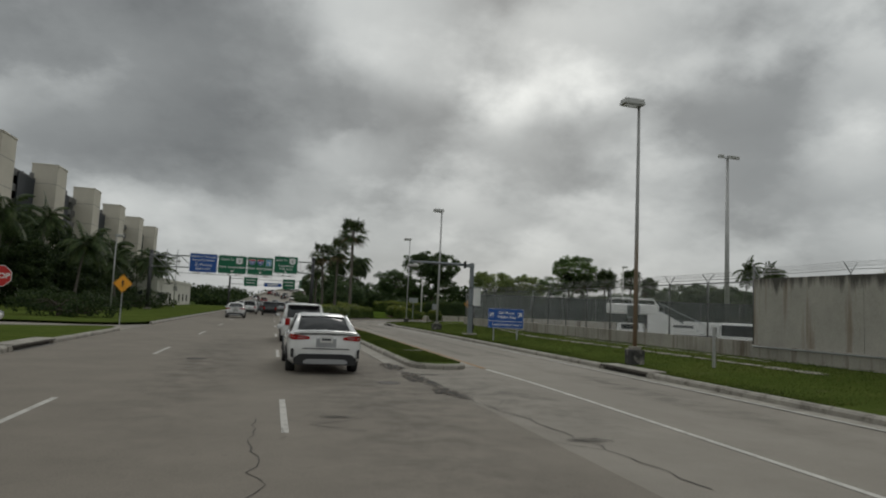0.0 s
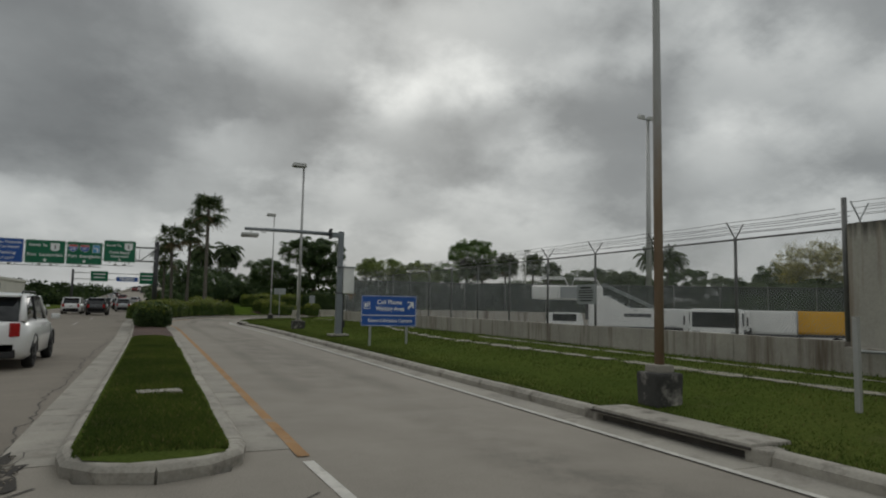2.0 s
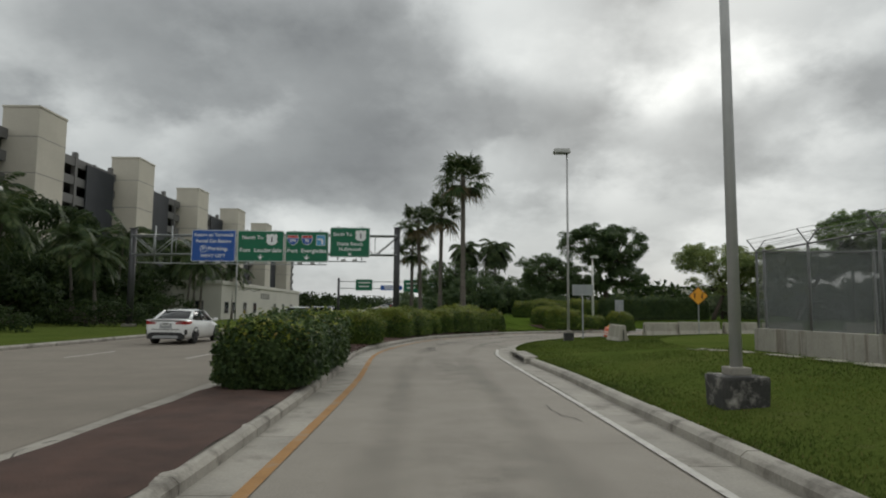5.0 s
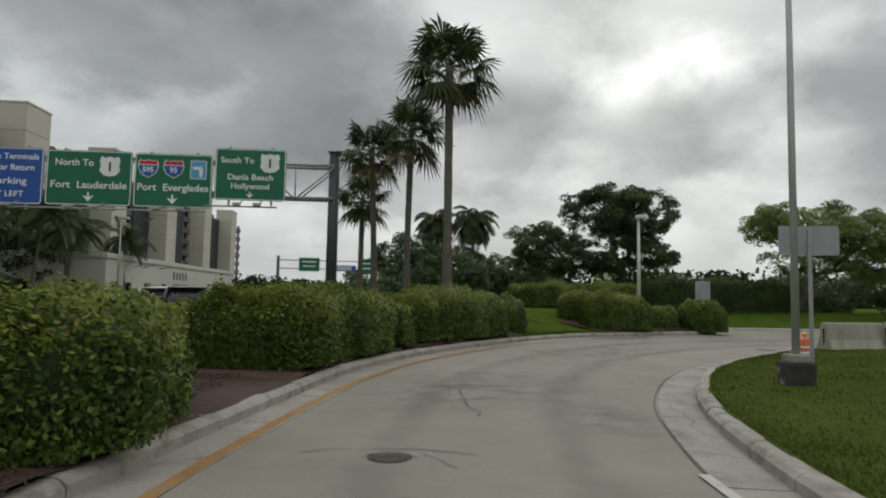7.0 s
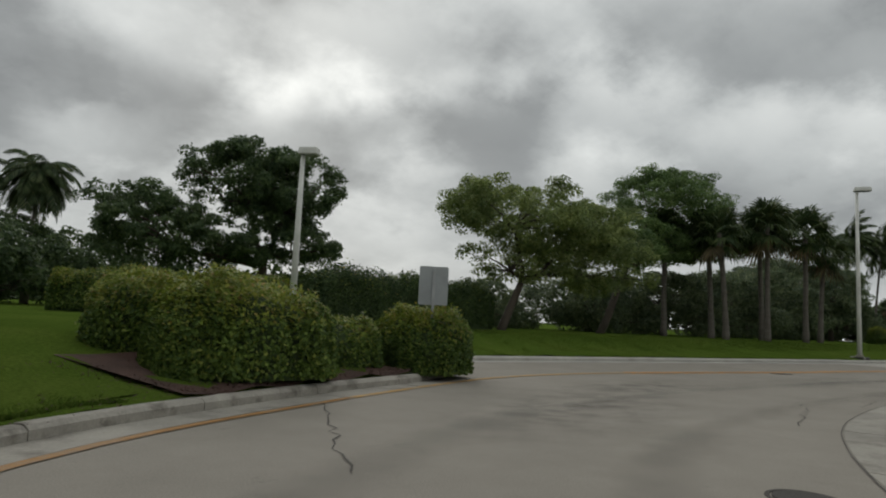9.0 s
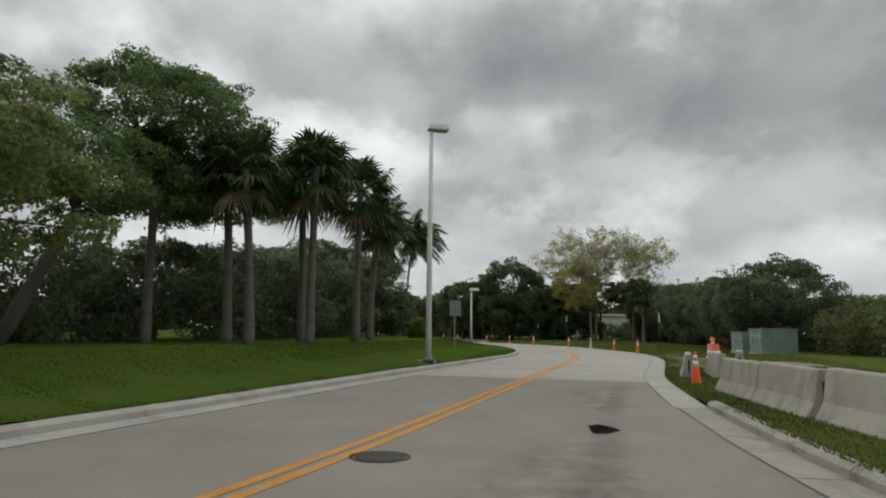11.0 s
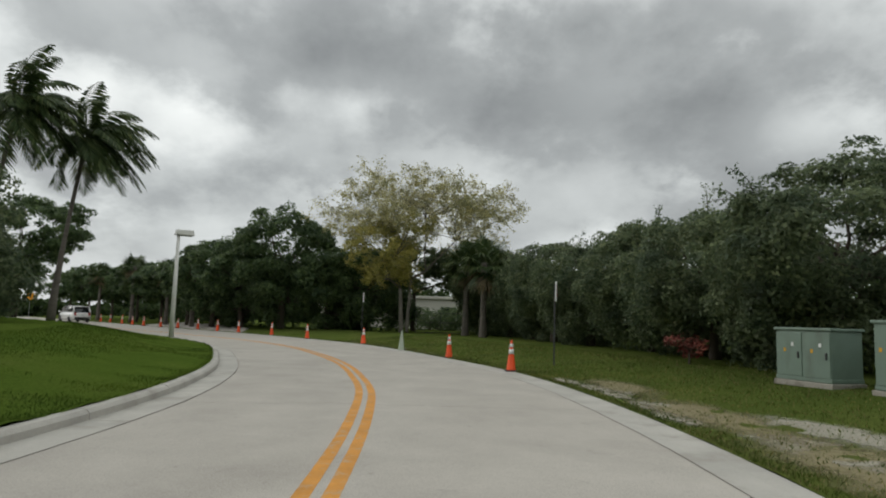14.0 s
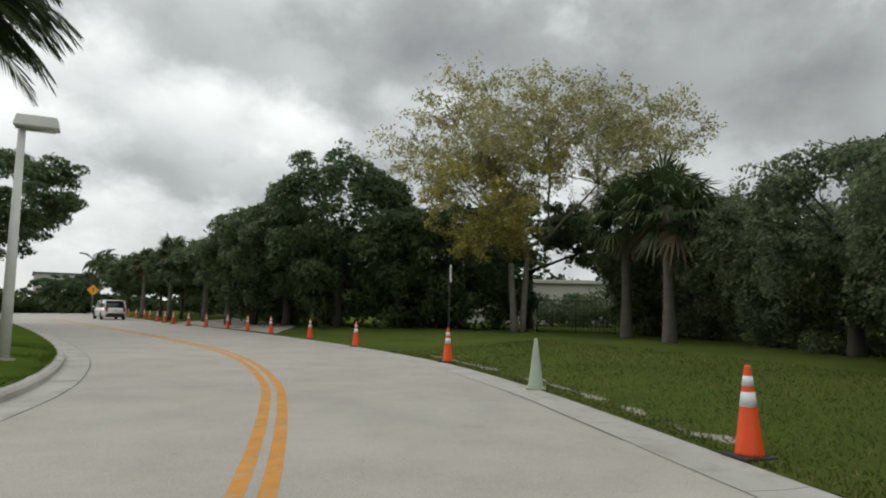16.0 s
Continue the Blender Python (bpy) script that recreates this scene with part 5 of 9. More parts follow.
def feather_palm(x, y, z0, height, label, seed, frond=3.2, fronds=18, trunk_r=0.16, lean=(0, 0), wind=(0, 0), pale=False, name="palm_tree", droop=0.105):
    """A coconut or royal palm: curved trunk and arching feather fronds of many leaflets."""
    r = np.random.default_rng(seed)
    root = thing(name, pose(x, y, z0), label, "palm tree", "palm trees")
    n = 12
    pts = [(lean[0] * t ** 1.4, lean[1] * t ** 1.4, height * t - 0.15 * (1 - t)) for t in np.linspace(0, 1, n)]
    rad = [trunk_r * (1.5 - 0.75 * min(1, t * 2.2) - 0.1 * t) for t in np.linspace(0, 1, n)]
    tubes("trunk", [(pts, rad)], M_PALEBARK if pale else M_PALMBARK, root, sides=10)
    top = np.array(pts[-1])
    wv = np.array([wind[0], wind[1], 0.0])
    quads, ribs = [], []
    for i in range(fronds):
        el = radians(78 - 103 * (i + 0.5) / fronds + r.normal() * 7)
        az = i * 2.39996 + r.normal() * 0.25
        d = np.array([math.cos(az) * math.cos(el), math.sin(az) * math.cos(el), math.sin(el)]) + wv * 0.3
        d /= np.linalg.norm(d)
        ln = frond * r.uniform(0.82, 1.1)
        steps = 16
        p, spine, way = top.copy(), [top.copy()], d.copy()
        for s in range(steps):
            way = way + np.array([0, 0, -droop - 0.04 * (s / steps)]) + wv * 0.075
            way /= np.linalg.norm(way)
            p = p + way * ln / steps
            spine.append(p.copy())
        ribs.append(([tuple(q) for q in spine[::3]], [0.035 * (1 - k / 6.5) for k in range(len(spine[::3]))]))
        for s in range(2, steps + 1):
            w = unit(spine[s] - spine[s - 1])
            side = unit(np.cross(w, [0, 0, 1.0]) + 1e-6)
            u = s / steps
            ll = frond * 0.26 * math.sin(math.pi * min(0.98, 0.18 + 0.8 * u)) ** 0.6
            for sgn in (-1, 1):
                for half in (0.0, 0.5):
                    base = spine[s - 1] + (spine[s] - spine[s - 1]) * half
                    tip = base + (side * sgn * 0.75 + w * 0.55 + np.array([0, 0, -0.42 - 0.25 * r.uniform()]) + wv * 0.35) * ll
                    midp = base + (tip - base) * 0.5 + np.array([0, 0, 0.07 * ll])
                    across = w * 0.055 * frond / 3
                    quads.append([base, midp + across, tip, midp - across])
    tubes("frond_ribs", ribs, M_PALM, root, sides=4)
    quad_cloud("fronds", np.array(quads), M_PALM, root)
    return root

# ---- street furniture by the slip road ----
lamp_a = lamp_post("street_lamp", 12.2, 18.4, 0.32, 8.9, M_RUSTPOLE, "tall rust-streaked street lamp on a blackened footing block", footing=(0.46, 0.52), radius=0.074)
lamp_b = lamp_post("street_lamp", 12.37, 45.74, 0.25, 8.95, M_POLE, "tall grey street lamp on a weathered footing block", footing=(0.62, 0.55))
lamp_c = lamp_post("street_lamp", 14.18, 66.0, 0.30, 8.8, M_POLE, "tall grey street lamp at the bend on a dark footing", footing=(0.4, 0.42), radius=0.06)
lamp_d = lamp_post("street_lamp", 21.5, 91.5, 0.8, 6.05, M_WHITEPOLE, "short white street lamp rising behind clipped bushes", head=(0.62, 0.4, 0.22), side=(0.7, -0.7), radius=0.11)
lamp_e = lamp_post("street_lamp", 52.44, 88.65, 0.18, 9.3, M_WHITEPOLE, "tall white street lamp on the lawn edge", head=(0.85, 0.45, 0.22), side=(0.5, -0.85), footing=(0.7, 0.3), radius=0.12)
lamp_f = lamp_post("street_lamp", 85.76, 94.55, 0.14, 5.0, M_WHITEPOLE, "short white street lamp on the lawn tip", head=(0.82, 0.45, 0.24), side=(0.55, -0.83), footing=(0.5, 0.22), radius=0.11)
for lx, ly in ((-14.9, 69.8), (-14.9, 112.0), (-14.9, 30.0)):
    lamp_post("street_lamp", lx, ly, 0.14, 7.5, M_POLE, "grey street lamp beside the main road", side=(1, 0))


def flood_mast(x, y, top):
    root = thing("floodlight_mast", pose(x, y, 0), "very tall grey floodlight mast on the apron", "floodlight mast")
    tubes("pole", [([(0, 0, 0), (0, 0, top * 0.5), (0, 0, top)], [0.28, 0.21, 0.13])], M_POLE, root, sides=12)
    part("crossarm", box_bm(2.2, 0.12, 0.12, (0, 0, top - 0.25), 0.02), M_GALV, root)
    for dx in (-0.95, 0.15, 0.85):
        part("floodlight", box_bm(0.55, 0.5, 0.35, (dx, -0.2, top - 0.3), 0.05, Matrix.Rotation(radians(20), 4, "X"), 0.8), M_LAMPHEAD, root)
    return root


flood_mast(44.87, 55.4, 18.7)
flood_mast(112, 20, 15)


def camera_arm(x, y, z0):
    """A square steel post with a long arm over the lane, a flat panel lamp at its end and a cabinet."""
    root = thing("overhead_arm_post", pose(x, y, z0), "grey steel post with a long arm over the lane", "gantry post")
    h = 4.35
    part("footing", box_bm(0.78, 0.66, 0.08, (0, 0, -0.04), 0.02), M_KERB, root, "concrete footing slab")
    part("post", box_bm(0.25, 0.25, 1.74, (0, 0, 0), 0.015), M_STEELPAINT, root)
    part("upper_post", box_bm(0.215, 0.215, h - 1.74, (0, 0, 1.74), 0.012), M_STEELPAINT, root)
    part("elbow", box_bm(0.56, 0.21, 0.21, (-0.16, 0, h - 0.27), 0.02), M_STEELPAINT, root)
    part("flange", box_bm(0.06, 0.42, 0.42, (-0.46, 0, h - 0.34), 0.01), M_DARKSTEEL, root, "dark bolted flange plate")
    tubes("arm", [([(-0.5, 0, h - 0.13), (-2.2, 0, h - 0.11), (-3.95, 0, h - 0.12)], [0.085, 0.075, 0.062])], M_STEELPAINT, root, sides=14)
    pl = part("panel_lamp", box_bm(0.66, 0.36, 0.1, (-3.75, -0.05, h - 0.42), 0.02, Matrix.Rotation(radians(-12), 4, "X")), M_LAMPHEAD, root, "flat pale panel lamp")
    part("lens", box_bm(0.56, 0.26, 0.02, (-3.75, -0.08, h - 0.435), 0.004, Matrix.Rotation(radians(-12), 4, "X")), M_LENS, pl)
    tubes("lamp_bracket", [([(-3.7, 0, h - 0.1), (-3.7, 0, h - 0.27)], 0.022)], M_GALV, root)
    tubes("lamp_bracket", [([(-3.3, 0, h - 0.1), (-3.3, 0, h - 0.22), (-3.1, 0, h - 0.22)], 0.02)], M_GALV, root)
    cab = part("cabinet", box_bm(0.46, 0.36, 1.08, (0.35, 0, 1.74), 0.012), M_TRUCKWHITE, root, "pale painted equipment cabinet")
    part("hood", box_bm(0.54, 0.42, 0.05, (0.37, -0.02, 2.82), 0.01), M_SIGNBACK, cab)
    part("vent_pipe", box_bm(0.04, 0.04, 0.16, (0.2, 0, 2.84), 0.01), M_SIGNBACK, cab)
    for zz in (1.72, 2.8):
        part("clamp_band", box_bm(0.31, 0.31, 0.045, (0, 0, zz), 0.006), M_DARKSTEEL, root)
    tubes("cable_conduit", [([(0.16, -0.05, 1.75), (0.165, -0.05, 0.7), (0.165, -0.05, 0.05)], 0.028)], M_TRIM, root, "black cable conduit")
    part("junction_box", box_bm(0.11, 0.11, 0.3, (0.19, -0.05, 0.3), 0.01), M_TRIM, root)
    return root


camera_arm(12.39, 37.58, 0.27)


def cell_sign():
    root = thing("waiting_area_sign", pose(12.57, 31.72, 0.28, 0, 0, -15.3), "blue road sign with white words Cell Phone Waiting Area", "road sign")
    p = sign_panel("panel", 1.87, 1.03, M_BLUE, root, (0, 0, 1.08), 0.05, (0.012, 0.012, M_SIGNWHITE))
    for sx in (-0.62, 0.62):
        part("post", box_bm(0.075, 0.05, 1.5, (sx, 0.06, -0.12), 0.006), M_GALV, root, "galvanised channel post")
    lettering("Cell Phone", 0.21, (0.02, -0.006, 0.29), p, M_SIGNWHITE, 0.018, 0.84)
    lettering("Waiting Area", 0.21, (0.04, -0.006, 0.07), p, M_SIGNWHITE, 0.018, 0.98)
    link_mesh("rule", [(-0.9, -0.006, -0.165), (0.9, -0.006, -0.165), (0.9, -0.006, -0.14), (-0.9, -0.006, -0.14)], [(0, 1, 2, 3)], M_SIGNWHITE, p)
    lettering("General Aviation Centers", 0.17, (0.05, -0.006, -0.33), p, M_SIGNWHITE, 0.016, 1.5)
    flat_shape("arrow", [(0.62, 0.1), (0.66, 0.06), (0.8, 0.2), (0.8, 0.1), (0.84, 0.1), (0.84, 0.32), (0.62, 0.32), (0.62, 0.28), (0.75, 0.28)][::-1], M_SIGNWHITE, p)
    ic = sign_panel("pictogram", 0.22, 0.24, M_BLUE, p, (-0.74, -0.004, 0.18), 0.03, (0.0, 0.014, M_SIGNWHITE), 0.002)
    lettering("P", 0.19, (0.04, -0.006, 0.0), ic, M_SIGNWHITE, 0.02)
    flat_shape("phone", [(-0.08, -0.07), (-0.02, -0.07), (-0.02, 0.06), (-0.08, 0.06)], M_SIGNWHITE, ic)
    part("stiffener", box_bm(1.6, 0.04, 0.05, (0, 0.05, 0.28), 0.004), M_GALV, p)
    return root


cell_sign()


def overhead_gantry():
    """The sign bridge over the main road: two posts, a box truss, four sign panels and a lighting rail."""
    root = thing("sign_gantry", pose(0, 83.75, 0.15), "steel sign gantry carrying one blue and three green signs", "sign gantry")
    for px, hh in ((5.3, 7.35), (-14.0, 7.1)):
        tubes("post", [([(px, 0.35, 0), (px, 0.35, hh)], [0.24, 0.22])], M_DARKSTEEL, root, sides=16)
        part("post_cap", box_bm(0.5, 0.5, 0.05, (px, 0.35, hh), 0.01), M_DARKSTEEL, root)
        part("post_base", box_bm(0.8, 0.8, 0.25, (px, 0.35, -0.05), 0.04), M_KERB, root)
    for yy in (0.1, 0.75):
        for zz in (6.75, 5.35):
            tubes("chord", [([(-14.0, yy, zz - 0.15), (-4, yy, zz + 0.03), (5.3, yy, zz)], 0.06)], M_GALV, root, sides=10)
    runs = []
    for i in range(12):
        x0, x1 = -14 + i * 1.61, -14 + (i + 1) * 1.61
        for yy in (0.1, 0.75):
            runs.append(([(x0, yy, 5.3 if i % 2 else 6.7), (x1, yy, 6.7 if i % 2 else 5.3)], 0.035))
        runs.append(([(x0, 0.1, 6.7), (x0, 0.75, 6.7)], 0.03))
        runs.append(([(x0, 0.1, 5.3), (x0, 0.75, 5.3)], 0.03))
        runs.append(([(x0, 0.1, 5.3), (x0, 0.1, 6.7)], 0.03))
    for k, rr in enumerate(runs):
        tubes("brace", [rr], M_GALV, root, sides=6)
    # lighting rail
    tubes("lamp_rail", [([(-13, -1.1, 4.55), (-9, -1.1, 4.5)], 0.035), ([(-9.6, -1.1, 4.5), (0.4, -1.1, 4.5)], 0.035), ([(0.3, -1.1, 4.75), (3.2, -1.1, 4.75)], 0.035)], M_GALV, root)
    for lx in (-8.4, -7.3, -4.9, -3.9, -1.5, -0.6, 1.6, 2.4):
        zz = 4.5 if lx < 0.3 else 4.75
        lp = part("sign_lamp", box_bm(0.3, 0.2, 0.12, (lx, -1.1, zz + 0.04), 0.02), M_LAMPHEAD, root)
        tubes("bracket", [([(lx, -1.1, zz), (lx, -0.4, zz + 0.25), (lx, 0.0, zz + 0.45)], 0.025)], M_GALV, root)
    for lx in (-12.2, -11.0):
        tubes("bare_bracket", [([(lx, -0.1, 4.55), (lx, -0.1, 7.3)], 0.05)], M_GALV, root)
    tubes("bare_rail", [([(-12.3, -0.12, 4.55), (-10.9, -0.12, 4.55)], 0.04)], M_GALV, root)
    panels = []
    for x0, x1, z0, z1, mt in ((-9.55, -6.36, 4.72, 7.03, M_BLUE), (-6.24, -2.86, 4.74, 7.0, M_GREEN), (-2.77, 0.36, 4.74, 6.98, M_GREEN), (0.46, 3.36, 5.13, 7.3, M_GREEN)):
        p = sign_panel("sign_panel", x1 - x0, z1 - z0, mt, root, ((x0 + x1) / 2, -0.2, (z0 + z1) / 2), 0.14, (0.02, 0.035, M_SIGNWHITE), 0.05)
        tagged(p, "blue sign panel with white lettering" if mt is M_BLUE else "green sign panel with white lettering")
        for dx in (-0.3, 0.3):
            part("bracket", box_bm(0.08, 0.1, z1 - z0 + 0.3, (dx * (x1 - x0), 0.1, -(z1 - z0) / 2 - 0.2), 0.01), M_GALV, p)
        panels.append(p)
    b, g1, g2, g3 = panels
    lettering("Return to Terminals", 0.34, (0, -0.008, 0.78), b, M_SIGNWHITE, 0.014, 2.8)
    lettering("Rental Car Return", 0.34, (0, -0.008, 0.33), b, M_SIGNWHITE, 0.014, 2.5)
    lettering("Parking", 0.38, (0.3, -0.008, -0.22), b, M_SIGNWHITE, 0.014, 1.35)
    lettering("NEXT LEFT", 0.32, (0, -0.008, -0.75), b, M_SIGNWHITE, 0.014, 1.75)
    v, f = cone_mesh([(0.26, 0), (0.26, 0.004)], 24)
    ring = link_mesh("parking_disc", v, f, M_SIGNWHITE, b)
    ring.matrix_basis = pose(-0.72, -0.004, -0.24, 90, 0, 0)
    v, f = cone_mesh([(0.22, 0.004), (0.22, 0.007)], 24)
    ring2 = link_mesh("disc_face", v, f, M_BLUE, b)
    ring2.matrix_basis = pose(-0.72, -0.004, -0.24, 90, 0, 0)
    lettering("P", 0.34, (-0.72, -0.013, -0.24), b, M_SIGNWHITE, 0.02)
    lettering("North To", 0.38, (-0.6, -0.008, 0.62), g1, M_SIGNWHITE, 0.016, 1.5)
    shield(g1, 0.8, 0.5, 0.82, "1")
    lettering("Fort  Lauderdale", 0.40, (0, -0.008, -0.30), g1, M_SIGNWHITE, 0.016, 3.0)
    arrow_down(g1, 0, -0.82, 0.45)
    shield(g2, -1.02, 0.5, 0.74, "595", True)
    shield(g2, 0.0, 0.5, 0.74, "95", True)
    sp = sign_panel("toll_road_shield", 0.66, 0.78, M_SIGNWHITE, g2, (1.0, -0.006, 0.48), 0.04, None, 0.004)
    flat_shape("shield_ground", [(-0.3, -0.36), (0.3, -0.36), (0.3, 0.36), (-0.3, 0.36)], plain("sky_blue_sheeting", (0.10, 0.36, 0.62), 0.5), sp)
    flat_shape("state_outline", [(-0.24, 0.12), (-0.24, 0.02), (0.02, 0.0), (0.06, -0.3), (0.16, -0.3), (0.2, -0.05), (0.12, 0.14)], M_SIGNWHITE, sp, -0.009)
    bars(sp, [(0, 0.25, 0.4, 0.07)], M_SIGNWHITE)
    lettering("Port  Everglades", 0.40, (0, -0.008, -0.30), g2, M_SIGNWHITE, 0.016, 2.85)
    arrow_down(g2, 0, -0.82, 0.45)
    lettering("South To", 0.34, (-0.55, -0.008, 0.58), g3, M_SIGNWHITE, 0.016, 1.35)
    shield(g3, 0.78, 0.5, 0.8, "1")
    lettering("Dania Beach", 0.34, (0, -0.008, -0.12), g3, M_SIGNWHITE, 0.016, 1.85)
    lettering("Hollywood", 0.34, (0, -0.008, -0.50), g3, M_SIGNWHITE, 0.016, 1.55)
    arrow_down(g3, 0, -0.88, 0.34)
    return root


overhead_gantry()


def far_gantry():
    root = thing("sign_gantry", pose(0, 152, 0.1), "distant sign gantry with green and blue sign panels", "sign gantry")
    for px in (-9, 9.5):
        tubes("post", [([(px, 0, 0), (px, 0, 7.0)], 0.22)], M_DARKSTEEL, root, sides=10)
    for zz in (5.2, 6.4):
        tubes("chord", [([(-9, 0, zz), (9.5, 0, zz)], 0.07)], M_GALV, root)
    for x0, x1, z0, z1, mt in ((-1.6, 2.3, 4.9, 5.8, M_BLUE), (2.5, 5.3, 4.5, 6.8, M_GREEN), (6.2, 8.2, 4.8, 6.8, M_GREEN), (-6, -3, 4.8, 6.8, M_GREEN)):
        p = sign_panel("sign_panel", x1 - x0, z1 - z0, mt, root, ((x0 + x1) / 2, -0.2, (z0 + z1) / 2), 0.12, (0.02, 0.04, M_SIGNWHITE), 0.05)
        w, h = x1 - x0, z1 - z0
        bars(p, [(0, h * 0.2, w * 0.7, 0.18), (0, -h * 0.12, w * 0.6, 0.18)], M_SIGNWHITE)
    return root


far_gantry()


def post_sign(name, x, y, z0, yaw, w, h, top, face, label, posts=1, back=True, post_mat=None):
    root = thing(name, pose(x, y, z0, 0, 0, yaw), label, "road sign")
    p = sign_panel("panel", w, h, face, root, (0, 0, top - z0 - h / 2), 0.04)
    for i in range(posts):
        px = 0 if posts == 1 else (-w * 0.3, w * 0.3)[i]
        part("post", box_bm(0.06, 0.045, top - z0 - 0.02, (px, 0.055, -0.05), 0.005), post_mat or M_GALV, root)
    return root, p


post_sign("road_sign", 21.75, 84.5, 0.3, 150, 0.62, 0.82, 2.38, M_SIGNBACK, "bare metal back of a road sign behind clipped bushes")
post_sign("road_sign", 15.05, 66.95, 0.3, 165, 0.95, 0.5, 2.75, M_SIGNBACK, "bare metal back of a wide road sign")
post_sign("road_sign", 61.3, 89.85, 0.3, 80, 0.62, 0.8, 2.95, M_SIGNBACK, "bare metal back of a road sign on the lawn")
for px, py, top, yw in ((75.85, 79.0, 2.75, -88), (97.6, 87.0, 3.05, -75)):
    rt, pn = post_sign("parking_sign", px, py, 0.22, yw + 72, 0.30, 0.62, top, M_SIGNWHITE, "narrow white parking sign on a dark steel post", post_mat=M_DARKSTEEL)
    bars(pn, [(0, 0.18, 0.2, 0.06), (0, 0.05, 0.2, 0.05), (0, -0.1, 0.2, 0.05)], M_RED)


def diamond_sign(x, y, z0, yaw, mid, size, label, two_way=True):
    root = thing("warning_sign", pose(x, y, z0, 0, 0, yaw), label, "warning sign")
    p = sign_panel("panel", size, size, M_SIGNYELLOW, root, (0, 0, mid - z0), 0.05, (0.015, 0.018, M_BLACK), 0.012)
    p.rotation_euler = (0, radians(45), 0)
    part("post", box_bm(0.06, 0.045, mid - z0, (0, 0.05, -0.05), 0.005), M_GALV, root)
    s = size * 0.5
    holder = new("symbol")
    holder.parent = root
    holder.location = (0, -0.008, mid - z0)
    holder.hide_render = False
    pts_up = [(-0.07, -0.4), (0.07, -0.4), (0.07, 0.15), (0.2, 0.15), (0, 0.45), (-0.2, 0.15), (-0.07, 0.15)]
    if two_way:
        flat_shape("arrow", [(-0.24 + a * s, b * s) for a, b in pts_up], M_BLACK, root, -0.02).location = (0.1 * s, 0, mid - z0)
        flat_shape("arrow", [(0.24 - a * s, -b * s) for a, b in pts_up], M_BLACK, root, -0.02).location = (-0.1 * s, 0, mid - z0)
    else:
        flat_shape("arrow", [(a * s * 1.2, b * s * 1.2) for a, b in pts_up], M_BLACK, root, -0.02).location = (0, 0, mid - z0)
        flat_shape("side_bar", [(0.02 * s, -0.3 * s), (0.25 * s, -0.1 * s), (0.18 * s, -0.02 * s), (0.02 * s, -0.15 * s)], M_BLACK, root, -0.02).location = (0, 0, mid - z0)
    bpy.data.objects.remove(holder)
    return root


diamond_sign(23.2, 73.6, 0.25, -12, 2.45, 0.75, "amber diamond sign with two opposed black arrows")
diamond_sign(155.5, 142.5, 0.1, -50, 3.2, 1.1, "amber diamond sign beyond the far bend", False)
diamond_sign(-7.3, 37.4, 0.14, 0, 2.3, 0.72, "amber diamond sign with a black merging arrow", False)


def stop_sign(x, y, z0):
    root = thing("stop_sign", pose(x, y, z0, 0, 0, 8), "red octagonal stop sign on a steel post", "stop sign")
    pts = [(0.38 * math.cos(radians(22.5 + 45 * k)), 0.38 * math.sin(radians(22.5 + 45 * k))) for k in range(8)]
    flat_shape("rim", [(a * 1.0, b + 2.0) for a, b in pts], M_SIGNWHITE, root, -0.02)
    fc = flat_shape("face", [(a * 0.94, b * 0.94 + 2.0) for a, b in pts], M_RED, root, -0.024)
    lettering("STOP", 0.25, (0, -0.03, 2.0), fc, M_SIGNWHITE, 0.02)
    part("backing", box_bm(0.5, 0.012, 0.5, (0, -0.01, 1.75), 0.003), M_SIGNBACK, root)
    part("post", box_bm(0.06, 0.05, 2.35, (0, 0.03, -0.05), 0.005), M_GALV, root)
    return root


stop_sign(-8.2, 23.6, 0.14)

# ---- work-zone things ----
CONES = [(74.95, 80.5), (80.83, 82.1), None, (91.4, 86.35), (97.35, 90.45), (101.95, 93.75), (106.0, 97.2), (108.6, 99.6), (111.6, 102.2), (113.8, 104.7), (115.8, 107.0), (118.6, 109.7), (121.6, 112.1), (124.4, 114.4), (128.4, 117.5), (132.2, 120.4), (137.5, 124.6), (142.0, 128.4)]
for i, c in enumerate(CONES):
    if c:
        traffic_cone(c[0], c[1], 0.02, turn=23 * i)
traffic_cone(86.05, 84.1, 0.02, faded=True)
traffic_cone(47.85, 79.6, 0.02, turn=12)
traffic_cone(4.8, 60.75, 0.2, turn=30)
traffic_drum(58.35, 77.8, 0.07, -80)
wrap = traffic_drum(17.15, 70.5, 0.2, 40)
tagged(wrap, "tilted orange traffic drum with a round amber lamp")
wrap.rotation_euler = (radians(9), radians(-12), radians(40))
wrap.scale = (0.72, 0.72, 0.55)
for bx, by, yw in ((52.1, 79.4, -4.5), (51.75, 78.55, -0.5), (52.75, 77.7, -9), (44.5, 78.95, 6), (41.3, 78.7, 6), (38.2, 78.3, 9), (35.2, 77.6, 16), (15.85, 64.1, 83.5), (21.3, 74.4, 14), (23.4, 74.4, 2), (24.3, 75.3, 38), (27.0, 76.7, 25), (30.0, 77.4, 12)):
    jersey_barrier(bx, by, right_height(bx, by) - (0.1 if bx > 50 else 0.17 if by < 70 else 0.05), yw, 3.3 if by > 79.3 else 3.05 if by < 70 else 2.2 if by < 74.5 else 2.8)


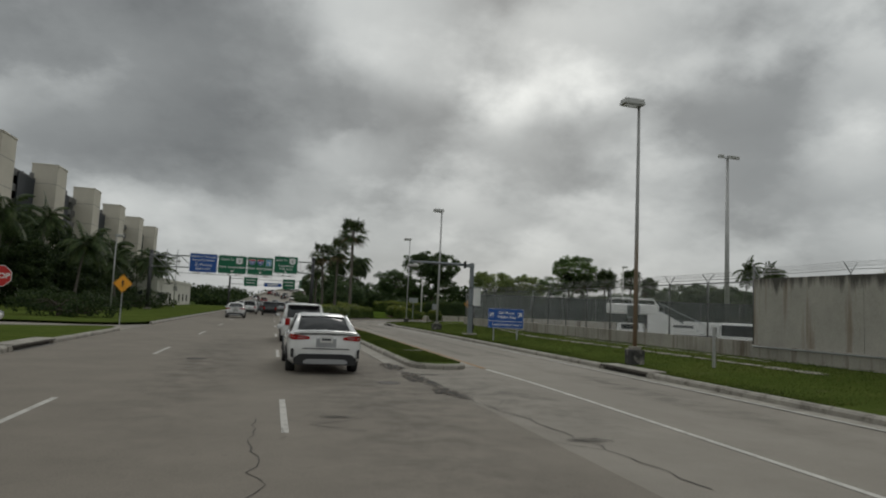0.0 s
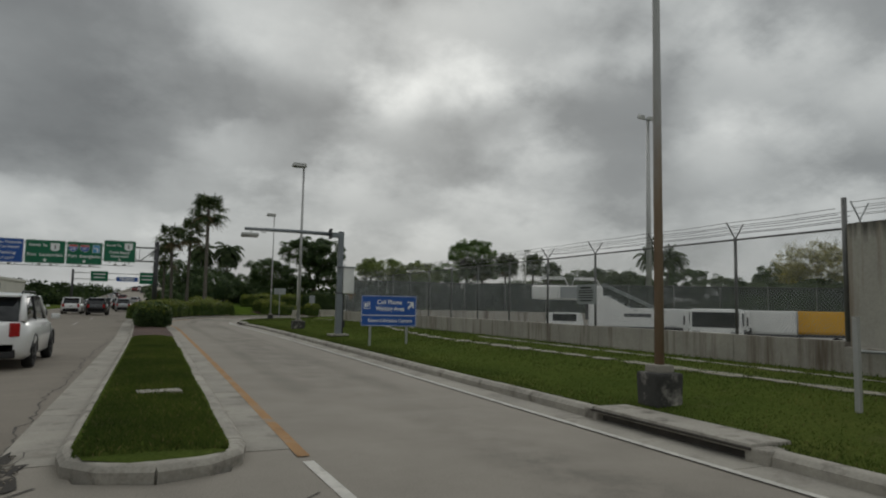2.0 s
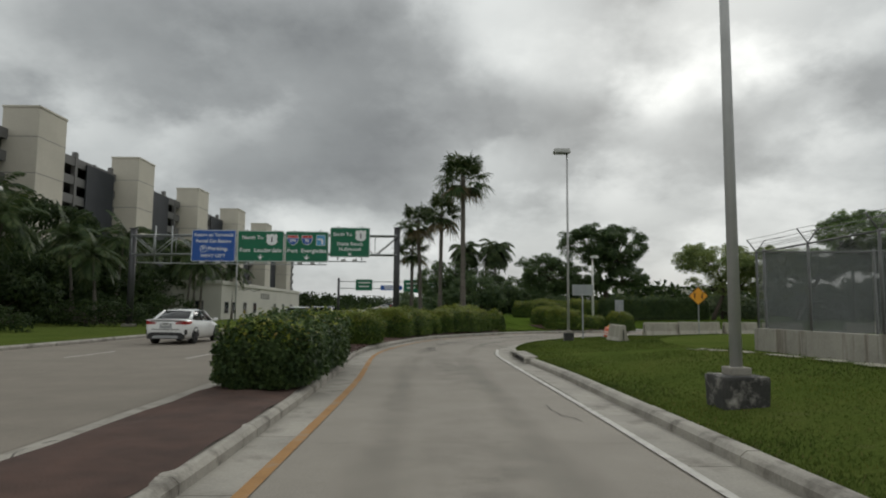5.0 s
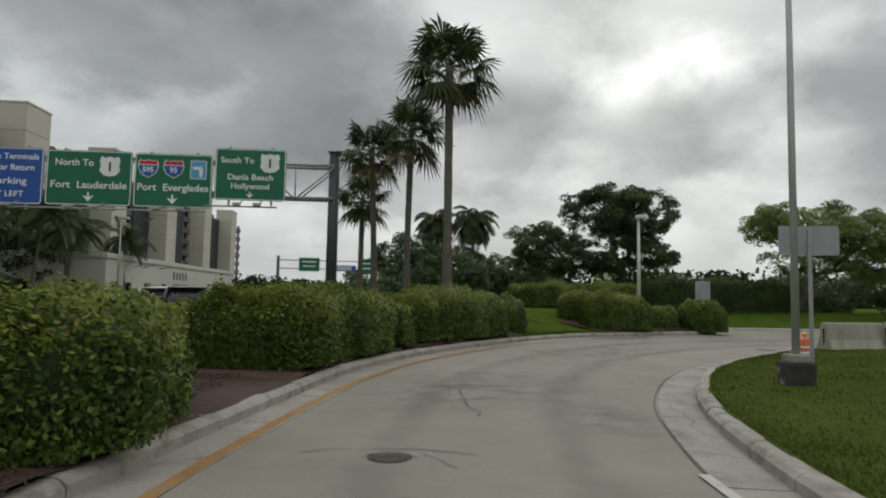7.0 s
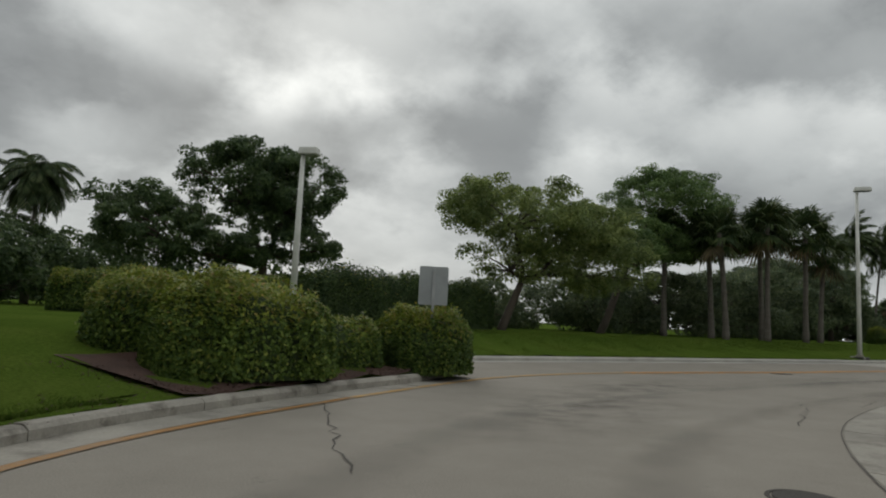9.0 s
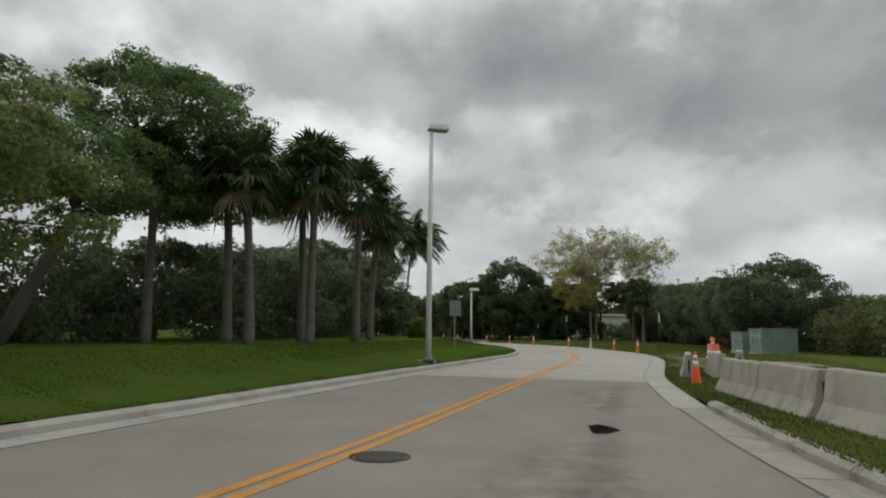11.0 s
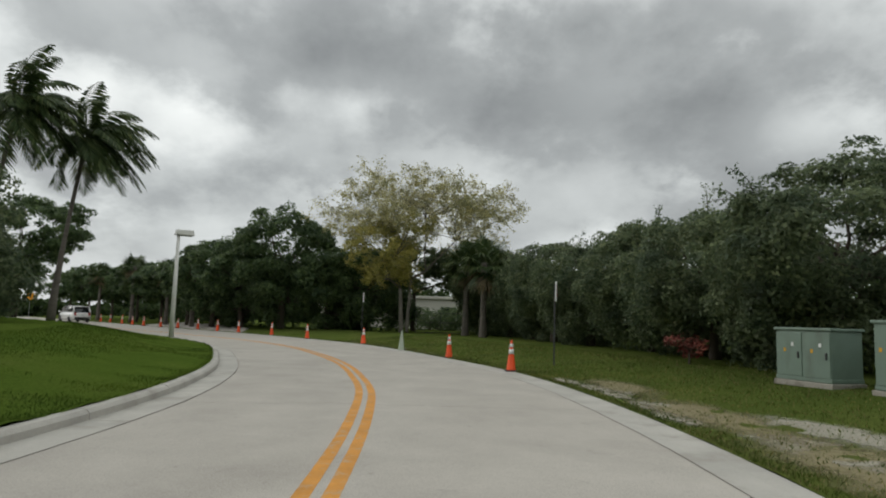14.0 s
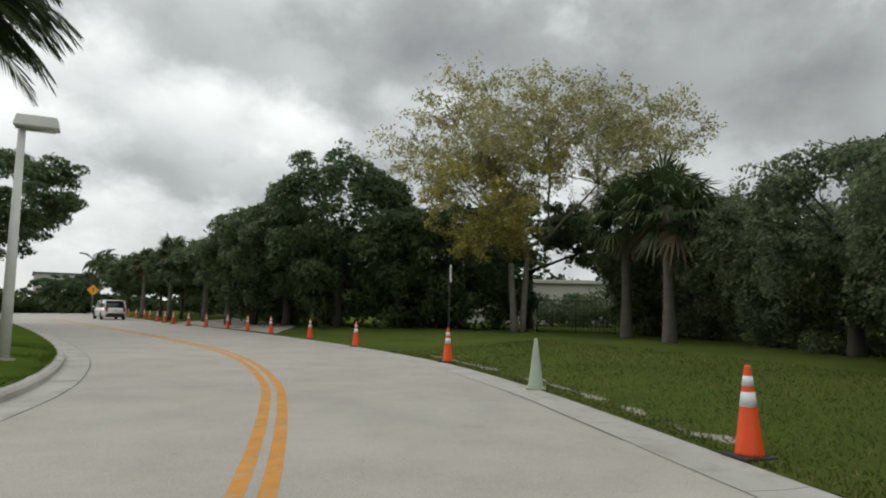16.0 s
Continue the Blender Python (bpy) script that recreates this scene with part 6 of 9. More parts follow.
def utility_box(x, y, z0, yaw, w, d, h, doors, label):
    root = thing("utility_cabinet", pose(x, y, z0, 0, 0, yaw), label, "utility cabinet", "green utility cabinets")
    part("plinth", box_bm(w + 0.1, d + 0.1, 0.12, (0, 0, -0.06), 0.02), M_KERB, root, "concrete pad")
    body = part("body", box_bm(w, d, h, (0, 0, 0.06), 0.015), M_UTIL, root)
    part("lid", box_bm(w + 0.08, d + 0.08, 0.06, (0, 0, h + 0.06), 0.015), M_UTIL, root)
    part("skirt", box_bm(w + 0.03, d + 0.03, 0.08, (0, 0, 0.07), 0.01), M_UTIL, root)
    for k in range(doors):
        dx = -w / 2 + w * (k + 0.5) / doors
        dr = part("door", box_bm(w / doors - 0.03, 0.02, h * 0.86, (dx, -d / 2 - 0.008, 0.16), 0.005), M_UTIL, root)
        part("handle", box_bm(0.03, 0.03, 0.14, (dx + w / doors * 0.36, -d / 2 - 0.03, h * 0.5), 0.006), M_DARKSTEEL, dr)
        bars(dr, [], M_SIGNWHITE)
        for q in range(2):
            lb = part("warning_label", box_bm(0.06, 0.004, 0.08, (dx - 0.1 + 0.2 * q, -d / 2 - 0.021, h * (0.62 + 0.12 * q)), 0.001), M_CONEWHITE if q else M_CONTYELLOW, dr)
    return root


utility_box(67.14, 73.68, 0.36, -165, 1.4, 1.9, 1.22, 3, "green painted steel utility cabinet with warning labels")
utility_box(69.35, 74.75, 0.36, -163, 1.35, 0.85, 1.05, 2, "smaller green steel utility cabinet with labels")

# ---- the perimeter wall and fence ----
def concrete_wall(name, x0, y0, x1, y1, z0, z1, thick, label, panel=3.0, material=None):
    """A cast wall of separate panels with a cap."""
    root = thing(name, Matrix.Identity(4), label, "wall", kind="structure")
    L = math.hypot(x1 - x0, y1 - y0)
    yaw = math.degrees(math.atan2(y1 - y0, x1 - x0))
    n = max(1, round(L / panel))
    for i in range(n):
        t = (i + 0.5) / n
        ob = part("wall_panel", box_bm(L / n - 0.012, thick, z1 - z0, (0, 0, 0), 0.012), material or M_WALL, root)
        ob.matrix_basis = pose(x0 + (x1 - x0) * t, y0 + (y1 - y0) * t, z0 + 0.004 * (i % 3), 0, 0, yaw)
    return root


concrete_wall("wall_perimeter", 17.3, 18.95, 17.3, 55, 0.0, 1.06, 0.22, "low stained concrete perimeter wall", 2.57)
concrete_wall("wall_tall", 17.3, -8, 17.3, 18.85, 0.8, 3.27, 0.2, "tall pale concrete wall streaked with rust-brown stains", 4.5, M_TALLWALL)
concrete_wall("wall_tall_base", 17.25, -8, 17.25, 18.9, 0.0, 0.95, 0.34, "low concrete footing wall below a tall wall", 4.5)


def chain_link(w, h):
    """Diagonal wires of a chain-link bay, as thin prisms."""
    vs, fs = [], []
    step = 0.085
    for sgn in (1, -1):
        for c in np.arange(-h, w, step):
            a, b = max(0, c), min(w, c + h)
            if b <= a:
                continue
            z0, z1 = a - c, b - c
            p = [(a, z0), (b, z1)] if sgn > 0 else [(w - a, z0), (w - b, z1)]
            k = len(vs)
            for (px, pz) in p:
                vs += [(px, -0.0022, pz), (px, 0.0022, pz), (px + 0.003 * sgn, 0, pz - 0.003)]
            fs += [(k, k + 1, k + 4, k + 3), (k + 1, k + 2, k + 5, k + 4), (k + 2, k, k + 3, k + 5)]
    me = bpy.data.meshes.new("chain_link")
    me.from_pydata(vs, [], fs)
    me.materials.append(M_GALV)
    return me


def security_fence():
    root = thing("security_fence", pose(17.3, 18.95, 1.05), "galvanised chain-link fence topped with barbed wire on a concrete wall", "fence")
    bay = 2.57
    link = chain_link(bay, 2.12)
    post_me = None
    for i in range(15):
        yy = i * bay
        po = tubes("post", [([(0, yy, 0), (0, yy, 2.2 if i else 2.75)], 0.035 if i else 0.05)], M_FENCEPOST, root, sides=8)
        if i:
            tubes("barb_arm", [([(0, yy, 2.16), (-0.26, yy, 2.52)], 0.016), ([(0, yy, 2.16), (0.26, yy, 2.52)], 0.016)], M_FENCEPOST, root, sides=5)
        if i < 14:
            shared("chain_link", link, root, pose(0, yy, 0.03, 0, 0, 90))
            tubes("top_rail", [([(0, yy, 2.15), (0, yy + bay, 2.15)], 0.024)], M_FENCEPOST, root, sides=6)
    for k in range(3):
        for sx in (-1, 1):
            pts = []
            for i in range(15):
                q = 0.34 + 0.3 * k
                pts.append((sx * 0.26 * (q + 0.05), i * bay, 2.16 + 0.36 * (q + 0.05)))
                pts.append((sx * 0.26 * (q + 0.05), (i + 0.5) * bay, 2.14 + 0.36 * (q + 0.05)))
            tubes("barbed_wire", [(pts[:-1], 0.006)], M_FENCEPOST, root, sides=4)
    # notice board wired to the fence
    p = sign_panel("notice_board", 0.9, 0.6, M_SIGNBACK, root, (-0.06, 8.1, 0.95), 0.01)
    p.rotation_euler = (0, 0, radians(-90))
    tagged(p, "pale notice board with small dark lines")
    bars(p, [(0, 0.2, 0.55, 0.05), (0, 0.11, 0.7, 0.03), (0, 0.05, 0.72, 0.03), (0, -0.03, 0.7, 0.03), (0, -0.1, 0.72, 0.03), (0, -0.19, 0.6, 0.04)], M_BLACK)
    return root


security_fence()


def screen_fence():
    root = thing("screened_fence", Matrix.Identity(4), "tall chain-link fence covered with dark windscreen", "fence")
    pts = [(17.5, 54.9), (26, 53.5), (36, 47.5), (46, 40.5), (60, 33), (80, 24)]
    for (xa, ya), (xb, yb) in zip(pts, pts[1:]):
        L = math.hypot(xb - xa, yb - ya)
        yaw = math.degrees(math.atan2(yb - ya, xb - xa))
        n = max(1, round(L / 3.2))
        for i in range(n):
            t = i / n
            x, y = xa + (xb - xa) * t, ya + (yb - ya) * t
            tubes("post", [([(x, y, 0), (x, y, 3.3)], 0.04)], M_FENCEPOST, root, sides=6)
            sc = part("windscreen", box_bm(L / n - 0.08, 0.012, 2.25, (L / n / 2, 0.05, 0.95), 0.003), M_SCREEN, root)
            sc.matrix_basis = pose(x, y, 0, 0, 0, yaw)
        tubes("top_rail", [([(xa, ya, 3.22), (xb, yb, 3.22)], 0.03)], M_FENCEPOST, root, sides=6)
    return root


screen_fence()


def wall_barbs():
    """Forked arms with barbed wire along the top of the tall wall, and a pipe rail at its foot."""
    root = thing("barbed_wire_topping", pose(17.3, -8, 3.27), "forked steel arms with barbed wire on a concrete wall", "barbed wire")
    ys = [0.4 + 3.75 * i for i in range(8)]
    for yy in ys:
        part("foot_plate", box_bm(0.12, 0.12, 0.02, (0, yy, 0), 0.004), M_GALV, root)
        for sx in (-1, 1):
            tubes("barb_arm", [([(0, yy, 0), (0, yy, 0.06), (sx * 0.26, yy, 0.4)], 0.016)], M_GALV, root, sides=5)
    for k in range(3):
        for sx in (-1, 1):
            q = 0.35 + 0.3 * k
            pts = []
            for a, b in zip(ys, ys[1:]):
                pts += [(sx * 0.26 * q, a, 0.06 + 0.34 * q), (sx * 0.26 * q, (a + b) / 2, 0.03 + 0.34 * q)]
            pts.append((sx * 0.26 * q, ys[-1], 0.06 + 0.34 * q))
            tubes("barbed_wire", [(pts, 0.006)], M_GALV, root, sides=4)
    rail = thing("pipe_rail", pose(16.95, -8, 0.9), "weathered steel pipe rail along a concrete wall", "rail")
    tubes("pipe", [([(0, 0, 0), (0, 13, 0), (0, 26.6, 0)], 0.03)], M_GALV, rail, sides=8)
    for i in range(10):
        tubes("standoff", [([(0, 0.5 + 2.8 * i, 0), (0.16, 0.5 + 2.8 * i, 0)], 0.018)], M_GALV, rail, sides=6)


wall_barbs()
post_w = thing("marker_post", pose(13.7, 16.4, right_height(13.7, 16.4)), "short square grey marker post on the verge", "post")
part("post", box_bm(0.07, 0.07, 1.3, (0, 0, -0.08), 0.01), M_POLE, post_w)
part("cap", box_bm(0.08, 0.08, 0.02, (0, 0, 1.22), 0.006), M_POLE, post_w)
slab_m = thing("concrete_slab", pose(5.4, 21.5, 0.17, 0, 0, 6), "small pale concrete slab set in the median grass", "slab")
part("slab", box_bm(0.62, 0.34, 0.1, (0, 0, -0.03), 0.02), M_GUTTER, slab_m)
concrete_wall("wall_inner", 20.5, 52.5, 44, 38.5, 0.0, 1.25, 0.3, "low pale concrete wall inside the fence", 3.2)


def yard_fence():
    """A dark wire fence with slender posts behind the palms."""
    root = thing("yard_fence", pose(106.8, 74.2, 0.3, 0, 0, 90), "dark wire yard fence behind the palms", "fence")
    for i in range(6):
        tubes("post", [([(i * 1.9, 0, 0), (i * 1.9, 0, 1.75)], 0.035)], M_DARKSTEEL, root, sides=6)
        if i < 5:
            for zz in (0.15, 0.95, 1.68):
                tubes("rail", [([(i * 1.9, 0, zz), (i * 1.9 + 1.9, 0, zz)], 0.022)], M_DARKSTEEL, root, sides=5)
            for k in range(1, 10):
                tubes("bar", [([(i * 1.9 + k * 0.19, 0, 0.1), (i * 1.9 + k * 0.19, 0, 1.7)], 0.009)], M_DARKSTEEL, root, sides=4)
    return root


yard_fence()

# ---- vehicles ----
def ring_loft(stations, section, name, material, parent, label=""):
    """Skins rings of section points through stations; closed at both ends."""
    vs, fs, n = [], [], None
    for st in stations:
        ring = section(*st)
        n = len(ring)
        vs += ring
    for i in range(len(stations) - 1):
        for k in range(n):
            a, b = i * n + k, i * n + (k + 1) % n
            fs.append((a, b, b + n, a + n))
    fs.append(tuple(reversed(range(n))))
    fs.append(tuple((len(stations) - 1) * n + k for k in range(n)))
    return link_mesh(name, vs, fs, material, parent, label, True)


CAR_KINDS = {
    "sedan": dict(L=4.62, W=0.89, H=1.44, belt=0.95, deck=1.03, wheel=0.315, glass=(-1.72, -0.95, 0.42, 1.22), nose=0.74),
    "suv": dict(L=4.60, W=0.93, H=1.68, belt=1.06, deck=1.08, wheel=0.35, glass=(-2.12, -1.72, 0.45, 1.25), nose=0.92),
    "minivan": dict(L=5.1, W=0.99, H=1.74, belt=1.05, deck=1.08, wheel=0.34, glass=(-2.42, -2.05, 0.95, 1.85), nose=0.86),
}


def rear_panel(name, xs, tops, bottoms, material, parent, label="", proud=0.016):
    """A thin panel that hugs the curved tail of a sedan: heights of its upper and lower edge at places across."""
    back = [np.interp(abs(x), (0, 0.71, 0.80, 0.863, 0.89), (-2.31, -2.31, -2.255, -2.08, -1.66)) for x in xs]
    vs, n = [], len(xs)
    for z, dy in ((tops, -proud), (bottoms, -proud), (bottoms, 0.1), (tops, 0.1)):
        vs += [(xs[i], back[i] + dy, z[i]) for i in range(n)]
    fs = [(k * n + i, k * n + i + 1, (k + 1) % 4 * n + i + 1, (k + 1) % 4 * n + i) for k in range(4) for i in range(n - 1)]
    fs += [(0, n, 2 * n, 3 * n), (n - 1, 4 * n - 1, 3 * n - 1, 2 * n - 1)]
    return link_mesh(name, vs, fs, material, parent, label)


def car(x, y, yaw, kind, paint, label, z=0.0):
    k = CAR_KINDS[kind]
    L, W, H, belt, deck = k["L"], k["W"], k["H"], k["belt"], k["deck"]
    root = thing("car", pose(x, y, z, 0, 0, yaw), label, "car", "cars on the road")
    lo = 0.2

    def section(t, zl, zt, wk):
        yy, w, zm = (t - 0.5) * L, W * wk, zl + (zt - zl) * 0.55
        half = [(0.0, zl), (0.82 * w, zl), (0.97 * w, zl + 0.10), (w, zm), (0.965 * w, zt - 0.09), (0.86 * w, zt), (0.0, zt + 0.025)]
        return [(px, yy, pz) for px, pz in half] + [(-px, yy, pz) for px, pz in reversed(half[1:-1])]

    rear = deck if kind == "sedan" else belt
    st = [(0.0, 0.42, rear - 0.12, 0.80), (0.012, 0.32, rear - 0.05, 0.90), (0.05, 0.25, rear, 0.97), (0.14, lo, rear, 1.0), (0.3, lo, belt + (deck - belt) * 0.3, 1.0), (0.55, lo, belt, 1.0), (0.72, lo, belt - 0.01, 0.99), (0.80, lo, belt - 0.05, 0.98), (0.92, 0.22, k["nose"], 0.93), (0.975, 0.26, k["nose"] - 0.1, 0.84), (1.0, 0.36, k["nose"] - 0.2, 0.72)]
    body = ring_loft(st, section, "body", paint, root)
    g0, g1, g2, g3 = k["glass"]
    wb, wr = 0.875 * W, 0.66 * W if kind == "sedan" else 0.74 * W
    zb = belt - 0.03

    def gsec(yy, zt, wt):
        return [(wb * 0.99, yy, zb), (wt, yy, zt), (0, yy, zt + 0.02), (-wt, yy, zt), (-wb * 0.99, yy, zb)]

    ring_loft([(g0, zb + 0.05, wb * 0.9), (g1, H - 0.06, wr), ((g1 + g2) / 2, H - 0.03, wr * 1.02), (g2, H - 0.06, wr), (g3, zb + 0.03, wb * 0.9)], gsec, "glasshouse", M_CARGLASS, root, "tinted car windows")
    vs, fs = [], []
    for i, (yy, zz, ww) in enumerate(((g1 - 0.06, H - 0.075, wr), (g1 + 0.12, H - 0.03, wr * 1.02), ((g1 + g2) / 2, H, wr * 1.04), (g2 - 0.15, H - 0.03, wr * 1.02), (g2 + 0.06, H - 0.085, wr))):
        vs += [(-ww - 0.02, yy, zz - 0.05), (-ww * 0.9, yy, zz), (0, yy, zz + 0.02), (ww * 0.9, yy, zz), (ww + 0.02, yy, zz - 0.05)]
    for i in range(4):
        for q in range(4):
            a = i * 5 + q
            fs.append((a, a + 1, a + 6, a + 5))
    link_mesh("roof", vs, fs, paint, root, smooth=True)
    for sx in (-1, 1):
        tubes("pillar", [([(sx * wb * 0.95, g3 - 0.02, zb), (sx * (wr + 0.01), g2 + 0.02, H - 0.07)], 0.035)], paint, root, sides=6)
        tubes("pillar", [([(sx * wb * 0.95, g0 + 0.02, zb + 0.02), (sx * (wr + 0.01), g1 - 0.02, H - 0.07)], [0.09, 0.05])], paint, root, sides=6)
        tubes("pillar", [([(sx * wb * 0.985, (g1 + g2) / 2, zb), (sx * (wr + 0.02), (g1 + g2) / 2, H - 0.05)], 0.03)], M_TRIM, root, sides=6)
        if kind == "sedan":
            rear_panel("tail_lamp", [sx * k_ for k_ in (0.40, 0.55, 0.70, 0.78, 0.84, 0.875)], (0.90, 0.925, 0.94, 0.945, 0.945, 0.94), (0.845, 0.835, 0.825, 0.82, 0.83, 0.86), M_TAIL, root, "dark red tail lamp")
            rear_panel("lamp_stripe", [sx * k_ for k_ in (0.50, 0.66, 0.76, 0.82)], (0.885, 0.892, 0.895, 0.895), (0.868, 0.872, 0.875, 0.875), M_RIM, root, "clear lamp stripe", 0.02)
            rear_panel("corner_slot", [sx * k_ for k_ in (0.755, 0.79, 0.82)], (0.60, 0.615, 0.60), (0.40, 0.40, 0.42), M_TRIM, root, "black corner slot")
        else:
            part("tail_lamp", box_bm(0.2, 0.16, 0.3, (sx * W * 0.70, -L / 2 + 0.05, rear - 0.33), 0.03, Matrix.Rotation(radians(sx * 18), 4, "Z")), M_TAIL, root, "red tail lamp")
        part("headlamp", box_bm(0.3, 0.14, 0.12, (sx * W * 0.62, L / 2 - 0.12, k["nose"] - 0.22), 0.03), M_LENS, root, "clear headlamp")
        part("mirror", box_bm(0.2, 0.12, 0.13, (sx * (W + 0.1), g2 + 0.45, belt - 0.01), 0.04), paint, root)
        for hy in (-0.45, 0.55):
            part("door_handle", box_bm(0.025, 0.2, 0.03, (sx * W * 0.985, hy, belt - 0.17), 0.008), paint, root)
        for wy in (-L * 0.292, L * 0.3):
            r = k["wheel"]
            arch = []
            for q in range(11):
                t = math.pi * q / 10
                arch.append((sx * (W - 0.015), wy + (r + 0.055) * math.cos(t), r + (r + 0.055) * math.sin(t)))
            tubes("wheel_arch", [(arch, 0.03)], M_TRIM, root, sides=6)
            prof = [(r * 0.62, -0.10), (r * 0.94, -0.105), (r, -0.07), (r, 0.07), (r * 0.94, 0.105), (r * 0.62, 0.10)]
            v, f = cone_mesh(prof, 24)
            ty = link_mesh("wheel", v, f, M_TYRE, root, "black rubber tyre", True)
            ty.matrix_basis = pose(sx * (W - 0.11), wy, r, 0, 90, 0)
            v, f = cone_mesh([(r * 0.64, 0.085 * sx), (r * 0.6, 0.10 * sx), (r * 0.2, 0.088 * sx)], 20)
            rim = link_mesh("rim", v, f, M_RIM, ty, "grey alloy rim", True)
            for q in range(5):
                sp = part("spoke", box_bm(r * 0.14, r * 0.5, 0.02, (0, r * 0.33, 0.098 * sx), 0.004), M_TRIM, ty)
                sp.matrix_basis = pose(0, 0, 0, 0, 0, 72 * q)
    if kind == "sedan":
        xs = (-0.74, -0.62, -0.45, 0.0, 0.45, 0.62, 0.74)
        rear_panel("bumper_insert", xs, (0.40, 0.49, 0.50, 0.50, 0.50, 0.49, 0.40), (0.24, 0.24, 0.24, 0.24, 0.24, 0.24, 0.24), M_TRIM, root, "black lower bumper insert")
        rear_panel("diffuser", (-0.52, -0.44, 0.0, 0.44, 0.52), (0.33, 0.375, 0.38, 0.375, 0.33), (0.27, 0.265, 0.265, 0.265, 0.27), M_CARSILVER, root, "silver diffuser strip", 0.025)
        rear_panel("trunk_gap", (-0.56, 0.0, 0.56), (0.632, 0.632, 0.632), (0.612, 0.612, 0.612), M_TRIM, root, "", 0.012)
        rear_panel("plate_recess", (-0.24, 0.0, 0.24), (0.86, 0.87, 0.86), (0.66, 0.66, 0.66), M_CARSILVER, root, "", 0.012)
        rear_panel("trunk_lip", (-0.78, -0.55, 0.0, 0.55, 0.78), (1.0, 1.035, 1.05, 1.035, 1.0), (0.965, 0.985, 1.0, 0.985, 0.965), paint, root, "", 0.05)
        # black strip painted in for the shaded crease below the lip
        rear_panel("lip_shade", (-0.62, 0.0, 0.62), (0.975, 0.985, 0.975), (0.962, 0.972, 0.962), M_TRIM, root, "", 0.012)
        part("roof_fin", box_bm(0.04, 0.16, 0.05, (0, g1 + 0.1, H - 0.02), 0.012, taper=0.5), paint, root)
    else:
        part("bumper_insert", box_bm(W * 1.5, 0.1, 0.34, (0, -L / 2 + 0.05, 0.27), 0.04), M_TRIM, root, "black lower bumper insert")
    part("grille", box_bm(W * 1.2, 0.06, 0.2, (0, L / 2 - 0.05, 0.42), 0.03), M_TRIM, root)
    pl = part("number_plate", box_bm(0.31, 0.02, 0.155, (0, -L / 2 - (0.022 if kind == "sedan" else -0.025), 0.77 if kind == "sedan" else 0.72), 0.006), M_PLATE, root, "pale number plate")
    zc = 0.77 if kind == "sedan" else 0.72
    link_mesh("plate_bar", [(-0.11, -L / 2 - 0.036, zc + 0.05), (0.11, -L / 2 - 0.036, zc + 0.05), (0.11, -L / 2 - 0.036, zc + 0.1), (-0.11, -L / 2 - 0.036, zc + 0.1)], [(0, 1, 2, 3)], M_CARGREY, pl)
    if kind != "sedan":
        part("trunk_trim", box_bm(W * 0.8, 0.03, 0.03, (0, -L / 2 + 0.035, rear - 0.2), 0.008), M_RIM, root, "chrome trim strip")
    if kind != "sedan":
        part("rear_spoiler", box_bm(wr * 1.9, 0.22, 0.04, (0, g1 - 0.08, H - 0.09), 0.012), paint, root)
        for sx in (-1, 1):
            tubes("roof_rail", [([(sx * wr * 0.92, g1 + 0.2, H + 0.0), (sx * wr * 0.92, g1 + 0.3, H + 0.045), (sx * wr * 0.92, g2 - 0.3, H + 0.045), (sx * wr * 0.92, g2 - 0.2, H)], 0.017)], M_TRIM, root, sides=6)
    return root


car(1.85, 17.4, 1, "sedan", M_CARWHITE, "white four-door sedan in the lane beside the slip road")
car(1.9, 29.6, 0, "suv", M_CARWHITE, "white compact sport utility car with dark lower bumper")
car(-2.8, 65.5, 1, "sedan", M_CARWHITE, "white four-door sedan in the middle lane")
car(0.3, 83.0, 0, "suv", M_CARBLACK, "black sport utility car on the main road")
car(-1.5, 96.0, 0, "sedan", M_CARGREY, "dark grey sedan in the queue on the main road")
car(1.8, 104.0, 0, "suv", M_CARSILVER, "silver sport utility car in the queue on the main road")
car(-0.8, 142.0, -1, "suv", M_CARWHITE, "white compact sport utility car on the main road")
car(-1.8, 112, 2, "sedan", M_CARBLACK, "black sedan on the main road")
car(0.6, 121.0, 0, "suv", M_CARBLACK, "black sport utility car on the main road")
car(128.5, 121.5, -45, "minivan", M_CARWHITE, "white minivan driving round the far bend")
car(-14.3, 34.6, -84, "sedan", M_CARWHITE, "white sedan waiting in the side road")
QUEUE = [(-0.30, -2.2, "suv", M_CARWHITE), (-0.16, 1.6, "sedan", M_CARGREY), (-0.02, -1.8, "suv", M_CARBLACK)]
QUEUE += [(0.06 + 0.042 * i, (-5.6, -2.0, 1.7, 5.2)[(i * 7 + i // 3) % 4], ("sedan", "suv", "suv", "sedan", "minivan")[i % 5], (M_CARWHITE, M_CARBLACK, M_CARSILVER, M_CARGREY, M_CARRED, M_CARWHITE, M_CARBLACK)[i % 7]) for i in range(21)]
for i, (s, off, kind, paint) in enumerate(QUEUE):
    if s < 0:
        car(off, 150 + 210 * s, 0, kind, paint, "car in the distant queue of traffic")
    else:
        cx, cy, cz = viaduct_line(s)
        car(cx + off, cy, -math.degrees(math.atan(44 * s / 210)), kind, paint, "car climbing the distant bridge road", cz)


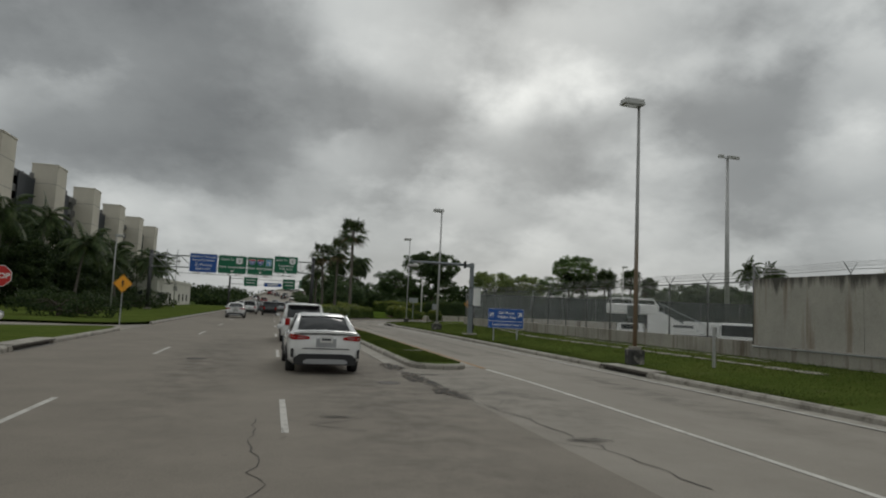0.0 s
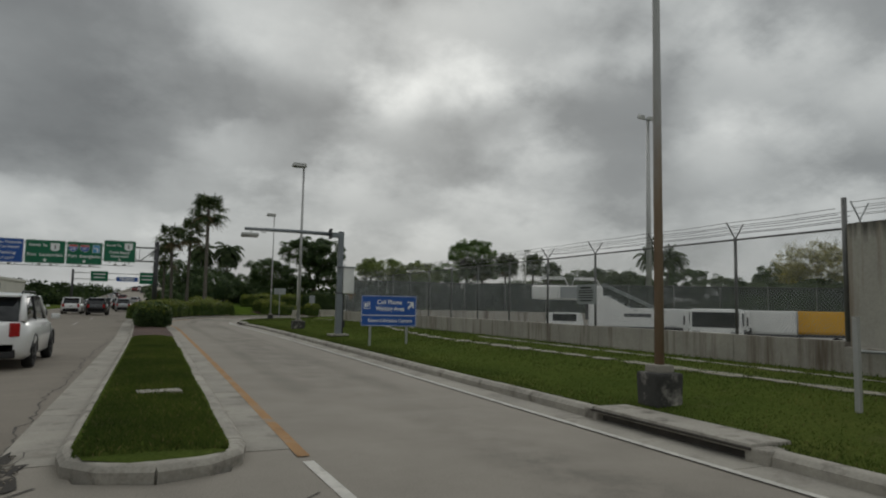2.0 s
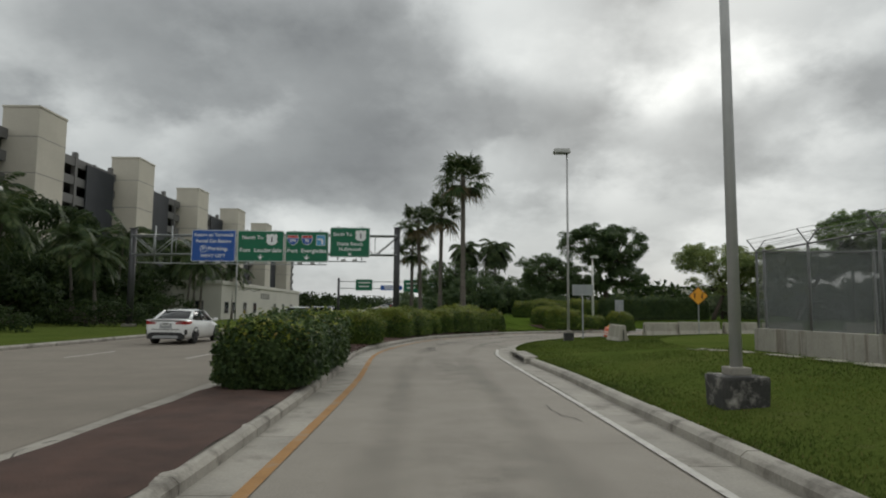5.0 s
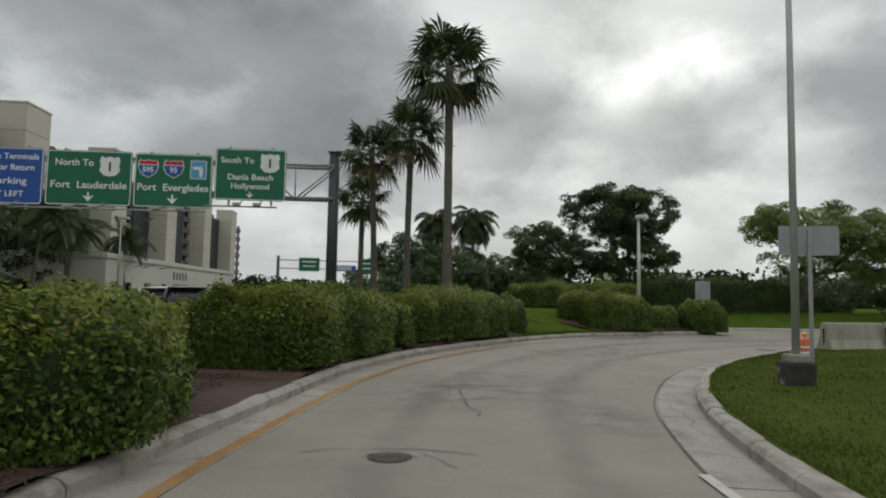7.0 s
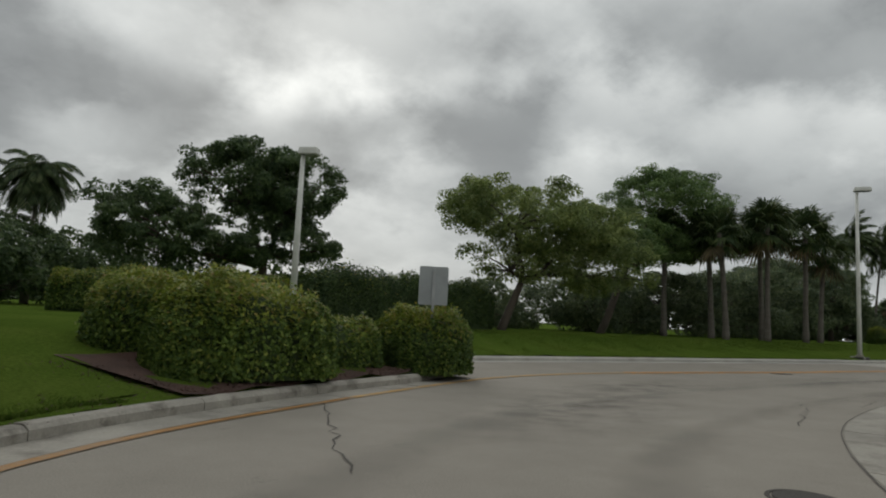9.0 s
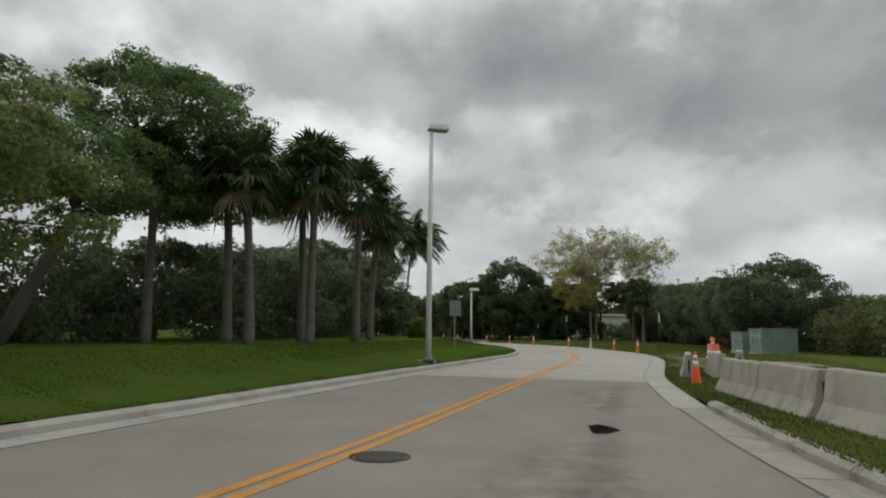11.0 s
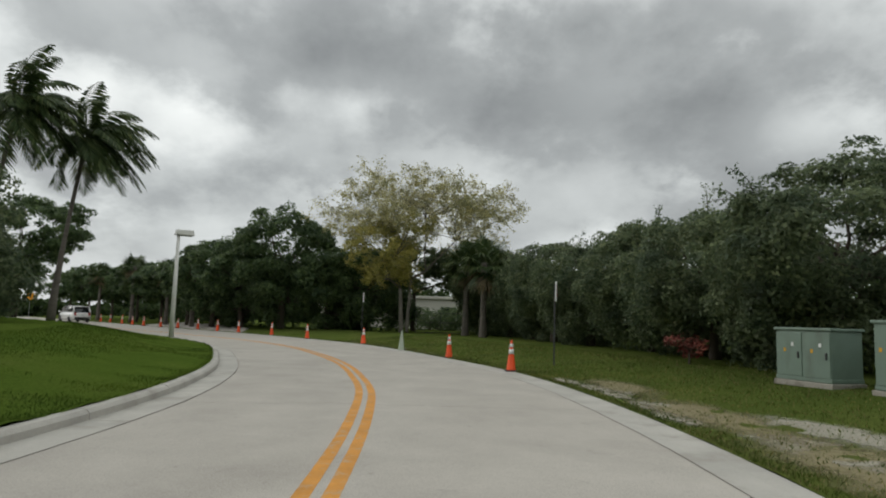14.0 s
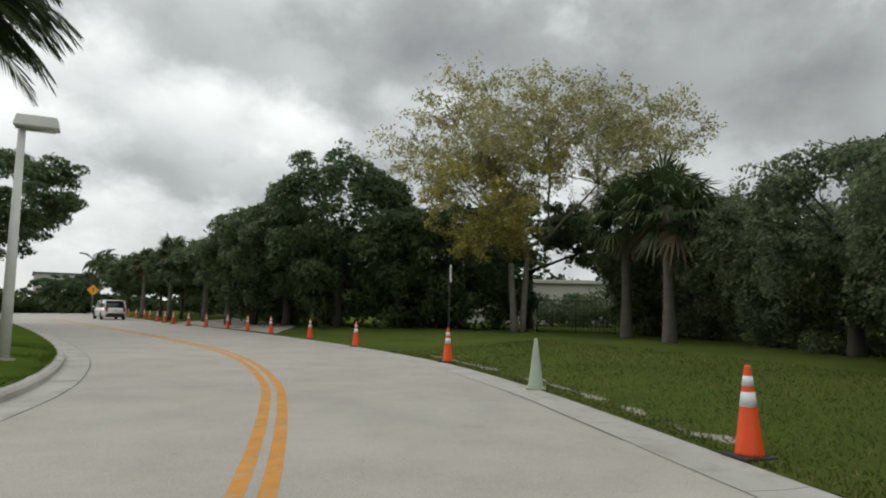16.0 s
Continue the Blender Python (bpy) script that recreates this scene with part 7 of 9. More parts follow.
def stair_truck(x, y, yaw):
    """An aircraft stair truck: low cab, chassis, sloping stair body with platform and hoop rails."""
    root = thing("aircraft_stair_truck", pose(x, y, 0, 0, 0, yaw), "white aircraft stair truck parked on the apron", "truck")
    part("chassis", box_bm(6.2, 1.9, 0.3, (0, 0, 0.55), 0.03), M_TRIM, root)
    cab = part("cab", box_bm(1.7, 1.9, 0.78, (-1.7, 0, 0.6), 0.14, taper=0.86), M_TRUCKWHITE, root)
    part("windscreen", box_bm(0.05, 1.5, 0.34, (-2.48, 0, 0.98), 0.02), M_CARGLASS, cab, "dark cab window")
    for sy in (-1, 1):
        part("side_window", box_bm(1.0, 0.06, 0.3, (-1.7, sy * 0.875, 1.02), 0.02), M_CARGLASS, cab)
    body = bmesh.new()
    prof = [(-0.7, 0.7), (2.4, 0.7), (2.4, 0.85), (0.1, 2.1), (-0.7, 2.1)]
    f0 = [body.verts.new((px, -0.85, pz)) for px, pz in prof]
    f1 = [body.verts.new((px, 0.85, pz)) for px, pz in prof]
    body.faces.new(f0)
    body.faces.new(list(reversed(f1)))
    for i in range(5):
        body.faces.new((f0[i], f1[i], f1[(i + 1) % 5], f0[(i + 1) % 5]))
    part("stair_body", body, M_TRUCKWHITE, root)
    part("platform", box_bm(3.0, 1.75, 0.6, (-1.6, 0, 1.93), 0.09), M_TRUCKWHITE, root, "white upper platform")
    part("platform_leg", box_bm(0.4, 1.5, 0.9, (-0.62, 0, 1.1), 0.03), M_DARKSTEEL, root, "dark lifting frame")
    part("grille", box_bm(0.75, 0.03, 0.5, (-1.5, -0.885, 1.98), 0.01), M_SIGNBACK, root)
    for sy in (-0.8, 0.8):
        tubes("hoop_rail", [([(-3.0, sy, 2.5), (-2.95, sy, 2.8), (-2.7, sy, 2.88), (-1.7, sy, 2.88), (-1.55, sy, 2.5)], 0.03)], M_TRUCKWHITE, root, sides=6)
        tubes("hoop_rail", [([(-1.4, sy, 2.5), (-1.3, sy, 2.85), (-0.4, sy, 2.85), (-0.2, sy, 2.5)], 0.03)], M_TRUCKWHITE, root, sides=6)
        tubes("stair_rail", [([(-0.1, sy, 2.65), (2.4, sy, 1.5)], 0.025)], M_SIGNBACK, root, sides=6)
    for i in range(9):
        part("step", box_bm(0.28, 1.4, 0.05, (0.1 + 0.27 * i, 0, 2.08 - 0.145 * i), 0.008), M_SIGNBACK, root)
    for wx in (-2.1, 2.0):
        for sy in (-0.9, 0.9):
            v, f = cone_mesh([(0.3, -0.12), (0.42, -0.12), (0.42, 0.12), (0.3, 0.12)], 20)
            w = link_mesh("wheel", v, f, M_TYRE, root, "", True)
            w.matrix_basis = pose(wx, sy, 0.42, 90, 0, 0)
    bm_ = part("name_mark", box_bm(1.1, 0.01, 0.14, (1.3, -0.857, 1.25), 0.002), M_CARGREY, root, "dark smudged company mark")
    return root


def cab_truck(x, y, yaw):
    root = thing("service_truck", pose(x, y, 0, 0, 0, yaw), "white cab-over service truck on the apron", "truck")
    cab = part("cab", box_bm(2.0, 2.1, 1.2, (0, 0, 0.45), 0.12, taper=0.93), M_TRUCKWHITE, root)
    part("windscreen", box_bm(1.7, 0.05, 0.6, (-0.0, -1.02, 0.92), 0.03), M_CARGLASS, cab, "dark windscreen")
    for sx in (-1, 1):
        part("side_window", box_bm(0.05, 1.3, 0.5, (sx * 0.975, -0.15, 0.98), 0.02), M_CARGLASS, cab)
        part("mirror", box_bm(0.06, 0.14, 0.35, (sx * 1.15, -1.0, 1.0), 0.02), M_TRIM, cab)
        part("headlamp", box_bm(0.3, 0.04, 0.16, (sx * 0.7, -1.06, 0.62), 0.02), M_LENS, cab)
    part("cargo_body", box_bm(2.0, 3.6, 0.9, (0, 2.9, 0.7), 0.04), M_TRUCKWHITE, root)
    part("chassis", box_bm(1.6, 5.4, 0.25, (0, 1.9, 0.5), 0.02), M_TRIM, root)
    for sx in (-0.95, 0.95):
        for wy in (-0.2, 3.6):
            v, f = cone_mesh([(0.28, -0.12), (0.42, -0.12), (0.42, 0.12), (0.28, 0.12)], 20)
            w = link_mesh("wheel", v, f, M_TYRE, root, "", True)
            w.matrix_basis = pose(sx, wy, 0.42, 0, 90, 0)
    return root


def baggage_container(x, y, yaw, mat, label, w=2.2):
    root = thing("baggage_cart", pose(x, y, 0, 0, 0, yaw), label, "baggage cart", "baggage carts")
    part("deck", box_bm(w, 1.5, 0.12, (0, 0, 0.45), 0.02), M_DARKSTEEL, root)
    part("container", box_bm(w * 0.95, 1.4, 1.05, (0, 0, 0.57), 0.05), mat, root)
    part("curtain", box_bm(w * 0.8, 0.03, 0.85, (0, -0.72, 0.66), 0.02), mat, root)
    for sx in (-1, 1):
        tubes("corner_frame", [([(sx * w * 0.48, -0.72, 0.5), (sx * w * 0.48, -0.72, 1.64)], 0.03)], M_SIGNBACK, root, sides=6)
        for sy in (-0.6, 0.6):
            v, f = cone_mesh([(0.1, -0.05), (0.2, -0.05), (0.2, 0.05), (0.1, 0.05)], 14)
            wl_ = link_mesh("wheel", v, f, M_TYRE, root, "", True)
            wl_.matrix_basis = pose(sx * w * 0.35, sy, 0.22, 90, 0, 0)
    return root


stair_truck(23.2, 33.8, -35)
cab_truck(26.2, 30.4, -52)
baggage_container(31.0, 31.9, -48, M_TRUCKWHITE, "white baggage cart on the apron")
baggage_container(27.6, 34.8, -48, M_TRUCKWHITE, "long white cargo container on the apron", 3.4)
baggage_container(33.6, 31.4, -48, M_CONTYELLOW, "yellow baggage cart on the apron")
baggage_container(36.2, 30.6, -48, M_CONTBLUE, "dark blue baggage cart on the apron")

# ---- buildings left of the main road ----
def parking_garage():
    root = thing("parking_garage", pose(-46, 0, 0), "long multi-storey parking garage with cream stair towers", "building")
    towers = [93.5 + 29.8 * i for i in range(7)]
    for ty in towers:
        tw = part("stair_tower", box_bm(5.0, 6.6, 28.6, (-2.4, ty + 3.3, 0.0), 0.06), M_GARAGE, root, "cream precast stair tower")
        for zz in (7.0, 14.0, 19.5, 24.5):
            part("panel_joint", box_bm(5.04, 6.64, 0.07, (-2.4, ty + 3.3, zz), 0.0), M_DECK, tw)
        part("coping", box_bm(5.2, 6.8, 0.3, (-2.4, ty + 3.3, 28.55), 0.05), M_GARAGE, tw)
    y0, y1 = 66.0, towers[-1] + 30
    for lv in range(8):
        z = 3.2 + lv * 3.05
        part("deck", box_bm(40, y1 - y0, 0.45, (-24, (y0 + y1) / 2, z - 0.45), 0.0), M_DECK, root, "grey concrete parking deck")
        part("parapet", box_bm(0.25, y1 - y0, 0.95, (-4.1, (y0 + y1) / 2, z), 0.0), M_DECK, root)
    # near-black sheets added for the shade deep between the decks
    part("dark_backing", box_bm(0.4, y1 - y0, 24, (-43, (y0 + y1) / 2, 0), 0.0), M_GARAGEDARK, root)
    part("inner_shade_wall", box_bm(0.4, y1 - y0, 24, (-14, (y0 + y1) / 2, 0), 0.0), M_GARAGEDARK, root, "near-black wall standing in for the shade inside the decks")
    k = 0
    yy = y0
    while yy < y1:
        inside = any(t - 0.6 < yy < t + 7.2 for t in towers)
        if not inside:
            part("column", box_bm(0.7, 0.7, 26.4 if k % 2 else 25.6, (-4.2, yy, 0), 0.03), M_DECK, root, "concrete column")
        k += 1
        yy += 5.7
    for i, ty in enumerate(towers[:-1]):
        if i % 2 == 0:
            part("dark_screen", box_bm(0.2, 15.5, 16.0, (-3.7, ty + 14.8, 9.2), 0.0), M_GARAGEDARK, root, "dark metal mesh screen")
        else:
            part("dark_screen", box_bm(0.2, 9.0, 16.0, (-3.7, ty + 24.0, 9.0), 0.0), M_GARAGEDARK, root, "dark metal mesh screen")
    return root


parking_garage()


def low_building():
    """The long cream two-storey block beside the road, with dark windows."""
    root = thing("low_building", pose(-18.5, 118, 0), "long low cream stucco building with dark windows", "building")
    part("wall_block", box_bm(14, 46, 4.6, (-7, 23, 0), 0.05), M_BUILDING, root)
    part("parapet", box_bm(14.3, 46.3, 0.5, (-7, 23, 4.5), 0.04), M_BUILDING, root)
    part("roof_slab", box_bm(13, 45, 0.2, (-7, 23, 4.9), 0.02), M_DECK, root)
    for yy in (2.0, 5.0, 10.0, 15.0, 27.0, 33.0, 39.0):
        w = part("window", box_bm(0.1, 1.5, 1.5, (0.01, yy, 0.9), 0.02), M_DECK, root, "window frame")
        part("pane", box_bm(0.06, 1.3, 1.3, (0.05, yy, 1.0), 0.01), M_WINDOW, w, "dark glass pane")
    for i in range(5):
        v = part("vent", box_bm(0.08, 0.45, 0.9, (0.02, 18.5 + 1.1 * i, 3.0), 0.02), M_DECK, root, "dark wall vent")
    for xx in (-11, -7.5, -3):
        w = part("window", box_bm(1.6, 0.1, 1.6, (xx, -0.01, 0.9), 0.02), M_DECK, root, "window frame")
        part("pane", box_bm(1.4, 0.06, 1.4, (xx, -0.05, 1.0), 0.01), M_WINDOW, w, "dark glass pane")
    for yy in (6.5, 9.0, 13.5):
        tubes("wall_lamp", [([(0.0, yy, 4.0), (0.9, yy, 4.25), (1.2, yy, 4.1)], 0.04)], M_DARKSTEEL, root, sides=6)
    return root


low_building()


def white_shed(x, y, yaw, w, d, h, label, roof=None):
    root = thing("shed_building", pose(x, y, 0, 0, 0, yaw), label, "building")
    part("wall_block", box_bm(w, d, h, (0, 0, 0), 0.05), M_BUILDING, root)
    part("roof", box_bm(w + 0.6, d + 0.6, 0.3, (0, 0, h), 0.05), roof or M_DECK, root)
    n = max(2, int(w / 4))
    for i in range(n):
        wn_ = part("window", box_bm(1.4, 0.08, 1.2, (-w / 2 + w * (i + 0.5) / n, -d / 2 - 0.02, h * 0.45), 0.02), M_DECK, root)
        part("pane", box_bm(1.25, 0.05, 1.05, (-w / 2 + w * (i + 0.5) / n, -d / 2 - 0.05, h * 0.45 + 0.07), 0.01), M_WINDOW, wn_)
    return root


white_shed(-34, 84, 90, 24, 10, 3.4, "low white building behind palms and shrubs")
white_shed(133, 83, -86, 24, 12, 3.7, "pale building glimpsed behind the roadside trees", M_BUILDING)
white_shed(198, 180, 40, 16, 10, 7.0, "pale distant house beyond the bend")
white_shed(62, 196, 0, 18, 10, 7.5, "pale distant building beyond the lawn trees")

# ---- hedges and bushes ----
hedge([(5.35, 47.0), (5.25, 50.5), (5.05, 54.4)], 1.55, 1.06, "dark green clipped hedge on the mulched median", 11, 330, 0.09, flat_at(0.19), mat=M_DARKHEDGE, shoots=0.25)
hedge([(4.95, 60.9), (4.88, 62.5), (4.85, 64.2)], 2.3, 1.04, "dense clipped hedge with yellow-green shoots on the median", 12, 560, 0.068, flat_at(0.19), 0.6)
hedge([(5.45, 67.0), (6.25, 70.35), (7.45, 73.5)], 2.6, 1.2, "dense clipped hedge with bright new shoots along the bend", 13, 560, 0.07, flat_at(0.2), 0.7)
hedge([(7.75, 73.75), (9.6, 76.5), (11.1, 78.6)], 2.4, 1.3, "clipped hedge with yellow-green top along the bend", 14, 500, 0.072, flat_at(0.22), 0.65)
hedge([(11.3, 79.4), (12.5, 80.75)], 1.9, 1.15, "small rounded clipped bush at the hedge end", 15, 460, 0.075, flat_at(0.25), 0.9)
hedge([(16.0, 83.3), (18.8, 84.0)], 2.4, 1.4, "rounded clipped bush in a mulch bed", 16, 480, 0.075, flat_at(0.2), 0.6)
hedge([(15.9, 86.2), (16.9, 84.6)], 2.3, 1.4, "rounded clipped bush in a mulch bed", 17, 420, 0.075, flat_at(0.3), 0.6)
hedge([(18.7, 84.95), (20.9, 85.45)], 1.5, 0.9, "low clipped bush between two larger ones", 18, 460, 0.075, flat_at(0.22), 0.85)
hedge([(21.0, 84.75), (22.9, 85.3)], 2.2, 1.24, "rounded clipped bush at the kerb", 19, 420, 0.08, flat_at(0.1), 0.75)
hedge([(16.6, 102.6), (19.8, 99.4), (23.6, 96.2)], 2.6, 1.55, "long clipped hedge with a pale green top", 20, 260, 0.1, flat_at(0.86), 0.3, shoots=0.95)
hedge([(22.7, 93.6), (28, 95.2), (33.4, 97.2)], 1.5, 1.95, "tall dark clipped hedge on the lawn", 21, 300, 0.085, flat_at(0.82), 0.15, mat=M_DARKHEDGE, shoots=0.1)
hedge([(9.5, 96), (12, 99)], 2.2, 1.0, "low clipped bush on the lawn", 22, 150, 0.12, flat_at(0.86), 0.6)
hedge([(70.6, 94.6), (71.6, 95.1)], 1.5, 1.35, "small dark rounded bush on the lawn", 23, 200, 0.1, flat_at(0.8), 0.8)

# ---- palms of the planted bend ----
fan_palm(10.1, 82.6, 0.6, 10.6, "very tall slender fan palm with drooping fronds", 31, 2.2, 32, 0.2, (0.0, 0.6))
fan_palm(8.5, 86.2, 0.7, 8.3, "tall slender fan palm with drooping fronds", 32, 1.85, 30, 0.17, (0.1, -0.5))
fan_palm(7.0, 88.0, 0.6, 8.0, "tall slender fan palm with drooping fronds", 33, 1.75, 30, 0.17, (-0.3, 0.0))
fan_palm(6.2, 90.2, 0.6, 5.9, "shorter fan palm with drooping fronds", 34, 1.65, 28, 0.16, (0.0, 0.2))
feather_palm(16.4, 126.5, 0.85, 9.0, "tall royal palm with dark arching fronds", 35, 3.6, 56, 0.2, pale=True, droop=0.155)
feather_palm(12.4, 128.5, 0.85, 8.9, "tall royal palm with dark arching fronds", 36, 3.5, 56, 0.2, pale=True, droop=0.155)
# sabal palms on the lawn
for i, (px, py, hh, lx) in enumerate(((51.8, 93.3, 7.0, 0.2), (53.4, 94.5, 6.9, -0.2), (56.4, 93.3, 7.0, 0.25), (59.4, 93.8, 6.1, 0.9), (49.4, 95.4, 6.4, -0.3), (48.8, 94.1, 6.2, -0.6), (47.6, 97.4, 6.6, 0.1))):
    fan_palm(px, py, 0.78, hh, "cabbage palm with a dense fan-leaf crown on the lawn", 40 + i, (2.05, 1.75, 2.1, 1.9, 1.7, 1.7, 1.6)[i], 40, 0.165, (lx, 0.1), 0.25)
# wind-blown coconut palms
feather_palm(90.2, 102.5, 0.75, 10.0, "leaning coconut palm with wind-blown fronds", 51, 3.9, 34, 0.15, (0.65, -0.7), (0.2, -0.68))
feather_palm(87.6, 105.0, 0.75, 10.6, "leaning coconut palm with wind-blown fronds", 52, 3.7, 34, 0.15, (-0.1, -1.5), (0.2, -0.68))
# sabal palms by the thinning tree
fan_palm(101.2, 80.2, 0.35, 5.2, "cabbage palm with a shaggy trunk and drooping fans", 53, 1.8, 40, 0.22, skirt=0.3)
fan_palm(97.5, 79.3, 0.35, 4.9, "cabbage palm with a shaggy trunk and drooping fans", 54, 1.9, 40, 0.22, skirt=0.3)

# ---- broad-leaved trees ----
broad_tree(33.6, 96.2, 0.8, 2.5, [(0.2, -0.8, 5.5, 3.7, 3.4, 1.5, 1.7), (4.8, 0.0, 4.9, 4.4, 3.2, 2.0, 2.0), (5.8, -0.5, 3.3, 3.7, 3.0, 1.0, 1.0), (0.2, -0.5, 3.2, 1.9, 1.6, 0.8, 0.4)], "spreading olive-green shade tree with a leaning forked trunk", 61, 56000, 0.135, M_OLIVELEAF, trunk_r=0.19, lean=(1.0, -0.4), clump=0.85, twigs=0)
broad_tree(42.0, 97.6, 0.85, 4.0, [(6.8, 0.3, 8.4, 4.2, 3.6, 2.2, 2.0), (9.8, 0.6, 6.1, 3.8, 3.2, 1.7, 1.2), (3.0, 0.2, 5.2, 3.2, 2.8, 1.5, 1.0), (6.2, 0, 5.8, 2.8, 2.6, 1.4, 0.7)], "tall dark green shade tree on the lawn", 62, 80000, 0.125, M_LEAF, trunk_r=0.2, lean=(2.6, 0.2), clump=0.85)
broad_tree(28.4, 113.5, 0.85, 3.6, [(-1.6, 0, 8.5, 3.6, 4.2, 2.9, 1.6), (1.6, 0, 8.2, 3.0, 3.8, 2.9, 1.4), (-7.0, 0, 5.0, 3.4, 3.6, 2.7, 1.3), (2.6, 0, 4.6, 2.6, 3.0, 1.5, 0.6), (-2.6, 0, 4.6, 3.0, 3.4, 1.8, 0.7)], "big dark open-crowned tree behind the hedges", 63, 90000, 0.18, M_BENDLEAF, trunk_r=0.36, clump=0.95, fill=0.25)
broad_tree(105.6, 84.8, 0.35, 3.4, [(-1.2, 0.9, 6.6, 3.0, 3.3, 2.2, 1.0), (-0.6, 1.4, 4.6, 2.4, 3.0, 1.2, 0.4)], "thinning tree with yellowing leaves and bare twigs", 64, 17000, 0.17, M_YELLOWLEAF, M_MIDBARK, 0.17, (0.2, 0.2), 1.1, twigs=2, fill=0.05, thick=0.5, airy=True)
broad_tree(105.8, 84.4, 0.35, 4.2, [(-0.6, 2.3, 9.2, 4.8, 4.4, 3.4, 1.4), (0, -1.6, 10.2, 4.4, 4.2, 3.0, 1.0), (0, -4.8, 8.8, 4.4, 4.4, 3.3, 1.3)], "nearly bare tree with sparse pale brown leaves", 65, 33000, 0.17, M_SPARSELEAF, M_MIDBARK, 0.14, (0.2, -0.2), 1.15, twigs=5, fill=0.0, thick=0.55, airy=True)


def thicket(items, material, label, seed0, leaf=0.2, density=520, name="bush", clump=0.8, droop=0.6, sprigs=0):
    """Dense rounded bushes that reach the ground; items are (x, y, base z, rx, ry, height)."""
    for i, (x, y, z0, rx, ry, h) in enumerate(items):
        n = int(density * (rx * ry + h * (rx + ry)))
        broad_tree(x, y, z0, h * 0.3, [(0, 0, h * 0.62, rx, ry, h * 0.36, 2.0), (rx * 0.3, -ry * 0.2, h * 0.3, rx * 0.95, ry * 0.95, h * 0.28, 1.4)], label, seed0 + i, n, leaf, material, trunk_r=0.1 + 0.02 * h, clump=clump, name=name, fill=0.72, droop=droop, thick=1.0, sprigs=sprigs)


thicket([(72.2, 72.4, 0.4, 3.8, 3.6, 5.5), (77.6, 73.2, 0.42, 3.6, 3.0, 4.9), (82.6, 73.6, 0.42, 3.2, 2.8, 5.3), (87.4, 74.9, 0.42, 3.2, 2.8, 5.0), (92.0, 75.8, 0.42, 3.0, 2.6, 5.5), (96.6, 76.2, 0.42, 3.0, 2.6, 4.9), (101.2, 77.0, 0.42, 2.8, 2.4, 6.0), (107, 76.4, 0.42, 3.0, 2.6, 6.4)], M_GREYLEAF, "dense weeping grey-green bush beside the verge", 70, 0.13, 1150, sprigs=22, clump=0.75, droop=1.1)
thicket([(79.5, 66.5, 0.4, 4.0, 3.0, 3.6), (71.5, 64.0, 0.4, 3.5, 2.6, 3.0), (66, 60.5, 0.4, 3.4, 2.4, 2.6), (60, 57.5, 0.35, 3.0, 2.2, 2.2), (70.0, 67.5, 0.4, 3.0, 2.4, 3.0)], M_LEAF, "low tangled bush beyond the verge", 80, 0.18, 300)
thicket([(65.4, 69.8, 0.4, 2.9, 2.0, 2.1), (60.8, 68.6, 0.38, 2.6, 1.9, 1.9), (56.2, 66.6, 0.36, 2.6, 1.9, 1.7)], M_SCRUBLEAF, "low yellow-green bush beside the sandy track", 86, 0.15, 420, sprigs=14)
# dense trees behind the lawn and round the far bend
thicket([(46, 102, 0.85, 4.5, 3.4, 3.4), (53, 101.5, 0.85, 4.5, 3.2, 4.2), (60, 101.5, 0.85, 4.5, 3.4, 4.8), (66.5, 101.5, 0.85, 4.0, 3.4, 5.6), (73.0, 104.5, 0.85, 4.2, 3.8, 7.4), (79.0, 101.8, 0.85, 3.6, 2.9, 6.9), (80.0, 107.0, 0.85, 4.4, 4.0, 8.0), (87.5, 109.5, 0.85, 3.8, 3.6, 6.0), (38, 104, 0.85, 3.0, 2.6, 2.5)], M_GREYLEAF, "dense green tree thicket behind the lawn", 90, 0.19, 470, "bush", 0.95, sprigs=12)
thicket([(110.5, 95.0, 0.4, 4.2, 4.0, 10.0), (113.2, 99.2, 0.4, 3.6, 3.4, 7.4), (109.0, 91.0, 0.4, 2.6, 2.6, 6.6), (116.0, 102.5, 0.4, 3.4, 3.2, 7.4), (109, 88, 0.4, 3.4, 3.4, 6.6), (114, 75, 0.4, 4, 3.4, 6.0)], M_BENDLEAF, "dense dark evergreen tree at the far bend", 100, 0.24, 420, "bush", 1.1, sprigs=10)
for i, (px, py, hh) in enumerate(((119.5, 106.0, 6.6), (124.5, 110.5, 5.9), (129.5, 115.2, 6.6), (135.5, 120.8, 6.2), (141.5, 126.6, 6.8), (148, 132.5, 6.5))):
    broad_tree(px, py, 0.4, hh * 0.36, [(0, 0, hh * 0.66, 3.1, 3.0, hh * 0.3, 1.6), (0.9, -0.9, hh * 0.52, 2.4, 2.3, hh * 0.2, 0.7)], "dark green street tree with a bare trunk at the far bend", 210 + i, 15000, 0.26, M_BENDLEAF, trunk_r=0.16, clump=0.85, fill=0.5)
thicket([(124.5, 103.5, 0.4, 3.4, 2.4, 2.0), (131, 110, 0.4, 3.4, 2.4, 2.2), (138, 117, 0.4, 3.4, 2.4, 2.2)], M_BENDLEAF, "dark low shrub under the street trees", 220, 0.3, 160, "bush", 0.9)
thicket([(92, 114, 0.85, 4.4, 4.2, 8.0), (99, 121, 0.85, 4.2, 4.2, 8.4), (106, 130, 0.85, 4.6, 4.4, 8.0)], M_DARKLEAF, "dense dark tree behind the lawn", 110, 0.36, 240, "bush", 1.1)
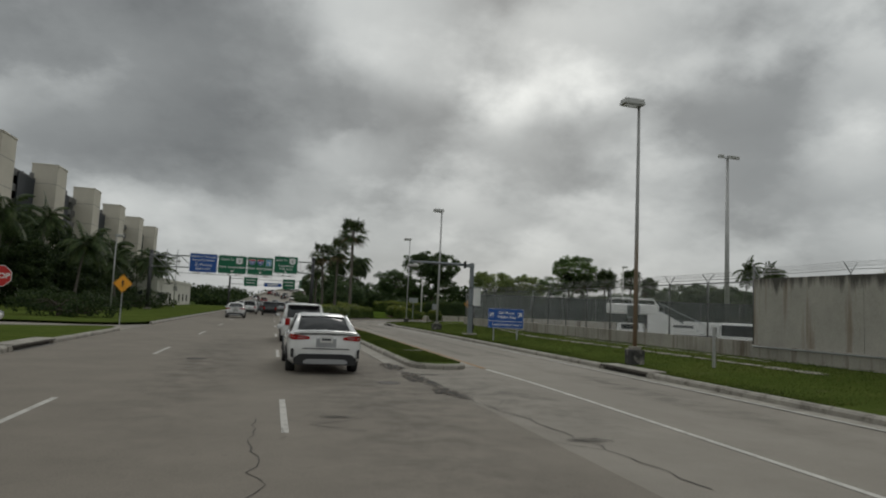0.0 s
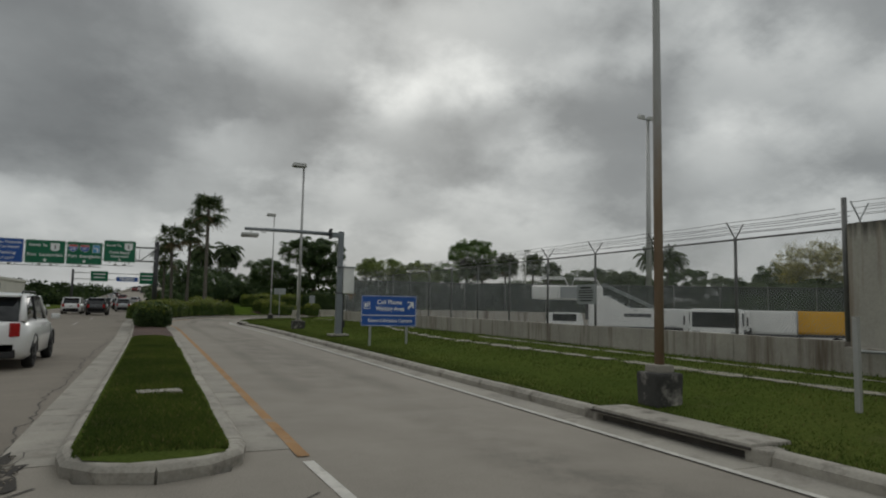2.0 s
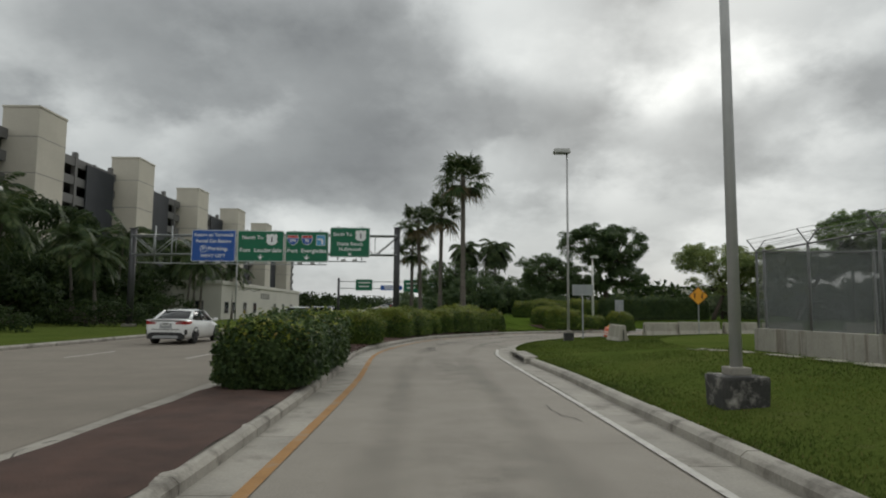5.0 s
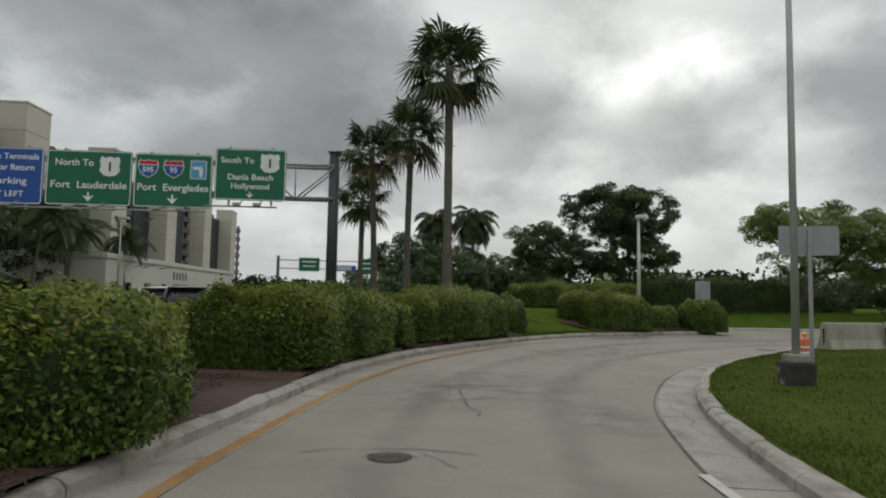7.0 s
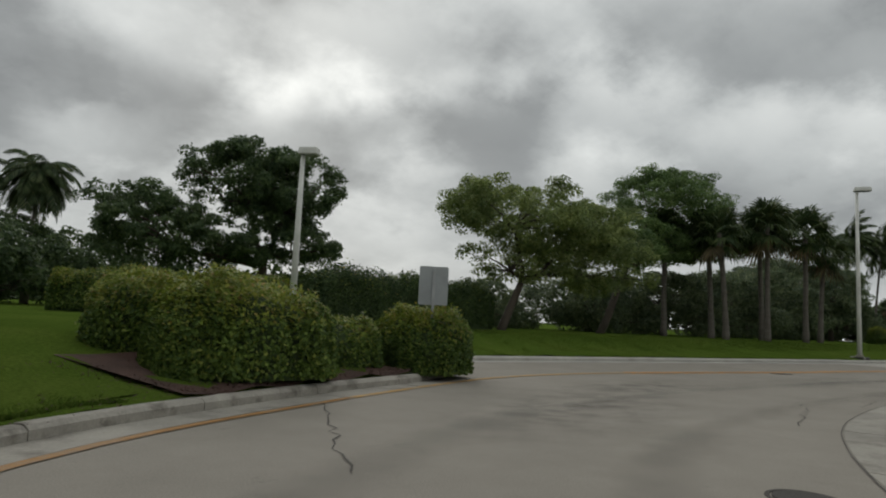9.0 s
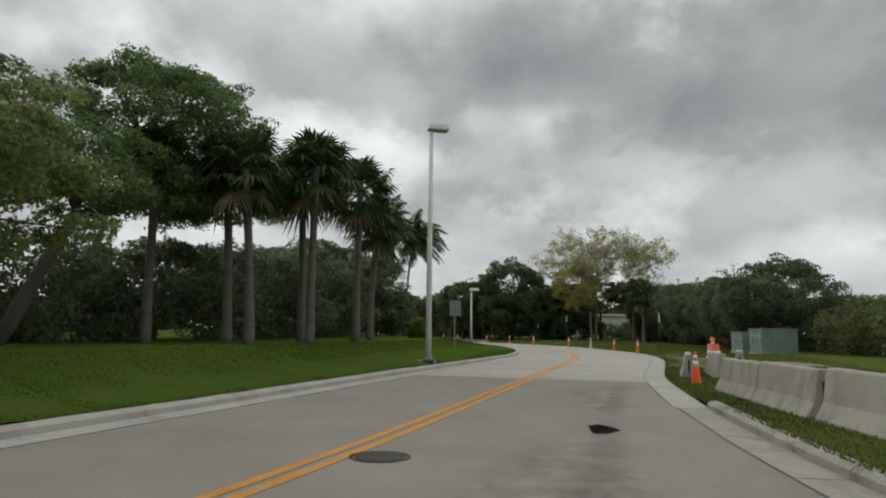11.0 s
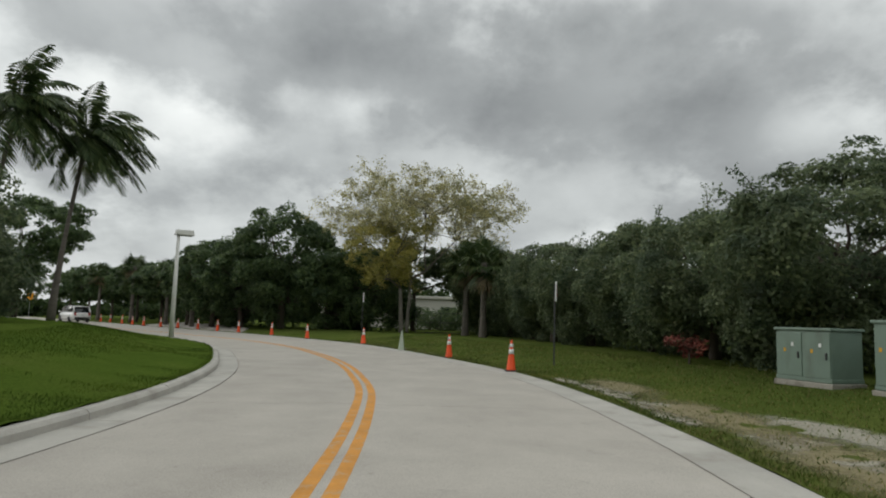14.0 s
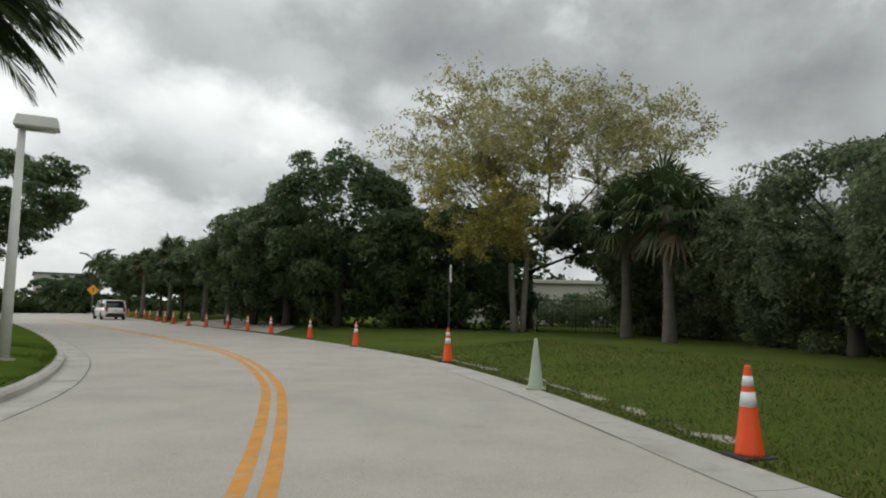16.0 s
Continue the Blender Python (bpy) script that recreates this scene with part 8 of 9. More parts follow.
# trees in front of the garage, left of the main road
for i, (px, py, hh) in enumerate(((-27.5, 87, 10.5), (-20.5, 78, 7.0), (-22, 98, 8.0), (-17.5, 104, 7.0), (-24, 66, 8.5), (-19, 112, 6.5), (-30, 76, 9.0), (-18.5, 122, 6.6), (-21.5, 117, 7.2), (-25, 110, 7.6), (-18.5, 88, 5.6), (-26, 58, 8.8), (-22.5, 92, 7.4))):
    feather_palm(px, py, 0.14, hh, "coconut palm with drooping fronds by the main road", 120 + i, 3.6, 18, 0.17, (0.8 - 0.15 * i, 0.5), (0.1, -0.15))
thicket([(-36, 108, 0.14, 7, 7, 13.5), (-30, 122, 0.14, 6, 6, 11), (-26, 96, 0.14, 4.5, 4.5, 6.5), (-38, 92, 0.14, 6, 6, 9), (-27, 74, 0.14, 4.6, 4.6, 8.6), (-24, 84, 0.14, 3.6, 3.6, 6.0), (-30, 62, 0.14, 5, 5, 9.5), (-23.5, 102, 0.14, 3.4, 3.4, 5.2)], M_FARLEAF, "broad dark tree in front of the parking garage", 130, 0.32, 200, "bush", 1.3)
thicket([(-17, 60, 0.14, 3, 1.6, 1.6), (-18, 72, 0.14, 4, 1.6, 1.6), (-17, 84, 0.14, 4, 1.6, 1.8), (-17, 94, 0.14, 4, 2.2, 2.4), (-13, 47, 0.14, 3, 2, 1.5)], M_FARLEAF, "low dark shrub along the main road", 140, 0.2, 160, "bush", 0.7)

broad_tree(106.6, 114.6, 0.85, 2.8, [(0, 0, 6.1, 5.6, 5.4, 3.3, 1.0)], "dark round-crowned shade tree behind the lawn", 66, 34000, 0.2, M_BENDLEAF, trunk_r=0.25, clump=1.0, fill=0.4)
thicket([(9.5, 125, 0.85, 4, 4, 7.4), (14.5, 127, 0.85, 3.6, 3.4, 6.6), (19, 124, 0.85, 3.4, 3.2, 5.0), (13, 117, 0.85, 3.2, 3.2, 4.6), (21.5, 121, 0.85, 3.2, 3.2, 3.6), (6.5, 112, 0.85, 2.2, 2.2, 3.0)], M_BENDLEAF, "dark shrubby tree beyond the hedges", 150, 0.26, 230, "bush", 1.0)

broad_tree(75.2, 75.1, 0.4, 0.3, [(0, 0, 0.6, 0.6, 0.5, 0.42, 1.0)], "dead bush with dry reddish leaves under a thicket", 67, 650, 0.09, M_REDLEAF, trunk_r=0.04, clump=0.3, name="dead_bush", twigs=2)
broad_tree(112.0, 84.0, 0.4, 3.2, [(0, 1.0, 5.6, 3.0, 3.6, 2.0, 1.0), (0, -3.6, 5.2, 2.8, 3.0, 1.8, 0.8)], "dark spreading tree behind the thinning tree", 68, 22000, 0.24, M_GREYLEAF, trunk_r=0.2, clump=0.9)
thicket([(104.4, 78.6, 0.4, 2.2, 2.0, 4.6)], M_GREYLEAF, "dense grey-green bush behind the palms", 165, 0.2, 500)
for i, (px, py, hh) in enumerate(((176, 158, 8.5), (181, 160, 9.0), (170, 152, 7.5))):
    feather_palm(px, py, 0, hh, "distant coconut palm beyond the bend", 170 + i, 3.4, 20, 0.17, (0.5, -0.5), (0.2, -0.5))
thicket([(119, 82.5, 0.4, 3.0, 2.2, 2.0), (121, 78.5, 0.4, 3, 2.4, 2.4)], M_DARKLEAF, "dark shrub in front of a pale building", 160, 0.22, 200, "bush", 0.8)

for i, (px, py, hh) in enumerate(((117.0, 107.5, 5.6), (122.5, 112.0, 5.2), (126.5, 117.2, 5.8), (134.5, 124.6, 5.4))):
    fan_palm(px - 1.0, py - 3.2, 0.3, hh, "cabbage palm at the edge of the far trees", 190 + i, 1.6, 30, 0.2, (0.2, 0.1), 0.6)

for i, (px, py, hh) in enumerate(((158.5, 149.5, 5.4), (168, 160.5, 5.2), (186, 166, 7.2))):
    broad_tree(px, py, 0.1, hh * 0.3, [(0, 0, hh * 0.62, 2.6, 2.6, hh * 0.34, 1.0)], "dark rounded tree in front of distant houses", 230 + i, 6000, 0.34, M_BENDLEAF, trunk_r=0.14, clump=0.9, fill=0.5)

# far woods that close the horizon
def far_woods():
    r = np.random.default_rng(5)
    quads = []
    spans = [((-60, 250), (-15, 380), 9), ((-15, 380), (90, 380), 8), ((-16, 300), (-16, 200), 4.5), ((20, 190), (60, 175), 9), ((60, 175), (110, 190), 9), ((110, 165), (170, 190), 10), ((178, 134), (235, 110), 10), ((146, 152), (180, 138), 3.0), ((150, 100), (240, 60), 9), ((125, 55), (230, -10), 7), ((170, 10), (170, -120), 7), ((-110, 250), (-60, 250), 12), ((-140, -60), (-120, 120), 11), ((-140, -120), (170, -160), 10)]
    for (xa, ya), (xb, yb), h in spans:
        L = math.hypot(xb - xa, yb - ya)
        n = int(L * 110)
        t = r.uniform(0, 1, n)
        bump = 0.62 + 0.2 * np.sin(t * L * 0.35 + xa) + 0.12 * np.sin(t * L * 0.9 + ya) + 0.1 * np.sin(t * L * 2.3)
        z = h * bump * r.uniform(0.0, 1.0, n) ** 0.7
        cen = np.stack([xa + (xb - xa) * t + r.normal(size=n) * 2.2, ya + (yb - ya) * t + r.normal(size=n) * 2.2, z], axis=1)
        out_d = unit(np.stack([r.normal(size=n), r.normal(size=n), r.uniform(0, 1.4, n)], axis=1))
        quads.append(leaf_quads(cen, out_d, 1.25, 0.8, r, 0.5))
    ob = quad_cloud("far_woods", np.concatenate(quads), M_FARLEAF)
    return tagged(ob, "distant dark woods along the horizon", "woods", kind="stuff")


far_woods()

# ---- wear on the road and verges ----
wear = tagged(new("road_wear"), "cracks, patches and stains of the worn paving", "road wear", kind="structure")


def crack(pts, width, seed, branches=0.3, z=0.008):
    """A wandering crack as a thin dark ribbon with side branches."""
    r = np.random.default_rng(seed)
    L = curve_through(pts, 0.22)
    t = unit(np.gradient(L, axis=0))
    nrm = np.stack([-t[:, 1], t[:, 0]], axis=1)
    L = L + nrm * np.cumsum(r.normal(size=len(L)) * 0.03)[:, None] * 0.6 + nrm * (r.normal(size=len(L)) * 0.045)[:, None]
    w = 0.6 * width * (0.35 + 0.9 * np.abs(np.sin(np.arange(len(L)) * 0.7 + seed)) * r.uniform(0.4, 1.2, len(L)))
    vs = [(*(L[i] + nrm[i] * w[i] / 2), z) for i in range(len(L))] + [(*(L[i] - nrm[i] * w[i] / 2), z) for i in range(len(L))]
    n = len(L)
    link_mesh("crack", vs, [(i, n + i, n + i + 1, i + 1) for i in range(n - 1)], M_CRACK, wear)
    for i in range(2, n - 2):
        if r.uniform() < branches * 0.25:
            s = r.choice([-1, 1])
            d = nrm[i] * s + t[i] * r.uniform(-1, 1)
            q = [L[i], L[i] + d * r.uniform(0.15, 0.4), L[i] + d * r.uniform(0.4, 0.8) + t[i] * 0.15]
            vs = [(*(p + nrm[i] * 0.25 * width), z) for p in q] + [(*(p - nrm[i] * 0.12 * width), z) for p in q]
            link_mesh("crack", vs, [(0, 3, 4, 1), (1, 4, 5, 2)], M_CRACK, wear)


crack([(5.0, 5.0), (4.7, 8.9), (4.3, 11.1), (4.3, 11.9), (4.2, 13.2), (4.2, 14.9), (4.1, 17.0), (4.1, 18.7)], 0.04, 1, 0.6)
crack([(4.3, 13.4), (4.05, 15.2), (3.95, 17.2), (3.85, 18.3)], 0.1, 2, 0.25)
crack([(4.2, 16.7), (5.2, 16.0), (6.0, 15.8), (6.6, 16.3)], 0.03, 4, 0.9)
crack([(4.0, 15.1), (5.5, 15.0), (6.4, 14.7)], 0.025, 5, 0.9)
crack([(3.95, 18.5), (3.9, 30), (3.85, 44)], 0.05, 6, 0.3)
crack([(1.2, 9.4), (1.9, 9.0), (1.3, 8.6), (2.0, 8.2)], 0.04, 7, 1.0)
crack([(0.3, 3.0), (0.45, 6.0), (0.35, 9.0)], 0.03, 8, 0.6)
crack([(11.3, 65.0), (11.2, 67.9), (12.6, 70.4), (15.2, 76.8)], 0.02, 9, 0.8)
crack([(12.0, 67.0), (12.2, 68.6)], 0.02, 10, 0.6)
crack([(11.35, 63.0), (11.9, 65.4), (12.7, 67.4), (13.6, 68.9), (15.4, 70.8)], 0.022, 11, 0.7)
crack([(18.02, 81.76), (17.12, 79.51), (16.51, 78.01)], 0.035, 12, 0.3)
crack([(27.2, 79.6), (25.9, 78.9), (23.6, 77.9)], 0.03, 13, 0.9)
crack([(31.5, 79.0), (29.4, 79.0), (27.5, 78.6)], 0.03, 14, 1.2)
crack([(47.2, 87.6), (47.4, 84.6), (47.6, 81.3)], 0.03, 15, 0.5)
crack([(46.5, 87.6), (46.7, 84.6), (46.9, 81.3)], 0.025, 16, 0.5)
crack([(49.3, 85.9), (48.7, 85.2)], 0.03, 17, 0.9)
crack([(50.6, 81.1), (48.8, 81.15)], 0.03, 18, 0.3)
crack([(10.1, 45.5), (9.9, 47)], 0.03, 20)
crack([(9.1, 64.2), (9.15, 66.6), (10.6, 66.9)], 0.035, 21, 0.5)
crack([(8.4, 65.3), (9.6, 65.6), (10.7, 65.4)], 0.03, 22, 0.4)
crack([(8.9, 66.9), (9.9, 67.3), (10.9, 67.1)], 0.04, 23, 0.5)
crack([(7.2, 62.4), (8.0, 62.5), (8.8, 62.3)], 0.035, 24, 0.6)
crack([(57.2, 87.0), (57.4, 84.6), (57.3, 81.0)], 0.02, 25, 0.2)
crack([(66.5, 86.8), (66.8, 84.4), (66.9, 80.4)], 0.02, 26, 0.2)
crack([(75.2, 88.3), (76.2, 85.6), (77.1, 81.9)], 0.02, 27, 0.2)
crack([(84.0, 91.6), (85.3, 88.8), (86.6, 85.2)], 0.02, 28, 0.2)
for yy in range(-4, 60, 6):
    if yy > 18:
        crack([(6.85, yy), (8.6, yy + 0.03), (10.5, yy)], 0.012, 30 + yy, 0.0, 0.004)
    crack([(-6.2, yy + 2.0), (-1.0, yy + 2.05), (3.9, yy + 2.0)], 0.012, 60 + yy, 0.05, 0.004)
# darker repairs and stains
M_PATCH = concrete_road("darker_repair_patch", (0.25, 0.24, 0.22), (0.18, 0.172, 0.158))
M_PALE = concrete_road("newer_pale_paving", (0.46, 0.43, 0.383), (0.325, 0.30, 0.264))
pale_edge = np.concatenate([offset_line(RIGHT_EDGE, 0.62)[6:], [(150, 154)], offset_line(NORTH_KERB, -0.56)[::-1]])
new_paving = sheet("new_paving", [p for p in pale_edge if p[0] > 47.9], flat_at(0.0035), M_PALE, 0, "newer pale concrete paving of the two-way road", "road")
driveway = sheet("driveway", [(106.2, 97.0), (111.0, 101.6), (121.5, 111.3), (126.0, 108.5), (118.0, 102.0), (112.0, 98.0)], lambda x, y: right_height(x, y) + 0.02, M_PALE, 1.5, "pale concrete driveway opening off the bend", "road")
# dark open joints between paving and gutters
jr = np.random.default_rng(77)
for ln_, off in ((NORTH_KERB, -0.56), (RIGHT_KERB, 0.57), (RIGHT_EDGE, 0.64)):
    L = np.array([p for p in offset_line(ln_, off) if -5 < p[1] < 115])
    for q in range(0, len(L) - 6, 6):
        seg = curve_through([tuple(p + jr.normal(size=2) * 0.008) for p in L[q:q + 7]], 0.35)
        w_ = 0.008 + 0.024 * jr.uniform() ** 3
        v, f = ribbon(seg, w_, 0.0088)
        link_mesh("joint", v, f, M_CRACK, wear)
for i, (x, y, rx, ry, yw) in enumerate(((9.2, 66.8, 1.9, 3.2, -25), (10.6, 64.2, 0.9, 1.6, 0), (13.5, 74.0, 2.2, 4.5, -40), (22.0, 80.4, 5.0, 2.0, 25), (34.0, 82.0, 5.5, 1.3, 4), (2.6, 12.0, 1.9, 12.0, 0), (8.6, 34.0, 0.9, 16.0, 0), (8.4, 55.0, 1.0, 8.0, 3), (43.0, 82.2, 5.0, 1.1, 2), (-1.0, 20.0, 1.6, 16.0, 0), (5.2, 12.0, 1.8, 6.0, 0), (9.0, 13.0, 0.9, 9.0, 0), (26.5, 82.5, 3.0, 1.5, 10))):
    st_ = link_mesh("stain", [(math.cos(q * 0.2618), math.sin(q * 0.2618), 0) for q in range(24)], [tuple(range(24))], M_STAIN, wear)
    st_.matrix_basis = pose(x, y, 0.005 + 0.0002 * i, 0, 0, yw) @ Matrix.Diagonal((rx, ry, 1, 1))


def manhole(x, y, r, label="round dark iron manhole cover in the paving"):
    root = thing("manhole_cover", pose(x, y, 0.002), label, "manhole cover", kind="structure")
    v, f = cone_mesh([(r * 1.16, -0.02), (r * 1.16, 0.004), (r * 1.02, 0.004), (r * 1.0, -0.004), (0.02, -0.004)], 32)
    link_mesh("frame", v, f, M_IRON, root)
    v, f = cone_mesh([(r * 0.96, -0.004), (r * 0.95, 0.008), (0.02, 0.008)], 32)
    link_mesh("cover", v, f, M_IRON, root)
    return root


for mx, my, mr_ in ((3.2, 13.7, 0.24), (8.0, 62.2, 0.17), (19.45, 75.75, 0.26), (-1.4, 18.8, 0.24), (35.6, 84.2, 0.3), (8.1, 60.9, 0.12)):
    manhole(mx, my, mr_)


def drain_inlet(x, y, yaw, length):
    """A kerb inlet: a concrete top slab over a dark slot, with its end blocks."""
    root = thing("drain_inlet", pose(x, y, 0, 0, 0, yaw), "kerb drain inlet with a concrete top slab", "drain inlet", kind="structure")
    part("top_slab", box_bm(0.62 if y < 40 else 0.42, length, 0.09, (0.25 if y < 40 else 0.16, 0, 0.105), 0.03), M_KERB, root, "worn concrete slab")
    # crack-dark face just behind the edge: the slot's shade put in as colour
    part("dark_backing", box_bm(0.1, length, 0.5, (0.12, 0, -0.38), 0.0), M_CRACK, root, "dark face that paints the shade in the drain slot")
    part("throat", box_bm(0.5, length, 0.04, (0.1, 0, -0.035), 0.0), M_PATCH, root)
    for sy in (-1, 1):
        part("end_block", box_bm(0.34, 0.3, 0.2, (0.12, sy * (length / 2 + 0.05), -0.04), 0.03), M_KERB, root)
    part("steel_nosing", box_bm(0.03, length, 0.03, (-0.07, 0, 0.13), 0.005), M_IRON, root)
    return root


for ix, iy, il in SKIPPED[:2]:
    drain_inlet(ix - 0.02, iy, 0, il - 0.3)
drain_inlet(-6.33, sum(k[1] for k in SKIPPED[2:]) / len(SKIPPED[2:]), 180, sum(k[2] for k in SKIPPED[2:]) - 0.3)

# sandy tracks and bare patches on the verges
dirt = tagged(new("bare_patches"), "sandy bare patches and tracks worn into the grass", "bare ground", kind="structure")


def film_disc(name, x, y, rx, ry, yaw, material, parent, z_of, lift):
    """A flat disc of thin dirt that follows the ground under it."""
    c, s = math.cos(radians(yaw)), math.sin(radians(yaw))
    z0 = z_of(x, y)
    vs, fs, rings, n = [(0, 0, 0)], [], (0.35, 0.7, 1.0), 20
    for k in rings:
        for q in range(n):
            a, b = k * math.cos(2 * math.pi * q / n), k * math.sin(2 * math.pi * q / n)
            vs.append((a, b, z_of(x + a * rx * c - b * ry * s, y + a * rx * s + b * ry * c) - z0))
    fs += [(0, 1 + q, 1 + (q + 1) % n) for q in range(n)]
    for k in range(2):
        fs += [(1 + k * n + q, 1 + (k + 1) * n + q, 1 + (k + 1) * n + (q + 1) % n, 1 + k * n + (q + 1) % n) for q in range(n)]
    ob = link_mesh(name, vs, fs, material, parent)
    ob.matrix_basis = pose(x, y, z0 + lift, 0, 0, yaw) @ Matrix.Diagonal((rx, ry, 1, 1))
    return ob


def dirt_strip(pts, width, seed, step=1.1):
    r = np.random.default_rng(seed)
    L = curve_through(pts, step)
    t = unit(np.gradient(L, axis=0))
    for i, (x, y) in enumerate(L):
        film_disc("sandy_track", x, y, step * r.uniform(0.75, 1.3), width * r.uniform(0.6, 1.25), math.degrees(math.atan2(t[i, 1], t[i, 0])), M_SANDFILM, dirt, right_height, 0.014 + 0.0006 * (i % 5))


dirt_strip([(14.9, 14), (14.9, 22), (14.85, 28), (14.8, 33), (15.3, 38), (15.9, 42)], 0.3, 1)
dirt_strip([(15.9, 17), (15.9, 24), (15.9, 31)], 0.2, 2)
dirt_strip([(16.3, 39), (16.45, 42), (16.6, 46), (16.3, 50), (15.9, 53), (15.4, 55)], 0.34, 3)
dirt_strip([(66, 79.1), (69, 79.15), (72, 79.5)], 0.5, 4)
dirt_strip([(82, 82.2), (85, 83.2), (88.5, 84.6), (93, 86.9)], 0.3, 5)
for i, (x, y, rx, ry) in enumerate(((58.5, 77.6, 3.4, 1.5), (63.5, 78.4, 2.0, 0.9), (67, 78.8, 1.8, 0.6), (70, 79.0, 1.8, 0.6), (60.5, 76.4, 3.6, 1.0), (55.5, 75.5, 5.0, 1.1), (64.5, 77.6, 2.6, 0.8), (57.0, 78.3, 2.0, 0.7))):
    film_disc("bare_patch", x, y, rx, ry, 8, M_SANDFILM, dirt, right_height, 0.018 + 0.0008 * i)
for i, (x, y, rx, ry) in enumerate(((61.8, 78.3, 3.4, 1.4), (58.0, 79.3, 2.6, 0.8), (66.2, 78.5, 3.2, 1.0), (70.5, 78.6, 2.6, 0.8))):
    film_disc("dry_patch", x, y, rx, ry, 4, M_DRYGRASS, dirt, right_height if x > 10 else flat_at(0.172), 0.02 + 0.0008 * i)
for i, (x, y) in enumerate(((22.9, 92.7), (25, 93.35), (27.3, 94.0), (29.6, 94.8), (31.8, 95.5))):
    film_disc("mulch_strip", x, y, 1.9, 0.75, 17, M_MULCHFILM, dirt, flat_at(0.81), 0.02 + 0.0008 * i)
gap_lawn = sheet("gap_lawn", [(12.9, 79.3), (14.2, 80.55), (15.6, 81.75), (15.3, 83.2), (14.6, 84.6), (12.6, 85.0), (10.9, 83.4), (12.2, 81.2)], lambda x, y: north_height(x, y) + 0.045, M_LAWN, 0.5, "mown green lawn between hedge and bushes", "lawn")


def broken_paving(x, y, rx, ry, seed):
    """A hollow in the paving with dark grit and loose flakes of concrete lying in it."""
    r = np.random.default_rng(seed)
    n = 40
    a = np.linspace(0, 2 * math.pi, n, endpoint=False)
    rad = 0.72 + 0.22 * np.sin(3 * a + seed) * r.uniform(0.5, 1, n) + 0.14 * np.sin(7 * a + 2 * seed) + r.normal(size=n) * 0.1
    rim = [(x + rx * rad[i] * math.cos(a[i]), y + ry * rad[i] * math.sin(a[i]), 0.0125) for i in range(n)]
    link_mesh("hollow", [(x, y, 0.0125)] + rim, [(0, 1 + i, 1 + (i + 1) % n) for i in range(n)], M_HOLE, wear, "dark grit in broken paving")
    done = []
    for _ in range(650):
        u, ang = math.sqrt(r.uniform()), r.uniform(0, 6.283)
        px, py, s = x + rx * 0.8 * u * math.cos(ang), y + ry * 0.8 * u * math.sin(ang), r.uniform(0.018, 0.085)
        if any(math.hypot(px - q[0], (py - q[1]) * 0.7) < s + q[2] + 0.012 for q in done):
            continue
        done.append((px, py, s))
        k = int(r.integers(4, 6))
        b = np.sort(r.uniform(0, 6.283, k))
        out = [(px + s * r.uniform(0.75, 1.1) * math.cos(q), py + 1.3 * s * r.uniform(0.75, 1.1) * math.sin(q)) for q in b]
        h = 0.015 + r.uniform(0, 0.012)
        vs = [(*q, 0.012) for q in out] + [(px + (q[0] - px) * 0.85, py + (q[1] - py) * 0.85, h) for q in out]
        link_mesh("concrete_flake", vs, [(i, (i + 1) % k, k + (i + 1) % k, k + i) for i in range(k)] + [tuple(range(k, 2 * k))], M_OLDROAD, wear)


for i, (x, y, rx, ry) in enumerate(((3.95, 17.6, 0.36, 1.2), (4.05, 14.7, 0.34, 1.2), (4.15, 12.3, 0.3, 0.8))):
    broken_paving(x, y, rx, ry, 40 + i)
# spalled paving by the median nose and grime left by tyres
for i, (x, y, rx, ry) in enumerate(((3.95, 18.1, 0.35, 0.7), (4.1, 15.6, 0.4, 1.1), (4.2, 13.6, 0.35, 1.2), (4.3, 11.6, 0.35, 1.0), (4.6, 15.6, 0.9, 0.5), (1.6, 9.2, 0.5, 0.25), (4.9, 7.4, 0.7, 0.3), (8.0, 62.2, 0.45, 0.25))):
    film_disc("spalled_patch", x, y, rx, ry, 0, M_SPALL, wear, flat_at(0), 0.009 + 0.0005 * i)
TRACKS = (((7.75, 20), (7.7, 34), (7.6, 46), (7.5, 56), (8.4, 65), (10.6, 71), (14.2, 76), (20, 79.9), (28, 81.5), (38, 81.8), (50, 81.5)),
          ((9.45, 20), (9.4, 34), (9.3, 46), (9.2, 56), (10.0, 64), (12.0, 69.6), (15.6, 74.2), (21, 77.8), (28, 79.4), (38, 80)))
for k, tr_ in enumerate(TRACKS):
    L = curve_through(list(tr_), 3.2)
    for i in range(1, len(L) - 1):
        d = L[i + 1] - L[i - 1]
        film_disc("tyre_grime", L[i][0], L[i][1], 2.6 + (i * 7 % 5) * 0.5, 0.42 + (i * 3 % 4) * 0.07, math.degrees(math.atan2(d[1], d[0])), M_WHEELDIRT, wear, flat_at(0), 0.0052 + 0.0003 * (i % 6))

